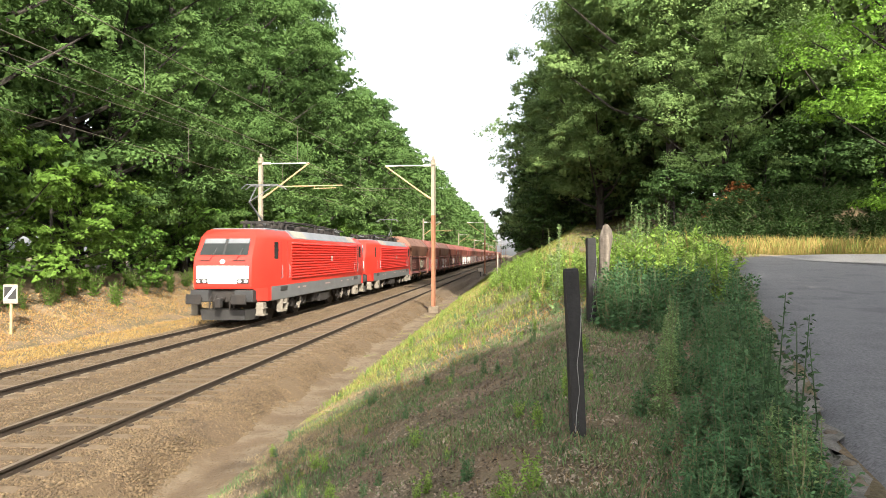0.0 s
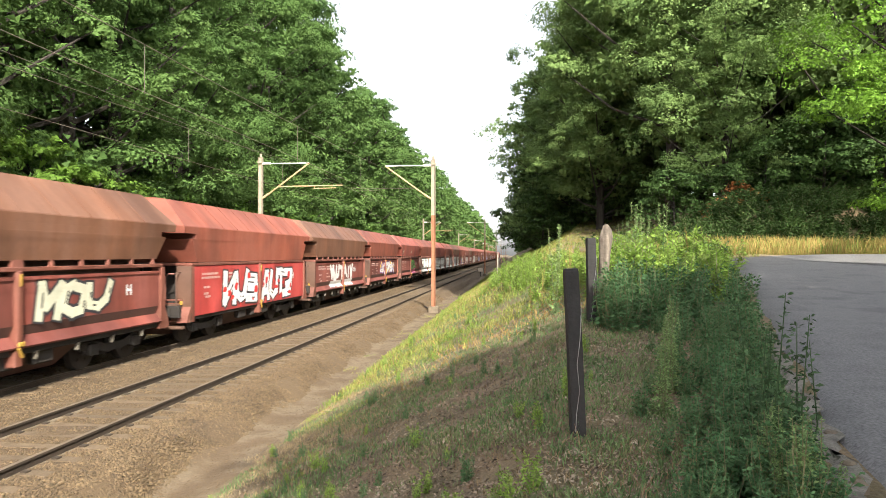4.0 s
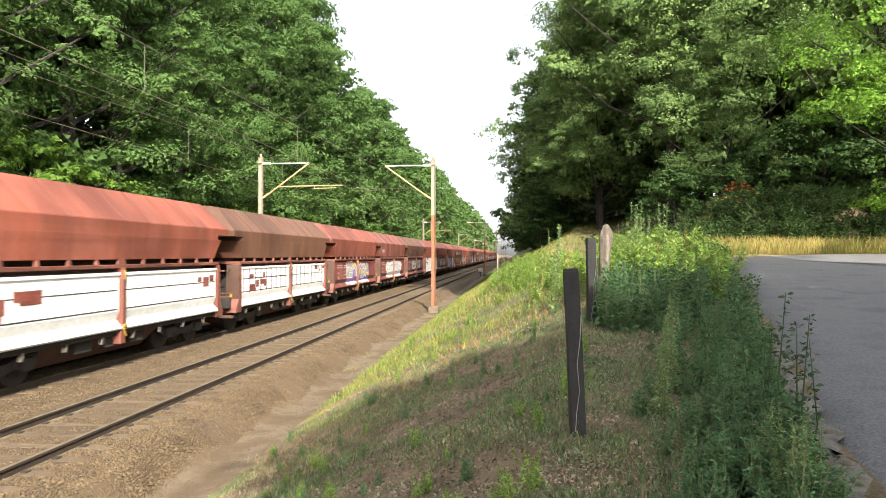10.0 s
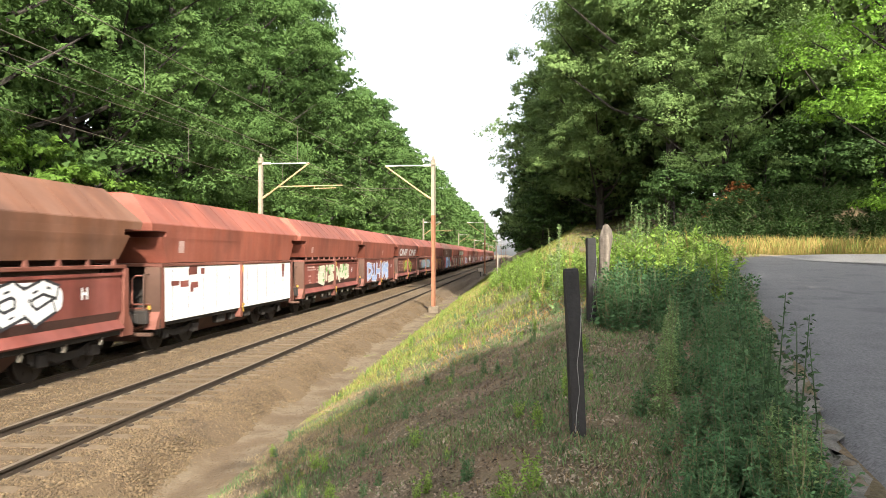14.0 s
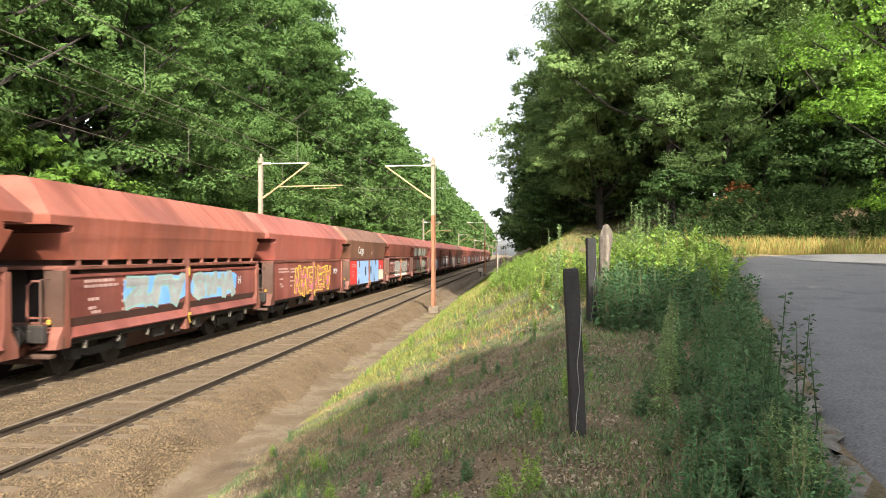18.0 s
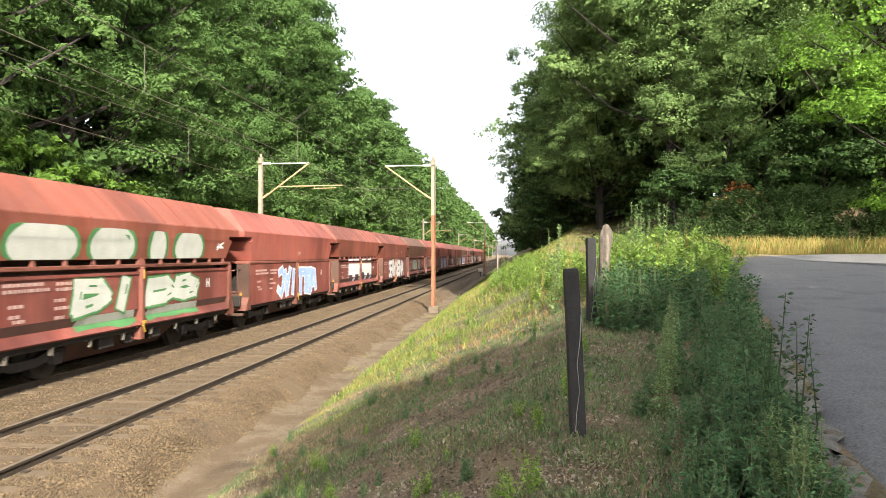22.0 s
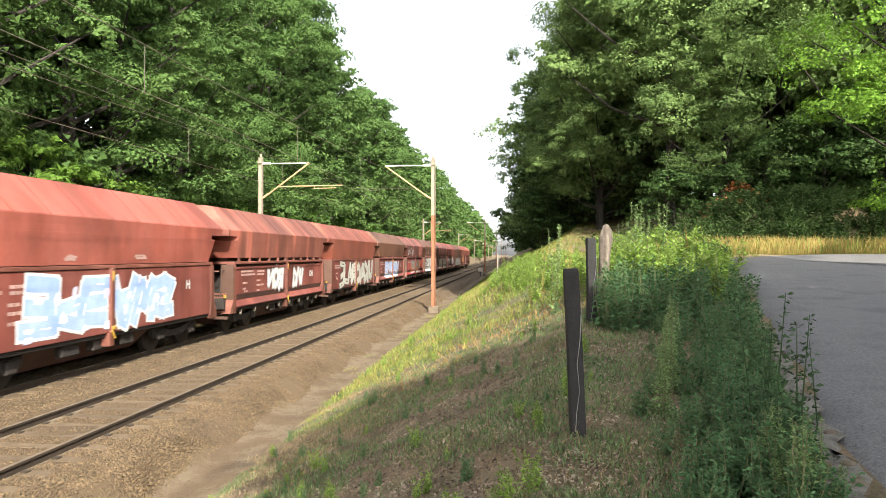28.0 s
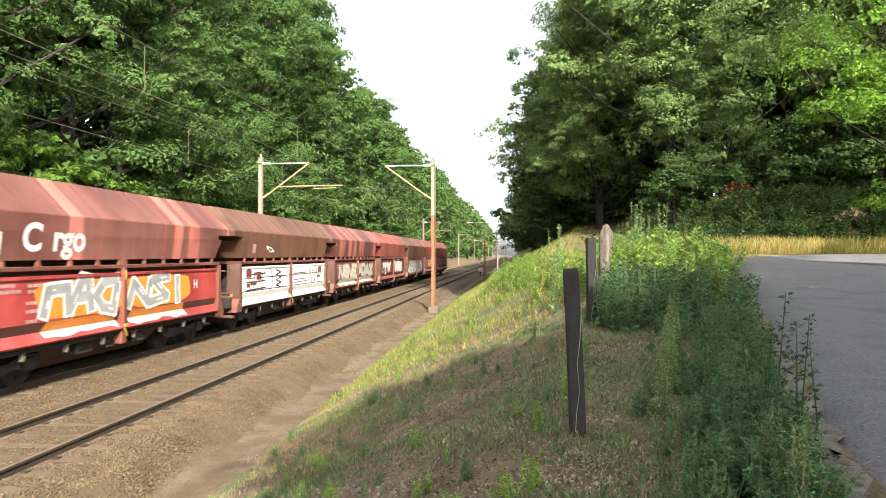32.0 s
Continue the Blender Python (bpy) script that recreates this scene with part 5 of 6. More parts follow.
for st_ in (0, 1, 2):
    for half, (a, b) in enumerate(((-5.28, -0.08), (0.08, 5.28))):
        DOORS[st_, half] = door_panel(a, b, 0.90, 2.29 if st_ < 2 else 2.36, st_)


# strip that paints shade onto the inward-leaning foot of the flaps
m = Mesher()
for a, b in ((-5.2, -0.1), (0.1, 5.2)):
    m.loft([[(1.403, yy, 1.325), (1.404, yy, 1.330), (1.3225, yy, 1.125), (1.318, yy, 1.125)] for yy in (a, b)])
SHADE_BAND = m.mesh("soot_band", P_SHADE)


def wagon(k, kind, upper, lower, style, label):
    ob = thing("hopper_wagon", pose(FAR_TRACK, 0, 0), label, "freight wagon", "hopper wagons of the train")
    hop = part("hopper", RES["hopper", kind].mesh("hopper", upper), None, ob)
    part("roof_seam", RES["roof_seam"].mesh("roof_seam", upper), None, hop)["kind"] = "stuff"
    part("hopper_body", RES["inner"], None, ob)
    part("ledge", RES["ledge"], None, ob)
    part("underframe", RES["frame"], None, ob)
    for sx in (0, 180):
        R = Matrix.Rotation(radians(sx), 4, "Z")
        if kind == "a":
            for q in range(11):
                part("bracket", RES["bracket_wide"] if q == 5 else RES["bracket"], None, ob, at=R @ pose(0, -4.95 + q * 0.99, 0))
        part("centre_post", RES["post"], None, ob, at=R)
        part("end_post", RES["end_post"], None, ob, at=R @ pose(0, -5.40, 0))
        part("end_post", RES["end_post"], None, ob, at=R @ Matrix.Translation((0, 5.40, 0)) @ Matrix.Diagonal((1, -1, 1, 1)))
        for half in (0, 1):
            dr = part("side_door", DOORS[style, half], lower, ob, at=R)
            if style < 2:
                part("apron", APRONS[half], lower, dr)
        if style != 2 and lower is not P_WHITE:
            part("soot_band", SHADE_BAND, None, ob, "dark strip above the apron, shade put into its colour", at=R)
        if kind == "a":
            for q in range(8):
                part("door_latch", RES["door_latch"], None, ob, at=R @ pose(0, -4.6 + q * 1.31, 0))
        part("brake_gear", RES["brake_gear"], None, ob, at=R)["kind"] = "stuff"
        part("end_wall", RES["end_wall"], None, ob, at=R @ pose(0, -4.72, 0))
        part("end_plate", RES["ladder"], None, ob, at=R @ pose(0, -5.52, 0))
        part("end_platform", RES["platform"], None, ob, at=R @ pose(0, -5.65, 0))
        part("corner_gear", RES["corner_gear"], None, ob, "rusty brake gear and rungs", at=R @ pose(0, -5.56, 0))
        part("lever_box", RES["lever_box"], None, ob, "yellow brake lever", at=R @ pose(0, -5.56, 0))
        part("door_lever", RES["brake_wheel"], None, ob, "yellow door lever", at=R)
        part("coupling", RES["coupling"], None, ob, at=R @ pose(0, -5.93, 1.0))
        for bx in (-0.875, 0.875):
            part("buffer", RES["buffer"], None, ob, at=R @ pose(bx, -5.82, 1.04))
        bg = part("bogie", RES["bogie"], None, ob, at=R @ pose(0, -3.75, 0))
        for yy in (-0.9, 0.9):
            w = part("wheelset", RES["wheelset"], None, bg, at=pose(0, yy, 0.46))
            WHEELS.append((w, yy, 0.46, 1 if sx == 0 else -1))
    VEHICLES.append((ob, PITCH_W * (k - 0.5)))
    return ob


# ---- painted marks ----
def flat_mat(name, c, c2=None):
    return mat(name, [c, c2 or tuple(v * 0.85 for v in c)], 2.5, 0.55, bump=0.03, per="island", spread=0.10)


INK = {"w": flat_mat("spray_white", (0.60, 0.60, 0.59)), "k": flat_mat("spray_black", (0.025, 0.025, 0.03)), "g": flat_mat("spray_grey", (0.20, 0.205, 0.205), (0.30, 0.30, 0.29)),
       "b": flat_mat("spray_pale_blue", (0.21, 0.32, 0.57), (0.33, 0.43, 0.62)), "v": flat_mat("spray_violet", (0.17, 0.10, 0.36)), "y": flat_mat("spray_yellow", (0.68, 0.48, 0.05)),
       "o": flat_mat("spray_orange", (0.65, 0.22, 0.03)), "p": flat_mat("spray_pink", (0.55, 0.13, 0.27)), "n": flat_mat("spray_green", (0.08, 0.27, 0.06), (0.15, 0.36, 0.09)), "e": flat_mat("spray_dark_green", (0.040, 0.135, 0.045), (0.06, 0.18, 0.06)),
       "t": flat_mat("spray_teal", (0.17, 0.29, 0.27), (0.25, 0.37, 0.33)), "s": flat_mat("spray_olive_silver", (0.40, 0.40, 0.30), (0.48, 0.47, 0.36)), "r": flat_mat("spray_red", (0.55, 0.035, 0.03)),
       "c": flat_mat("spray_cream", (0.62, 0.60, 0.46)), "l": flat_mat("spray_lilac", (0.42, 0.42, 0.58), (0.55, 0.56, 0.64)), "a": flat_mat("spray_sky_blue", (0.22, 0.36, 0.60), (0.27, 0.42, 0.64)), "d": flat_mat("spray_deep_blue", (0.10, 0.26, 0.58), (0.16, 0.34, 0.62)), "q": flat_mat("spray_silver_grey", (0.34, 0.35, 0.30), (0.42, 0.42, 0.38)), "m": flat_mat("spray_brown", (0.24, 0.11, 0.055), (0.30, 0.10, 0.06)), "f": flat_mat("faded_marking", (0.40, 0.27, 0.24))}


def blob(rng, cy, cz, w, h, n=20, slant=0.18, rough=0.30):
    """A letter-like outline: squarish, slanted, with notches."""
    pts = []
    ph = rng.random(3) * 6.28
    for i in range(n):
        a = 2 * math.pi * i / n
        c, s = math.cos(a), math.sin(a)
        e = 0.55
        px = math.copysign(abs(c) ** e, c) * w / 2
        pz = math.copysign(abs(s) ** e, s) * h / 2
        k = 1 + rough * (math.sin(2 * a + ph[0]) * 0.5 + math.sin(3 * a + ph[1]) + 0.7 * math.sin(5 * a + ph[2])) * 0.6
        pts.append((cy + px * k + slant * pz, cz + pz * (0.88 + 0.12 * k)))
    return pts


def flat_shape(m, pts, x):
    cy = sum(q[0] for q in pts) / len(pts)
    cz = sum(q[1] for q in pts) / len(pts)
    vs = [(x, a, b) for a, b in pts] + [(x, cy, cz)]
    n = len(pts)
    m.add(vs, [(i, (i + 1) % n, n) for i in range(n)])


def stroke(m, pts, wd, x):
    for (a, b), (c, d) in zip(pts[:-1], pts[1:]):
        L = math.hypot(c - a, d - b) or 1e-6
        ny, nz = -(d - b) / L * wd / 2, (c - a) / L * wd / 2
        m.add([(x, a - ny, b - nz), (x, c - ny, d - nz), (x, c + ny, d + nz), (x, a + ny, b + nz)], [(0, 1, 2, 3)])


GLYPH = {"A": [[(0, 0), (.42, 1), (.6, 1), (1, 0)], [(.2, .35), (.8, .35)]], "B": [[(0, 0), (0, 1), (.8, .9), (.85, .6), (.1, .5), (.95, .4), (.9, .1), (0, 0)]],
         "C": [[(1, .85), (.6, 1), (.1, .8), (.05, .25), (.5, 0), (1, .2)]], "D": [[(0, 0), (.05, 1), (.7, .9), (1, .5), (.7, .05), (0, 0)]],
         "E": [[(1, 1), (.05, .95), (0, .05), (1, 0)], [(0, .5), (.8, .55)]], "H": [[(0, 0), (.05, 1)], [(.95, 0), (1, 1)], [(0, .5), (1, .5)]], "I": [[(.5, 0), (.55, 1)]],
         "K": [[(0, 0), (.05, 1)], [(1, 1), (.1, .5), (1, 0)]], "L": [[(0, 1), (.05, .05), (1, 0)]], "M": [[(0, 0), (.12, 1), (.5, .35), (.88, 1), (1, 0)]],
         "N": [[(0, 0), (.05, 1), (.9, .05), (1, 1)]], "O": [[(.5, 0), (.05, .3), (.1, .85), (.6, 1), (1, .7), (.9, .15), (.5, 0)]], "P": [[(0, 0), (.05, 1), (.9, .85), (.8, .5), (.05, .4)]], "R": [[(0, 0), (.05, 1), (.85, .9), (.85, .55), (.1, .45), (1, 0)]],
         "S": [[(1, .85), (.5, 1), (.05, .8), (.2, .55), (.85, .45), (.95, .15), (.5, 0), (0, .12)]], "T": [[(0, .95), (1, 1)], [(.5, 0), (.55, 1)]],
         "U": [[(0, 1), (.05, .25), (.4, 0), (.85, .15), (1, 1)]], "W": [[(0, 1), (.2, 0), (.5, .7), (.8, 0), (1, 1)]], "X": [[(0, 0), (1, 1)], [(0, 1), (1, 0)]], "Z": [[(0, .95), (1, 1), (.05, .05), (1, 0)]]}


def bold(m, lines, wd, x):
    """Thick strokes with squared joints, each laid a hair above the last."""
    for pts in lines:
        for i in range(len(pts) - 1):
            (a, b), (c, d) = pts[i], pts[i + 1]
            L = math.hypot(c - a, d - b) or 1e-6
            ey, ez = (c - a) / L * wd * 0.38, (d - b) / L * wd * 0.38
            stroke(m, [(a - ey, b - ez), (c + ey, d + ez)], wd, x)
            x += 0.0002
    return x


def mural(ob, seed, spans, fill, edge, back="", accent="", z=(0.98, 2.26), style=0, fat=0.30, slant=0.12, k_paint=True):
    """Spray-painted letters along the near side; spans: (y0, y1, letters)."""
    rng = np.random.default_rng(seed)
    x = 1.409 if style != 2 else 1.424
    mb, ma = Mesher(), Mesher()
    z0, z1 = z if style == 2 else (1.36, z[1])
    for y0, y1, word in spans:
        if back:
            flat_shape(mb, blob(rng, (y0 + y1) / 2, (z0 + z1) / 2, (y1 - y0) * 1.2, (z1 - z0) * 1.0, 34, 0.05, 0.10), x)
        wd = (y1 - y0) / len(word)
        for i, ch in enumerate(word):
            h = (z1 - z0) * (0.80 + 0.16 * rng.random())
            w = wd * (0.80 + 0.18 * rng.random())
            a0, b0 = y0 + wd * (i + 0.5) - w / 2, (z0 + z1) / 2 - h / 2 + 0.04 * rng.normal()
            t = min(fat * h, 0.42 * w)
            fy, fz = rng.random() < 0.45, rng.random() < 0.4
            lines = [[((1 - p if fy else p), (1 - q if fz else q)) for p, q in ln] for ln in GLYPH[ch]]
            lines = [[(a0 + p * w + slant * (q - 0.5) * h + 0.05 * rng.normal(), b0 + t * 0.3 + q * (h - t * 0.6) + 0.04 * rng.normal()) for p, q in ln] for ln in lines]
            mf, me, ms = Mesher(), Mesher(), Mesher()
            bold(me, lines, t + 0.13, x + 0.002)
            bold(mf, lines, t, x + 0.0045)
            letter = part("mural_letter", mf, INK[fill], ob, "spray-painted letter shape")
            part("letter_outline", me, INK[edge], letter)
            for q in range(int(rng.integers(2, 4))):
                ln = lines[0]
                j = int(rng.integers(0, len(ln) - 1))
                (a, b), (c, d) = ln[j], ln[j + 1]
                f0 = 0.15 + 0.4 * rng.random()
                stroke(ms, [(a + (c - a) * f0 + 0.25 * t, b + (d - b) * f0), (a + (c - a) * (f0 + .35) + 0.25 * t, b + (d - b) * (f0 + .35))], 0.035 + 0.03 * rng.random(), x + 0.0072 + 0.0003 * q)
            part("letter_stroke", ms, INK[edge], letter)["kind"] = "stuff"
            if accent:
                for q in range(3):
                    a, b = a0 + rng.random() * w, z0 + rng.random() * (z1 - z0)
                    flat_shape(ma, blob(rng, a, b, 0.10 + 0.22 * rng.random(), 0.10 + 0.2 * rng.random(), 10), x + 0.0085 + 0.0003 * (i * 3 + q))
    if style != 2 and k_paint:
        # the paint runs on over the leaning strip and down the flared apron
        for y0, y1, word in spans:
            e = 0.10
            m = Mesher()
            m.add([(1.4045, y0 + e, 1.325), (1.4045, y1 - e, 1.325), (1.3245, y1, 1.122), (1.3245, y0, 1.122)], [(0, 3, 2, 1)])
            part("strip_paint", m, INK[back or fill], ob, "spray paint over the leaning strip")
            m = Mesher()
            n = 3 * len(word)
            ends = [0.45 + 0.45 * rng.random() for _ in range(n + 1)]
            for i in range(n):
                a, b = y0 + (y1 - y0) * i / n, y0 + (y1 - y0) * (i + 1) / n
                f, g = ends[i], ends[i + 1]
                m.add([(1.3265, a, 1.118), (1.3265, b, 1.118), (1.3265 + 0.178 * g, b, 1.118 - 0.197 * g), (1.3265 + 0.178 * f, a, 1.118 - 0.197 * f)], [(3, 2, 1, 0)])
            part("apron_paint", m, INK[edge if edge not in "kvgy" else back or fill], ob, "spray paint run down the apron")
    if back:
        part("mural_ground", mb, INK[back], ob, "spray-painted background patch")
    if accent:
        part("mural_accent", ma, INK[accent], ob)["kind"] = "stuff"


def marking(ob, style, ink="f", word="H", wy=4.0, dark=False):
    """Small rows of data bars and the class letters."""
    rng = np.random.default_rng(int(ob.name[-3:]) if ob.name[-3:].isdigit() else 0)
    x = 1.407 if style != 2 else 1.4222
    m = Mesher()
    for (yy, zz, w) in ((-4.75, 2.12, 1.15), (-4.75, 2.0, 1.3), (-3.25, 2.1, 0.75), (-3.25, 1.98, 0.7), (-4.6, 1.7, 0.4), (-4.6, 1.5, 0.3), (-3.3, 1.75, 0.35), (-3.3, 1.58, 0.7), (-3.3, 1.38, 0.3), (-4.5, 1.40, 0.35)):
        q = yy
        while q < yy + w:
            l = 0.05 + 0.12 * rng.random()
            m.box(x - 0.002, x + 0.0005, q, min(q + l, yy + w), zz - 0.035, zz + 0.035)
            q += l + 0.03
    part("data_marking", m, INK[ink], ob, "rows of small faded data marks")["kind"] = "stuff"
    if word:
        part("class_letters", letters(word, 0.36), INK["w"], ob, "white painted letters " + word, at=pose(x + 0.009, wy, 1.72, 90, 0, 90))


TEXTS = {}


def letters(word, size):
    key = (word, size)
    if key not in TEXTS:
        cu = bpy.data.curves.new("text", "FONT")
        cu.body, cu.size, cu.offset = word, size, size * 0.035
        tmp = bpy.data.objects.new("tmp_text", cu)
        scene.collection.objects.link(tmp)
        dg = bpy.context.evaluated_depsgraph_get()
        me = bpy.data.meshes.new_from_object(tmp.evaluated_get(dg))
        bpy.data.objects.remove(tmp)
        TEXTS[key] = me
    me = TEXTS[key].copy()
    me.materials.clear()
    me.materials.append(INK["w"])
    return me


STYLE = {1: "aBl0", 2: "bRt2", 3: "aBl0", 4: "aRl0", 5: "aSl0", 6: "aRw1", 7: "bSw1", 8: "aRw0", 9: "aBw0", 10: "aRl0", 11: "aUl0", 12: "aBl0", 13: "bRw2",
         14: "aRl0", 15: "bRl2", 16: "aRl0", 17: "aRl0", 18: "bSl2", 19: "bBl2", 20: "aRl0", 21: "aRl0", 22: "bSl2", 23: "aRl0", 24: "bRl2", 25: "aBl0", 26: "aRl0",
         27: "bSl2", 28: "aUl0", 29: "bRl2", 30: "aBl0", 31: "aTt0", 32: "aBw0", 33: "aTl0", 34: "aSl0", 35: "bBl2", 36: "aRl0", 37: "aRl0"}
UP = {"B": (P_BROWN, "brown"), "R": (P_RED, "faded red"), "S": (P_RED2, "salmon red"), "T": (P_BRIGHT, "bright red"), "U": (P_BAND, "banded red")}
LOW = {"l": (P_LOWER, "rust-red"), "w": (P_WHITE, "chalk-white"), "t": (P_LOWERB, "bright red")}
# spans, fill, outline, background, accent
ART = {1: ([(0.5, 3.0, "MOU")], "s", "k", "", ""), 2: ([(-3.2, -0.3, "NUE"), (0.3, 3.6, "AUTE")], "w", "k", "", "r"), 3: ([(-2.6, -0.2, "ANUL"), (0.2, 2.3, "AIA")], "w", "w", "", ""),
       4: ([(-1.9, -0.2, "TK"), (0.4, 3.6, "DREX")], "w", "v", "", "y"), 5: ([(0.5, 3.0, "ESA")], "n", "k", "p", ""), 10: ([(-2.6, -0.2, "ZU"), (0.3, 3.2, "UDA")], "g", "w", "v", "y"),
       11: ([(-2.8, -0.2, "SEE"), (0.2, 3.5, "EZAA")], "w", "g", "w", ""), 12: ([(-2.4, -0.2, "EH"), (0.2, 2.8, "AOC")], "w", "k", "w", ""), 14: ([(-3.0, -0.2, "BIZ"), (0.3, 3.1, "NOB")], "s", "c", "", "n"),
       15: ([(-4.4, -0.1, "DTH"), (0.1, 2.9, "IMS")], "b", "w", "", "l"), 16: ([(-2.0, -0.5, "UA"), (0.3, 2.4, "MO")], "n", "y", "", ""), 17: ([(-3.0, -0.3, "ZULA"), (0.5, 3.3, "SAHA")], "g", "t", "d", ""),
       18: ([(-2.6, -0.1, "NANE"), (0.1, 3.0, "UETA")], "m", "y", "", "p"), 20: ([(-2.4, -0.2, "BOA"), (0.2, 3.5, "NEX")], "g", "c", "", ""),
       21: ([(-2.6, -0.2, "DI"), (0.3, 3.2, "DO")], "q", "e", "", ""), 22: ([(-2.3, -0.2, "CAI"), (0.2, 3.0, "TBA")], "b", "w", "", ""),
       24: ([(-2.9, -0.1, "SENA"), (0.1, 3.9, "KENA")], "w", "k", "", ""), 25: ([(-2.9, -0.3, "ABON"), (0.8, 1.8, "NT")], "t", "c", "", ""), 26: ([(-2.0, 1.8, "NOCAR")], "g", "c", "", ""),
       27: ([(-2.9, -0.1, "EPE"), (0.1, 2.9, "AMS")], "b", "w", "", "l"), 28: ([(-2.1, -0.4, "NOR"), (0.9, 2.4, "DNI")], "w", "g", "", ""), 29: ([(-3.7, -0.1, "ELAR"), (0.1, 4.9, "OAKU")], "q", "k", "", ""),
       30: ([(-3.0, -0.1, "ENS"), (0.1, 2.7, "SEN")], "b", "w", "", ""), 31: ([(-2.8, -0.2, "UAD"), (0.3, 3.2, "NZI")], "g", "w", "o", ""), 33: ([(-4.4, -0.2, "NSNE"), (0.2, 4.4, "ADAZ")], "s", "g", "", ""),
       34: ([(-4.2, -1.2, "TA"), (0.2, 3.9, "AABE")], "w", "w", "", ""), 35: ([(-4.0, 3.5, "ACANU")], "w", "k", "w", ""), 36: ([(-3.0, 0.5, "OS")], "o", "c", "", "")}
UPPER = {5: (("s", -4.3, 2.98, 0.8, 0.4), ("s", 0.1, 2.95, 0.7, 0.5)), 7: (("l", 0.3, 2.9, 0.5, 0.35),), 11: (("w", -4.5, 2.9, 0.9, 0.5),), 12: (("w", -4.2, 3.0, 0.35, 0.34),), 13: (("w", -4.4, 2.95, 0.32, 0.34),),
         15: (("f", 0.4, 2.9, 0.7, 0.4),), 19: (("f", 0.6, 2.9, 1.1, 0.5),), 21: (("w", 4.6, 3.0, 0.6, 0.3),), 22: (("f", 0.2, 2.75, 0.5, 0.2),), 24: (("f", 0.4, 2.75, 0.8, 0.35), ("g", 2.6, 2.95, 0.6, 0.3)), 27: (("f", -1.6, 2.66, 0.6, 0.12), ("f", 1.2, 2.66, 0.6, 0.12)),
         32: (("w", -4.2, 2.95, 0.3, 0.34), ("w", -2.6, 2.95, 1.0, 0.4)), 14: (("w", -4.2, 2.95, 0.3, 0.3),)}
FAT = {3: 0.16, 16: 0.22, 18: 0.20, 24: 0.40, 21: 0.5, 20: 0.36, 29: 0.34}
WORD = {3: ("OH", 2.5), 10: ("", 0), 15: ("OH", 3.9), 16: ("OH", 3.0), 18: ("OOH", 3.6), 20: ("OH", 4.0), 28: ("OH", 3.2), 29: ("", 0)}
for k in range(1, N_WAGONS + 1):
    st = STYLE[k]
    style = int(st[3])
    art = ART.get(k)
    ob = wagon(k, st[0], UP[st[1]][0], LOW[st[2]][0], style, f"{UP[st[1]][1]} steel hopper wagon with {LOW[st[2]][1]} doors" + (" and sprayed lettering" if art else ""))
    if st[2] != "w":
        word, wy = WORD.get(k, ("H", 3.7))
        marking(ob, style, "f", word, wy)
    else:
        rng = np.random.default_rng(300 + k)
        for q in range(9):
            m = Mesher()
            yy, zz = (-4.9 + 1.9 * rng.random()) if q < 6 else 3.6 + 1.3 * rng.random(), 1.35 + 0.8 * rng.random()
            m.box(1.4075 if style < 2 else 1.42, 1.412 if style < 2 else 1.424, yy, yy + 0.15 + 0.4 * rng.random(), zz, zz + 0.08 + 0.25 * rng.random())
            part("bare_patch", m, P_LOWER, ob, "unpainted rust-red patch")
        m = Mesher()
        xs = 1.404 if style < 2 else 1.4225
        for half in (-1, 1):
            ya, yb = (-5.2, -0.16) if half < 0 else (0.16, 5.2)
            # framed fields: these dark strips paint the frames' shadows; other styles have plain seams
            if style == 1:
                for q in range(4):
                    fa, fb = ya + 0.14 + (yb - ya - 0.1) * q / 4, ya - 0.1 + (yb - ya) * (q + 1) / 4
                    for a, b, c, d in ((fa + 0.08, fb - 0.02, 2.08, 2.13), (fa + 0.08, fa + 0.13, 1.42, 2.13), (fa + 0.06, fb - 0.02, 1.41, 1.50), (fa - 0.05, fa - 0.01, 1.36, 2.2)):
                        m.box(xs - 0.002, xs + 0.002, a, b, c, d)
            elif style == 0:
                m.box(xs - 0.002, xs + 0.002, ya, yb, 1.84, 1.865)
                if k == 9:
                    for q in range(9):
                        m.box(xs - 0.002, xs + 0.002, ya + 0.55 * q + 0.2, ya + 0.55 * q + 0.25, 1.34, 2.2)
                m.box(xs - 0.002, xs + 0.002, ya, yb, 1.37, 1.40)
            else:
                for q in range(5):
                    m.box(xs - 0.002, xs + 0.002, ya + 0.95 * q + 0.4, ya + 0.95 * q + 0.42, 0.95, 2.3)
        part("panel_seam", m, M_DARKGREY, ob, "dark seams and painted shadows around the fields")["kind"] = "stuff"
    if art:
        mural(ob, 50 + k, *art, style=style, z=(0.96, 2.17) if k not in (29, 24) else (0.92, 2.30), fat=FAT.get(k, 0.30), k_paint=k in (3, 5, 10, 11, 20, 21, 30, 31, 33))
    if k == 32:
        m = Mesher()
        for zz in (1.42, 1.70, 1.98):
            stroke(m, [(-4.8, zz), (-2.9, zz + 0.03)], 0.05, 1.4095)
        for yy in (-4.5, -4.1, -3.3):
            stroke(m, [(yy, 1.36), (yy + 0.05, 2.12)], 0.06, 1.4105)
        stroke(m, [(-2.5 + 0.35 * math.cos(q), 1.75 + 0.42 * math.sin(q)) for q in np.linspace(-1.4, 1.4, 7)], 0.04, 1.4110)
        stroke(m, [(-1.5 + (0.35 if q % 2 else -0.25), 2.12 - 0.105 * q) for q in range(8)], 0.05, 1.4115)
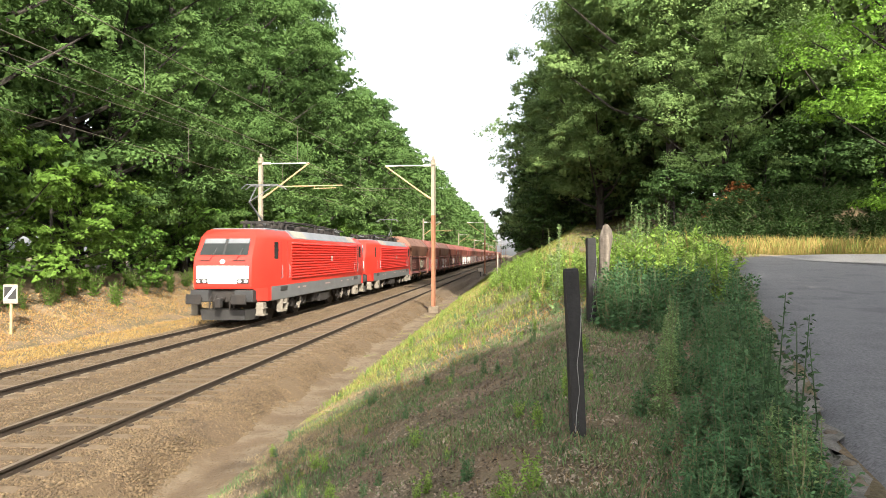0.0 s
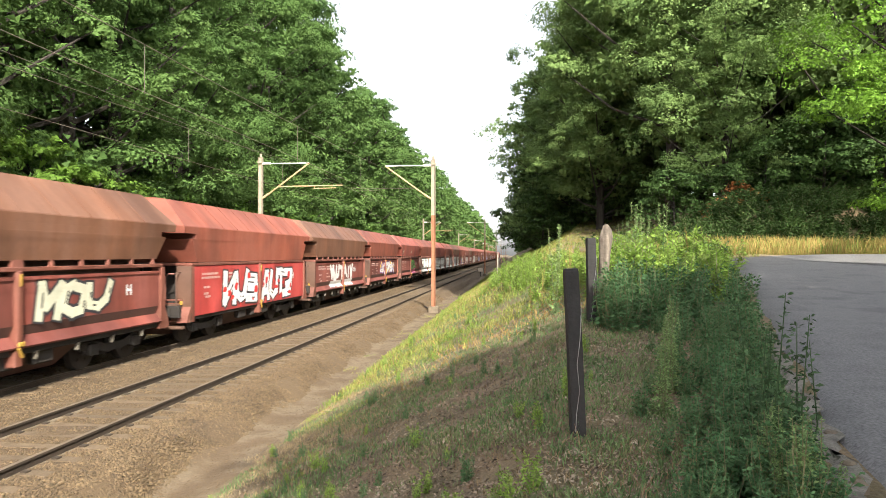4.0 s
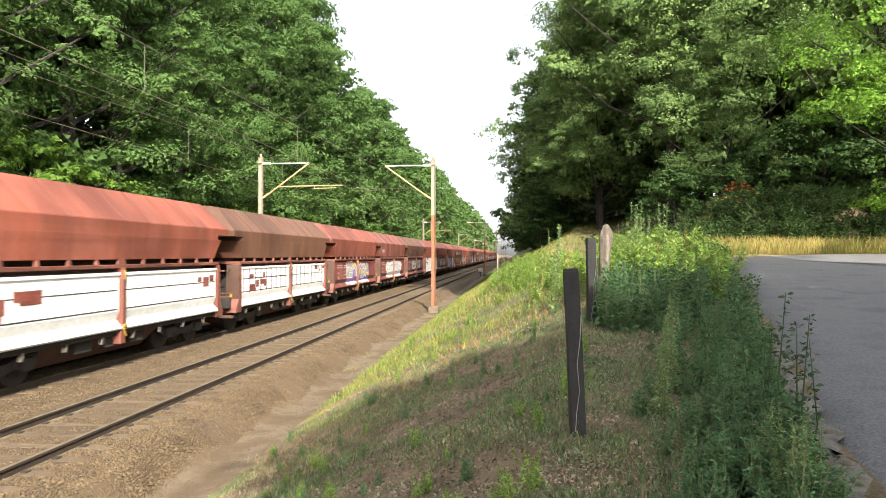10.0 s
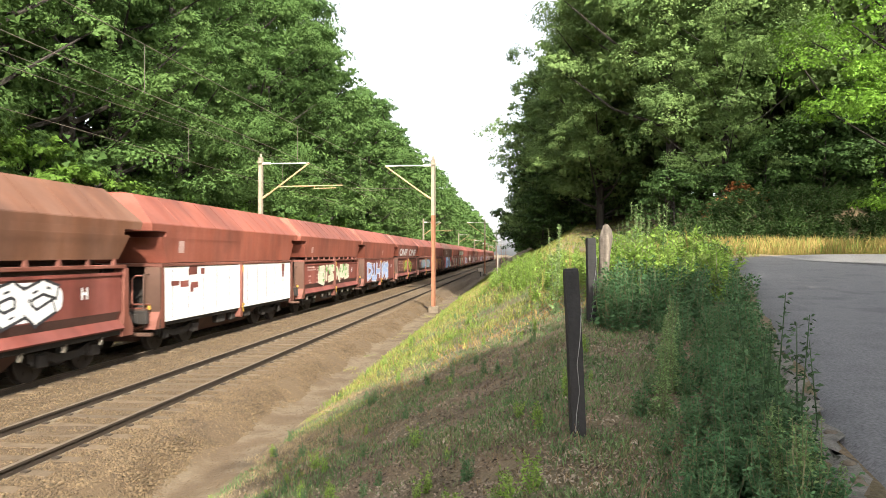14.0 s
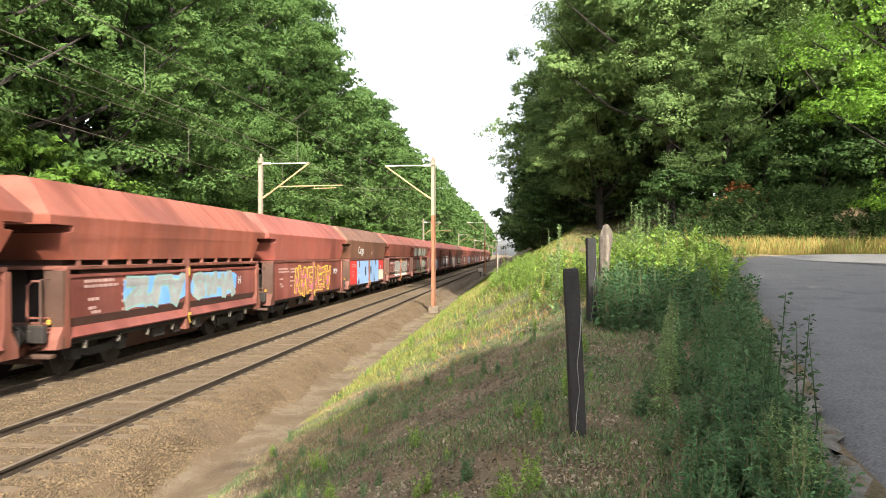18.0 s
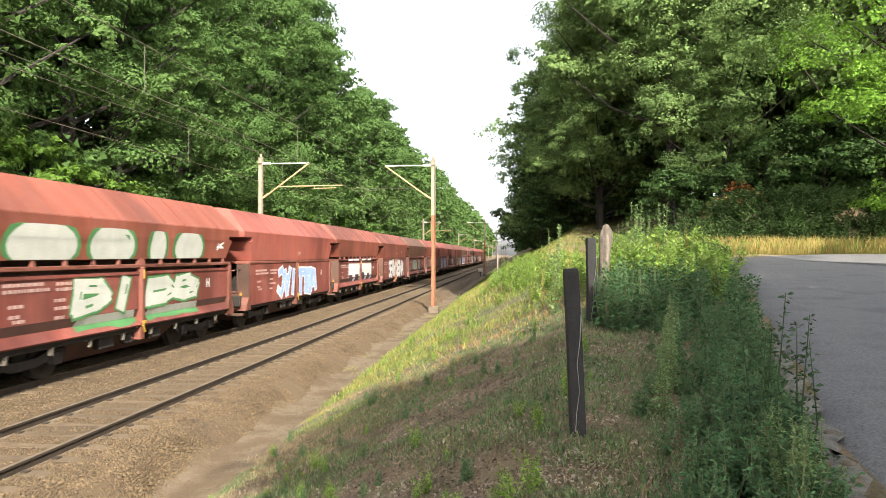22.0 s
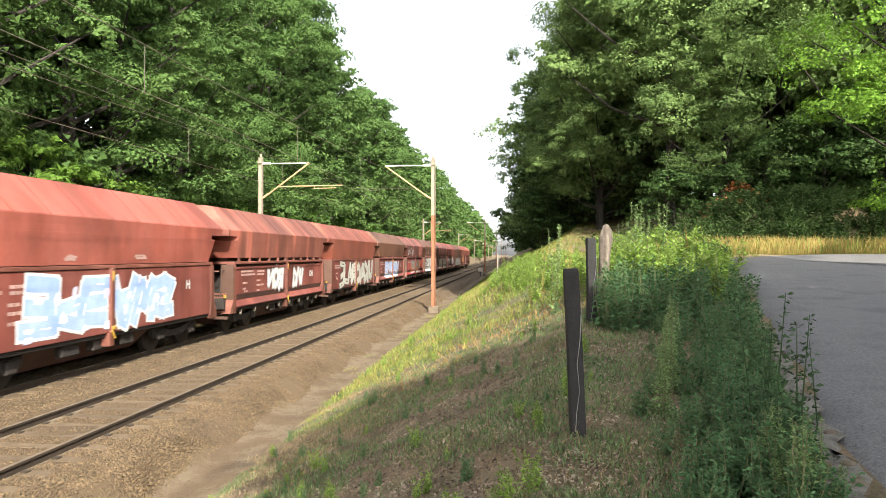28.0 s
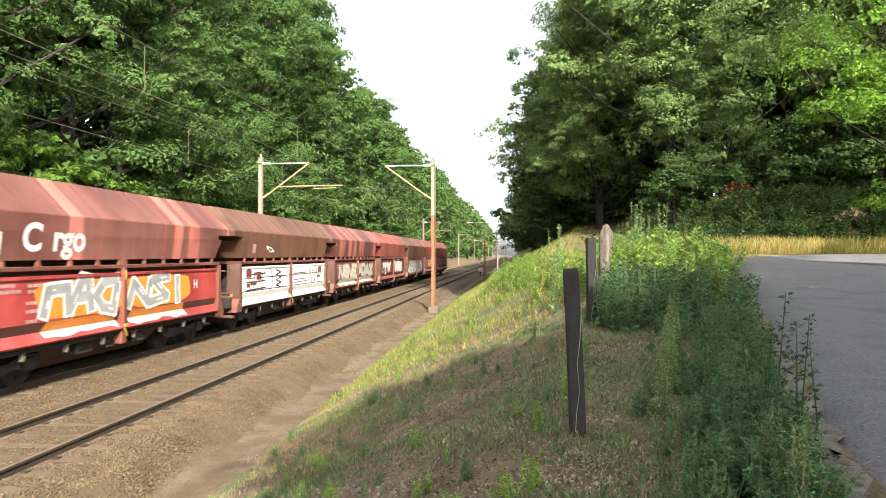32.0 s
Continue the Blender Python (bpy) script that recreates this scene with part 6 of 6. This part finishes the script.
        for zz in (1.5, 1.62, 1.9):
            stroke(m, [(0.5, zz), (2.3, zz + 0.02)], 0.035, 1.4095)
        for yy in (2.5, 3.0, 3.5):
            stroke(m, [(yy, 1.4), (yy + 0.3, 2.1), (yy + 0.65, 1.4)], 0.045, 1.4105 + 0.001 * yy)
        part("scribble", m, INK["k"], ob, "black scribbled strokes")["kind"] = "stuff"
    if k in UPPER:
        rng = np.random.default_rng(400 + k)
        for ink, yc, zc, w, h in UPPER[k]:
            m = Mesher()
            lx, lz, g = (1.42, 2.61, 0.115) if st[0] == "a" else (1.44, 2.50, 0.069)
            if ink == "w" and w < 0.5:
                ring = [(yc - w / 2, zc - h / 2), (yc + w / 2, zc - h / 2), (yc + w / 2, zc + h / 2), (yc - w / 2, zc + h / 2)]
                m.add([(lx + (q - lz) * g + 0.012, p, q) for p, q in ring], [(0, 1, 2, 3)])
                part("plate_mark", m, INK["f"], ob, "small pale painted square")
                continue
            pts = [(yc + w * (rng.random() - 0.5), zc + h * (rng.random() - 0.5)) for _ in range(9)]
            stroke(m, pts, 0.05, 0.0)
            m.v = [(lx + (c - lz) * g + 0.012 + 0.0002 * (i // 4), b, c) for i, (a, b, c) in enumerate(m.v)]
            part("upper_tag", m, INK[ink], ob, "faded scribbled tag on the upper side")
    if k == 16:
        for a in (-4.6, 0.45):
            part("roof_letters", letters("ONF", 0.80), INK["w"], ob, "white sprayed letters ONF", at=pose(1.438, a, 2.66, 96.6, 0, 90) @ Matrix.Diagonal((2.45, 1, 1, 1)))
    if k == 19:
        for ink, name, a, b, zb in (("r", "red_field", -5.2, -3.42, 0.95), ("a", "blue_field", -3.38, -0.12, 0.88), ("a", "blue_field", 0.12, 3.2, 0.88), ("r", "red_field", 3.25, 4.9, 1.68), ("c", "cream_field", 3.25, 4.9, 0.95)):
            m = Mesher()
            m.box(1.416, 1.4213, a, b, zb, 2.34 if ink != "c" else 1.66)
            part(name, m, INK[ink], ob, {"r": "bright red painted field", "a": "sky-blue painted field", "c": "cream painted field"}[ink])
        m = Mesher()
        for a, b, w, h in ((-1.05, 1.66, 0.22, 0.30), (0.62, 1.70, 0.22, 0.30)):
            flat_shape(m, [(a + w * math.cos(q), b + h * math.sin(q)) for q in np.linspace(0, 6.0, 14)], 1.4245)
        for tri in (((-2.95, 2.33), (-2.55, 2.33), (-2.75, 1.8)), ((-3.2, 0.92), (-2.7, 0.92), (-2.85, 1.4)), ((2.0, 2.33), (2.4, 2.33), (2.3, 1.75)), ((1.5, 0.92), (1.95, 0.92), (1.6, 1.5)), ((0.2, 2.33), (0.45, 2.33), (0.25, 2.15))):
            flat_shape(m, list(tri), 1.4248)
        part("dark_shapes", m, INK["k"], ob, "dark blue-black painted counters")["kind"] = "stuff"
        part("roof_letters", letters("Cargo", 0.62), INK["w"], ob, "white painted letters Cargo", at=pose(1.474, -3.3, 2.80, 94.2, 0, 90))
    if k == 31:
        for word, a in (("C", -3.5), ("rgo", -2.62)):
            part("roof_letters", letters(word, 0.78), INK["w"], ob, "worn white painted letters " + word, at=pose(1.452, a, 2.82, 96.6, 0, 90))
        m = Mesher()
        for a, b, c, d in ((-4.75, -4.05, 2.72, 2.80), (-4.75, -4.05, 3.08, 3.16), (-4.75, -4.65, 2.80, 3.08), (-4.15, -4.05, 2.80, 3.08), (-4.52, -4.45, 2.80, 3.08), (-4.35, -4.25, 2.86, 3.02)):
            m.add([(1.42 + (q - 2.61) * 0.115 + 0.012, p, q) for p, q in ((a, c), (b, c), (b, d), (a, d))], [(0, 1, 2, 3)])
        part("company_mark", m, INK["w"], ob, "worn white square block mark")["kind"] = "stuff"
    if k == 23:
        for a, b, tops in ((-3.0, -0.22, ((-2.6, 0.8), (-1.2, 0.9))), (0.2, 3.3, ((0.9, 0.7), (2.5, 0.7)))):
            m = Mesher()
            m.box(1.402, 1.4085, a, b, 1.38, 2.25)
            for c, w in tops:
                m.box(1.452, 1.458, c - w / 2 - 0.2, c + w / 2 + 0.2, 2.36, 2.47)
            part("white_field", m, INK["w"], ob, "solid white spray-painted letter block")
        m = Mesher()
        for a, b in ((-2.95, -2.0), (-1.35, -0.4), (1.9, 2.6)):
            m.add([(1.4045, a, 1.325), (1.4045, b, 1.325), (1.3245, b, 1.122), (1.3245, a, 1.122)], [(0, 3, 2, 1)])
            m.box(1.4087, 1.4095, a, b - 0.1, 1.38, 1.52)
        flat_shape(m, [(0.75 + 0.42 * math.cos(q), 1.38 + 0.25 * abs(math.sin(q))) for q in np.linspace(0, 3.14, 9)], 1.4092)
        part("black_shadow", m, INK["k"], ob, "black sprayed letter shadows")
        m = Mesher()
        for a, b in ((-1.95, -1.4), (-0.38, -0.22), (1.25, 1.85), (2.7, 3.3)):
            m.add([(1.4045, a, 1.325), (1.4045, b, 1.325), (1.3245, b, 1.122), (1.3245, a, 1.122)], [(0, 3, 2, 1)])
        part("grey_shadow", m, INK["l"], ob, "pale grey lower letter edges")
    if k == 21:
        for (cy, w) in ((-3.7, 2.1), (-1.3, 1.8), (0.75, 0.8), (2.5, 1.7)):
            made = ob
            for ink, g, dx in (("q", 0.0, 0.018), ("e", 0.28, 0.012)):
                m = Mesher()
                pts = [(cy + (w + g) / 2 * math.cos(a), 2.92 + (1.05 + g) / 2 * math.sin(a)) for a in np.linspace(0, 6.28, 21)[:-1]]
                vs = [(1.42 + (min(max(zz, 2.62), 3.19) - 2.61) * 0.115 + dx, yy, min(max(zz, 2.62), 3.19) if zz < 3.19 else min(zz, 3.36)) for yy, zz in pts]
                m.add(vs, [tuple(range(len(vs)))])
                made = part("upper_mural" if ink == "q" else "upper_mural_edge", m, INK[ink], made, "grey spray-painted letter shape" if ink == "q" else "green spray-painted outline")



def loco(k):
    ob = thing("electric_locomotive", pose(FAR_TRACK, 0, 0), "bright red electric locomotive with grey frame and roof", "locomotive", "locomotives of the train")
    m = Mesher()

    def ring(z, hx, nose, nx, sy):
        return [(hx, -sy, z), (nx, -nose, z), (-nx, -nose, z), (-hx, -sy, z), (-hx, sy, z), (-nx, nose, z), (nx, nose, z), (hx, sy, z)][::-1]
    m.loft([ring(1.42, 1.46, 9.10, 1.14, 8.35), ring(1.50, 1.48, 9.14, 1.15, 8.35), ring(2.45, 1.48, 9.12, 1.15, 8.30), ring(2.70, 1.48, 9.03, 1.14, 8.22), ring(3.34, 1.48, 8.60, 1.10, 7.95),
            ring(3.42, 1.46, 8.52, 1.09, 7.90), ring(3.66, 1.24, 8.30, 1.02, 7.75), ring(3.74, 1.08, 8.10, 0.9, 7.6)])
    body = part("body", m, M_LOCO_RED, ob, smooth=True)
    m = Mesher()
    m.box(-1.47, 1.47, -8.30, 8.30, 0.88, 1.60, 0.03)
    part("frame", m, M_LOCO_GREY, ob, "mid-grey frame side")
    for sy in (-1, 1):
        R = Matrix.Rotation(0 if sy < 0 else math.pi, 4, "Z")
        # cab front
        m = Mesher()
        m.loft([[(-0.90, -9.145, 1.62), (0.90, -9.145, 1.62), (0.90, -9.10, 1.62), (-0.90, -9.10, 1.62)], [(-1.03, -9.155, 1.84), (1.03, -9.155, 1.84), (1.03, -9.10, 1.84), (-1.03, -9.10, 1.84)], [(-1.03, -9.137, 2.30), (1.03, -9.137, 2.30), (1.03, -9.08, 2.30), (-1.03, -9.08, 2.30)]])
        part("front_panel", m, M_WHITE, ob, "white front warning panel", at=R)
        m = Mesher()
        m.loft([[(-0.97, -9.055, 2.72), (0.97, -9.055, 2.72), (0.97, -9.0, 2.72), (-0.97, -9.0, 2.72)], [(-0.92, -8.63, 3.36), (0.92, -8.63, 3.36), (0.92, -8.58, 3.36), (-0.92, -8.58, 3.36)]])
        part("windscreen", m, M_GLASS, ob, "dark windscreen glass", at=R)
        m = Mesher()
        m.loft([[(-0.04, -9.062, 2.72), (0.04, -9.062, 2.72), (0.04, -9.0, 2.72), (-0.04, -9.0, 2.72)], [(-0.04, -8.637, 3.36), (0.04, -8.637, 3.36), (0.04, -8.58, 3.36), (-0.04, -8.58, 3.36)]])
        part("windscreen_pillar", m, M_BLACK, ob, at=R)
        # pale sheets that paint the sky's reflection on the upper windscreen
        m = Mesher()
        for a, b in ((-0.90, -0.06), (0.06, 0.90)):
            m.add([(a, -8.772, 3.165), (b, -8.772, 3.165), (b, -8.645, 3.355), (a, -8.645, 3.355)], [(0, 1, 2, 3)])
        part("sun_blind", m, M_LOCO_ROOF, ob, "pale upper panes, sky reflection put into the colour", at=R)
        m = Mesher()
        for xx in (-0.55, 0.5):
            m.tube([(xx, -9.11, 2.5), (xx + 0.16, -9.09, 2.72), (xx + 0.22, -8.9, 2.98)], 0.018, 5)
        m.box(-0.9, -0.5, -9.16, -9.12, 2.50, 2.53)
        m.box(0.4, 0.9, -9.16, -9.12, 2.50, 2.53)
        part("wiper", m, M_BLACK, ob, at=R)
        m = Mesher()
        m.disc((0, -9.14, 2.46), (0, 1, 0), 0.09, 0.05, 12)
        part("top_lamp", m, M_LAMP, ob, "round upper headlamp", at=R)
        for xx in (-0.82, 0.82):
            m = Mesher()
            m.box(xx - 0.24, xx + 0.24, -9.17, -9.13, 1.62, 1.80, 0.015)
            hl = part("lamp_box", m, M_BLACK, ob, at=R)
            m = Mesher()
            for dx in (-0.12, 0.12):
                m.disc((xx + dx, -9.175, 1.71), (0, 1, 0), 0.065, 0.03, 12)
            part("headlamp", m, M_LAMP, hl, "clear headlamp lens")
            # crash box and buffer
            m = Mesher()
            m.box(xx - 0.42 if xx < 0 else xx - 0.30, xx + 0.30 if xx < 0 else xx + 0.42, -9.25, -8.6, 0.92, 1.38, 0.03)
            part("crash_box", m, M_DARKGREY, ob, "dark grey buffer housing", at=R)
            m = Mesher()
            m.tube([(xx * 1.07, -9.2, 1.05), (xx * 1.07, -9.68, 1.05)], 0.13, 12)
            m.box(xx * 1.07 - 0.30, xx * 1.07 + 0.30, -9.74, -9.68, 0.86, 1.24, 0.03)
            part("buffer", m, M_UNDER, ob, "rectangular dark buffer", at=R)
            m = Mesher()
            m.box(xx * 1.6 - 0.14, xx * 1.6 + 0.14, -8.75, -8.4, 0.35, 0.88, 0.02)
            for q in range(2):
                m.box(xx * 1.62 - 0.18, xx * 1.62 + 0.18, -8.78, -8.38, 0.38 + q * 0.26, 0.42 + q * 0.26)
            part("step", m, M_STEP, ob, "pale cab steps", at=R)
            m = Mesher()
            sg_ = 1 if xx > 0 else -1
            m.loft([[(sg_ * a, b, zz) for a, b in ((1.20, -7.9), (1.474, -7.9), (1.474, -8.33), (1.17 + o, -8.98 - o), (0.98, -8.75))] for zz, o in ((0.92, -0.06), (1.02, 0.0), (1.52, 0.02))])
            part("corner_skirt", m, M_LOCO_RED, ob, at=R)
        m = Mesher()
        m.box(-1.1, 1.1, -8.95, -8.7, 0.9, 1.4)
        m.tube([(0, -8.9, 1.05), (0, -9.5, 1.0)], 0.07, 8)
        m.box(-0.1, 0.1, -9.6, -9.3, 0.72, 1.08, 0.03)
        for xx in (-0.5, -0.32, 0.3, 0.46):
            m.tube([(xx, -9.0, 1.15), (xx + 0.03, -9.22, 0.95), (xx, -9.12, 0.62)], 0.035, 6)
        part("coupler", m, M_UNDER, ob, "dark coupler and brake hoses", at=R)
        m = Mesher()
        m.loft([[(-1.15, -8.4, 0.22), (-0.85, -9.05, 0.22), (0.85, -9.05, 0.22), (1.15, -8.4, 0.22)], [(-1.18, -8.4, 0.62), (-0.9, -9.12, 0.62), (0.9, -9.12, 0.62), (1.18, -8.4, 0.62)]])
        part("snowplough", m, M_BLACK, ob, "dark grey rail guard", at=R)
        # side door, window, handrails on both flanks
        for sx in (-1, 1):
            m = Mesher()
            m.box(sx * 1.484 - 0.006, sx * 1.484 + 0.006, -7.62, -7.12, 2.56, 3.24, 0.003)
            part("cab_window", m, M_GLASS, ob, "dark side window", at=R)
            m = Mesher()
            m.box(sx * 1.483 - 0.005, sx * 1.483 + 0.005, -6.84, -6.80, 1.62, 3.3)
            m.box(sx * 1.483 - 0.005, sx * 1.483 + 0.005, -6.03, -6.0, 1.62, 3.3)
            part("door_seam", m, M_UNDER, ob, at=R)
            m = Mesher()
            for yy in (-6.75, -5.85):
                m.tube([(sx * 1.49, yy, 1.75), (sx * 1.53, yy, 1.8), (sx * 1.53, yy, 2.25), (sx * 1.49, yy, 2.3)], 0.016, 5)
            part("handrail", m, M_LOCO_ROOF, ob, "pale grab rail", at=R)
            m = Mesher()
            m.box(sx * 1.46 - 0.03, sx * 1.46 + 0.03, -6.85, -6.0, 1.22, 1.42, 0.02)
            part("step_recess", m, M_BLACK, ob, at=R)
            m = Mesher()
            m.box(sx * 1.40 - .12, sx * 1.40 + .12, -6.75, -6.15, 0.36, 0.42)
            m.box(sx * 1.40 - .12, sx * 1.40 + .12, -6.75, -6.15, 0.68, 0.72)
            for yy in (-6.75, -6.18):
                m.box(sx * 1.40 - .12, sx * 1.40 + .12, yy, yy + 0.04, 0.36, 0.9)
            part("door_step", m, M_STEP, ob, "pale door steps", at=R)
    # louvred flank fields
    for sx in (-1, 1):
        for q in range(13):
            z0 = 1.68 + q * 0.124
            m = Mesher()
            xo = sx * 1.48
            m.loft([[(xo - 0.01 * sx, yy, z0 + 0.03), (xo + 0.065 * sx, yy, z0 + 0.025), (xo + 0.065 * sx, yy, z0 + 0.06), (xo - 0.01 * sx, yy, z0 + 0.112)] for yy in (-5.55, 6.45)])
            part("louvre", m, M_LOCO_RED, ob)
        m = Mesher()
        m.box(sx * 1.548 - 0.003, sx * 1.548 + 0.003, 0.6, 0.92, 2.40, 2.66)
        part("company_mark", m, INK["f"], ob, "small pale square mark")
        m = Mesher()
        for yy, w in ((-4.6, .3), (-3.9, .5), (-0.2, .9), (2.9, .3), (4.2, .5), (5.5, .25)):
            m.box(sx * 1.4715 - 0.002, sx * 1.4715 + 0.002, yy, yy + w, 1.24, 1.31)
        part("data_marking", m, INK["f"], ob, "small pale data marks")
        # roof side panels
        m = Mesher()
        m.loft([[(sx * 1.47, yy, 3.43), (sx * 1.12, yy, 3.80), (sx * 1.10, yy, 3.76), (sx * 1.44, yy, 3.40)] for yy in (-5.3, 6.5)])
        rp = part("roof_panel", m, M_LOCO_ROOF, ob, "pale grey sloped roof side")
        m = Mesher()
        for a, b in ((-5.0, -4.2), (-4.1, -3.2), (4.9, 5.5), (5.6, 6.2)):
            m.add([(sx * 1.450, a, 3.468), (sx * 1.450, b, 3.468), (sx * 1.155, b, 3.778), (sx * 1.155, a, 3.778)], [(0, 1, 2, 3)])
        part("vent_grille", m, M_CONCRETE, rp, "brownish vent grille")
    m = Mesher()
    m.box(-1.1, 1.1, -7.6, 7.6, 3.70, 3.80, 0.03)
    part("roof", m, M_LOCO_ROOF, ob, "grey roof deck")
    rng = np.random.default_rng(60)
    m = Mesher()
    for q in range(26):
        yy = -5.6 + q * 0.47
        xx = (rng.random() - 0.5) * 1.6
        m.tube([(xx, yy, 3.78), (xx, yy, 4.16 + 0.1 * rng.random())], 0.07, 6)
    for xx in (-0.75, -0.2, 0.45, 0.8):
        m.tube([(xx, -5.4, 4.15), (xx + 0.1, -1.5, 4.24), (xx - 0.05, 2.5, 4.2), (xx, 6.0, 4.1)], 0.035, 5)
    for q in range(5):
        yy = -4 + q * 2.1
        m.box(-0.75, 0.7, yy, yy + 1.2, 3.8, 4.08, 0.03)
    part("roof_gear", m, M_UNDER, ob, "dark roof cables and insulators")
    for yy, raised in ((-5.0, k == 1), (5.0, k == 2)):
        m = Mesher()
        m.box(-0.75, 0.75, yy - 0.7, yy - 0.62, 4.08, 4.18)
        m.box(-0.75, 0.75, yy + 0.62, yy + 0.7, 4.08, 4.18)
        m.box(-0.6, -0.54, yy - 0.7, yy + 0.7, 4.08, 4.18)
        m.box(0.54, 0.6, yy - 0.7, yy + 0.7, 4.08, 4.18)
        for a in (-0.6, 0.6):
            for b in (-0.6, 0.6):
                m.tube([(a, yy + b, 3.78), (a, yy + b, 4.1)], 0.07, 8)
        pg = part("pantograph", m, M_UNDER, ob, "raised pantograph" if raised else "folded pantograph")
        d = 1 if yy > 0 else -1
        a = Mesher()
        if raised:
            kz, ky, hz, hy = 4.95, yy + 1.55 * d, 5.82, yy - 0.1 * d
        else:
            kz, ky, hz, hy = 4.12, yy + 1.2 * d, 4.18, yy - 0.9 * d
        a.tube([(0, yy - 0.3 * d, 4.05), (0, ky, kz)], [0.05, 0.035], 7)
        a.tube([(0, ky, kz), (-0.35, hy, hz - 0.08)], 0.02, 6)
        a.tube([(0, ky, kz), (0.35, hy, hz - 0.08)], 0.02, 6)
        a.tube([(0.15, yy + 0.3 * d, 4.05), (0.1, ky, kz - 0.1)], 0.02, 5)
        part("pantograph_arm", a, M_LOCO_GREY, pg)
        a = Mesher()
        for dy in (-0.25, 0.25):
            a.tube([(-0.95, hy + dy, hz - 0.18), (-0.72, hy + dy, hz), (0.72, hy + dy, hz), (0.95, hy + dy, hz - 0.18)], 0.024, 6)
        for xx in (-0.35, 0.35):
            a.box(xx - 0.03, xx + 0.03, hy - 0.27, hy + 0.27, hz - 0.07, hz - 0.02)
        part("collector_head", a, M_LOCO_GREY, pg, "grey collector strips")
    for sy in (-1, 1):
        m = Mesher()
        for sx in (-1, 1):
            m.loft([[(sx * 1.08 - .07, yy, zz - .11), (sx * 1.08 + .07, yy, zz - .11), (sx * 1.08 + .07, yy, zz + .12), (sx * 1.08 - .07, yy, zz + .12)] for yy, zz in ((-2.3, .75), (-1.0, .72), (-0.7, .55), (0.7, .55), (1.0, .72), (2.3, .75))])
            for yy in (-1.7, 0, 1.7):
                m.box(sx * 1.12 - .14, sx * 1.12 + .14, yy - .2, yy + .2, 0.42, 0.80, 0.04)
                for dy in (-0.34, 0.34):
                    m.tube([(sx * 1.12, yy + dy, 0.5), (sx * 1.12, yy + dy, 0.84)], 0.085, 8)
            m.tube([(sx * 1.2, -1.4, .35), (sx * 1.24, -0.6, .6), (sx * 1.2, 0.2, .85)], 0.06, 6)
            m.tube([(sx * 1.2, 0.5, .35), (sx * 1.24, 1.2, .6), (sx * 1.2, 2.0, .85)], 0.06, 6)
        m.box(-1.0, 1.0, -2.0, 2.0, 0.5, 0.88)
        bg = part("bogie", m, M_UNDER, ob, "grimy three-axle bogie", at=pose(0, sy * 4.65, 0))
        m = Mesher()
        for sx in (-1, 1):
            for yy in (-0.85, 0.85):
                m.tube([(sx * 1.26, yy - 0.12, 0.30), (sx * 1.27, yy + 0.05, 0.55), (sx * 1.26, yy + 0.2, 0.82)], 0.05, 6)
                m.box(sx * 1.24 - .05, sx * 1.24 + .05, yy - 0.2, yy - 0.02, 0.35, 0.6, 0.02)
        part("sand_pipe", m, M_STEP, bg, "pale dusty sanding gear")
        for yy in (-1.7, 0, 1.7):
            w = part("wheelset", RES["loco_wheelset"], None, bg, at=pose(0, yy, 0.62))
            WHEELS.append((w, yy, 0.62, 1))
    m = Mesher()
    m.box(-1.25, 1.25, -1.6, 1.6, 0.42, 0.9, 0.05)
    for sx in (-1, 1):
        m.box(sx * 1.3 - .08, sx * 1.3 + .08, -0.9, 0.7, 0.4, 0.8, 0.03)
    part("transformer_tank", m, M_UNDER, ob)
    VEHICLES.append((ob, LOCO_SET - LOCO_LEN * (2.5 - k)))


loco(1)
loco(2)


def motions():
    T = [i * 0.5 for i in range(65)]
    for ob, off in VEHICLES:
        walk(ob, [(t, pose(FAR_TRACK, Y_COUPLE + off - travelled(t), 0)) for t in T])
    # wheels of one size, place and sense share their keys
    first = {}
    F = [i / FPS for i in range(int(32 * FPS) + 1)]
    for w, yy, r, sense in WHEELS:
        key = (yy, r, sense)
        if key not in first:
            walk(w, [(t, pose(0, yy, r, math.degrees(sense * travelled(t) / r) % 360.0)) for t in F])
            first[key] = w
        else:
            src = first[key].animation_data
            w.rotation_mode = "QUATERNION"
            ad = w.animation_data_create()
            ad.action = src.action
            ad.action_slot = src.action_slot


motions()
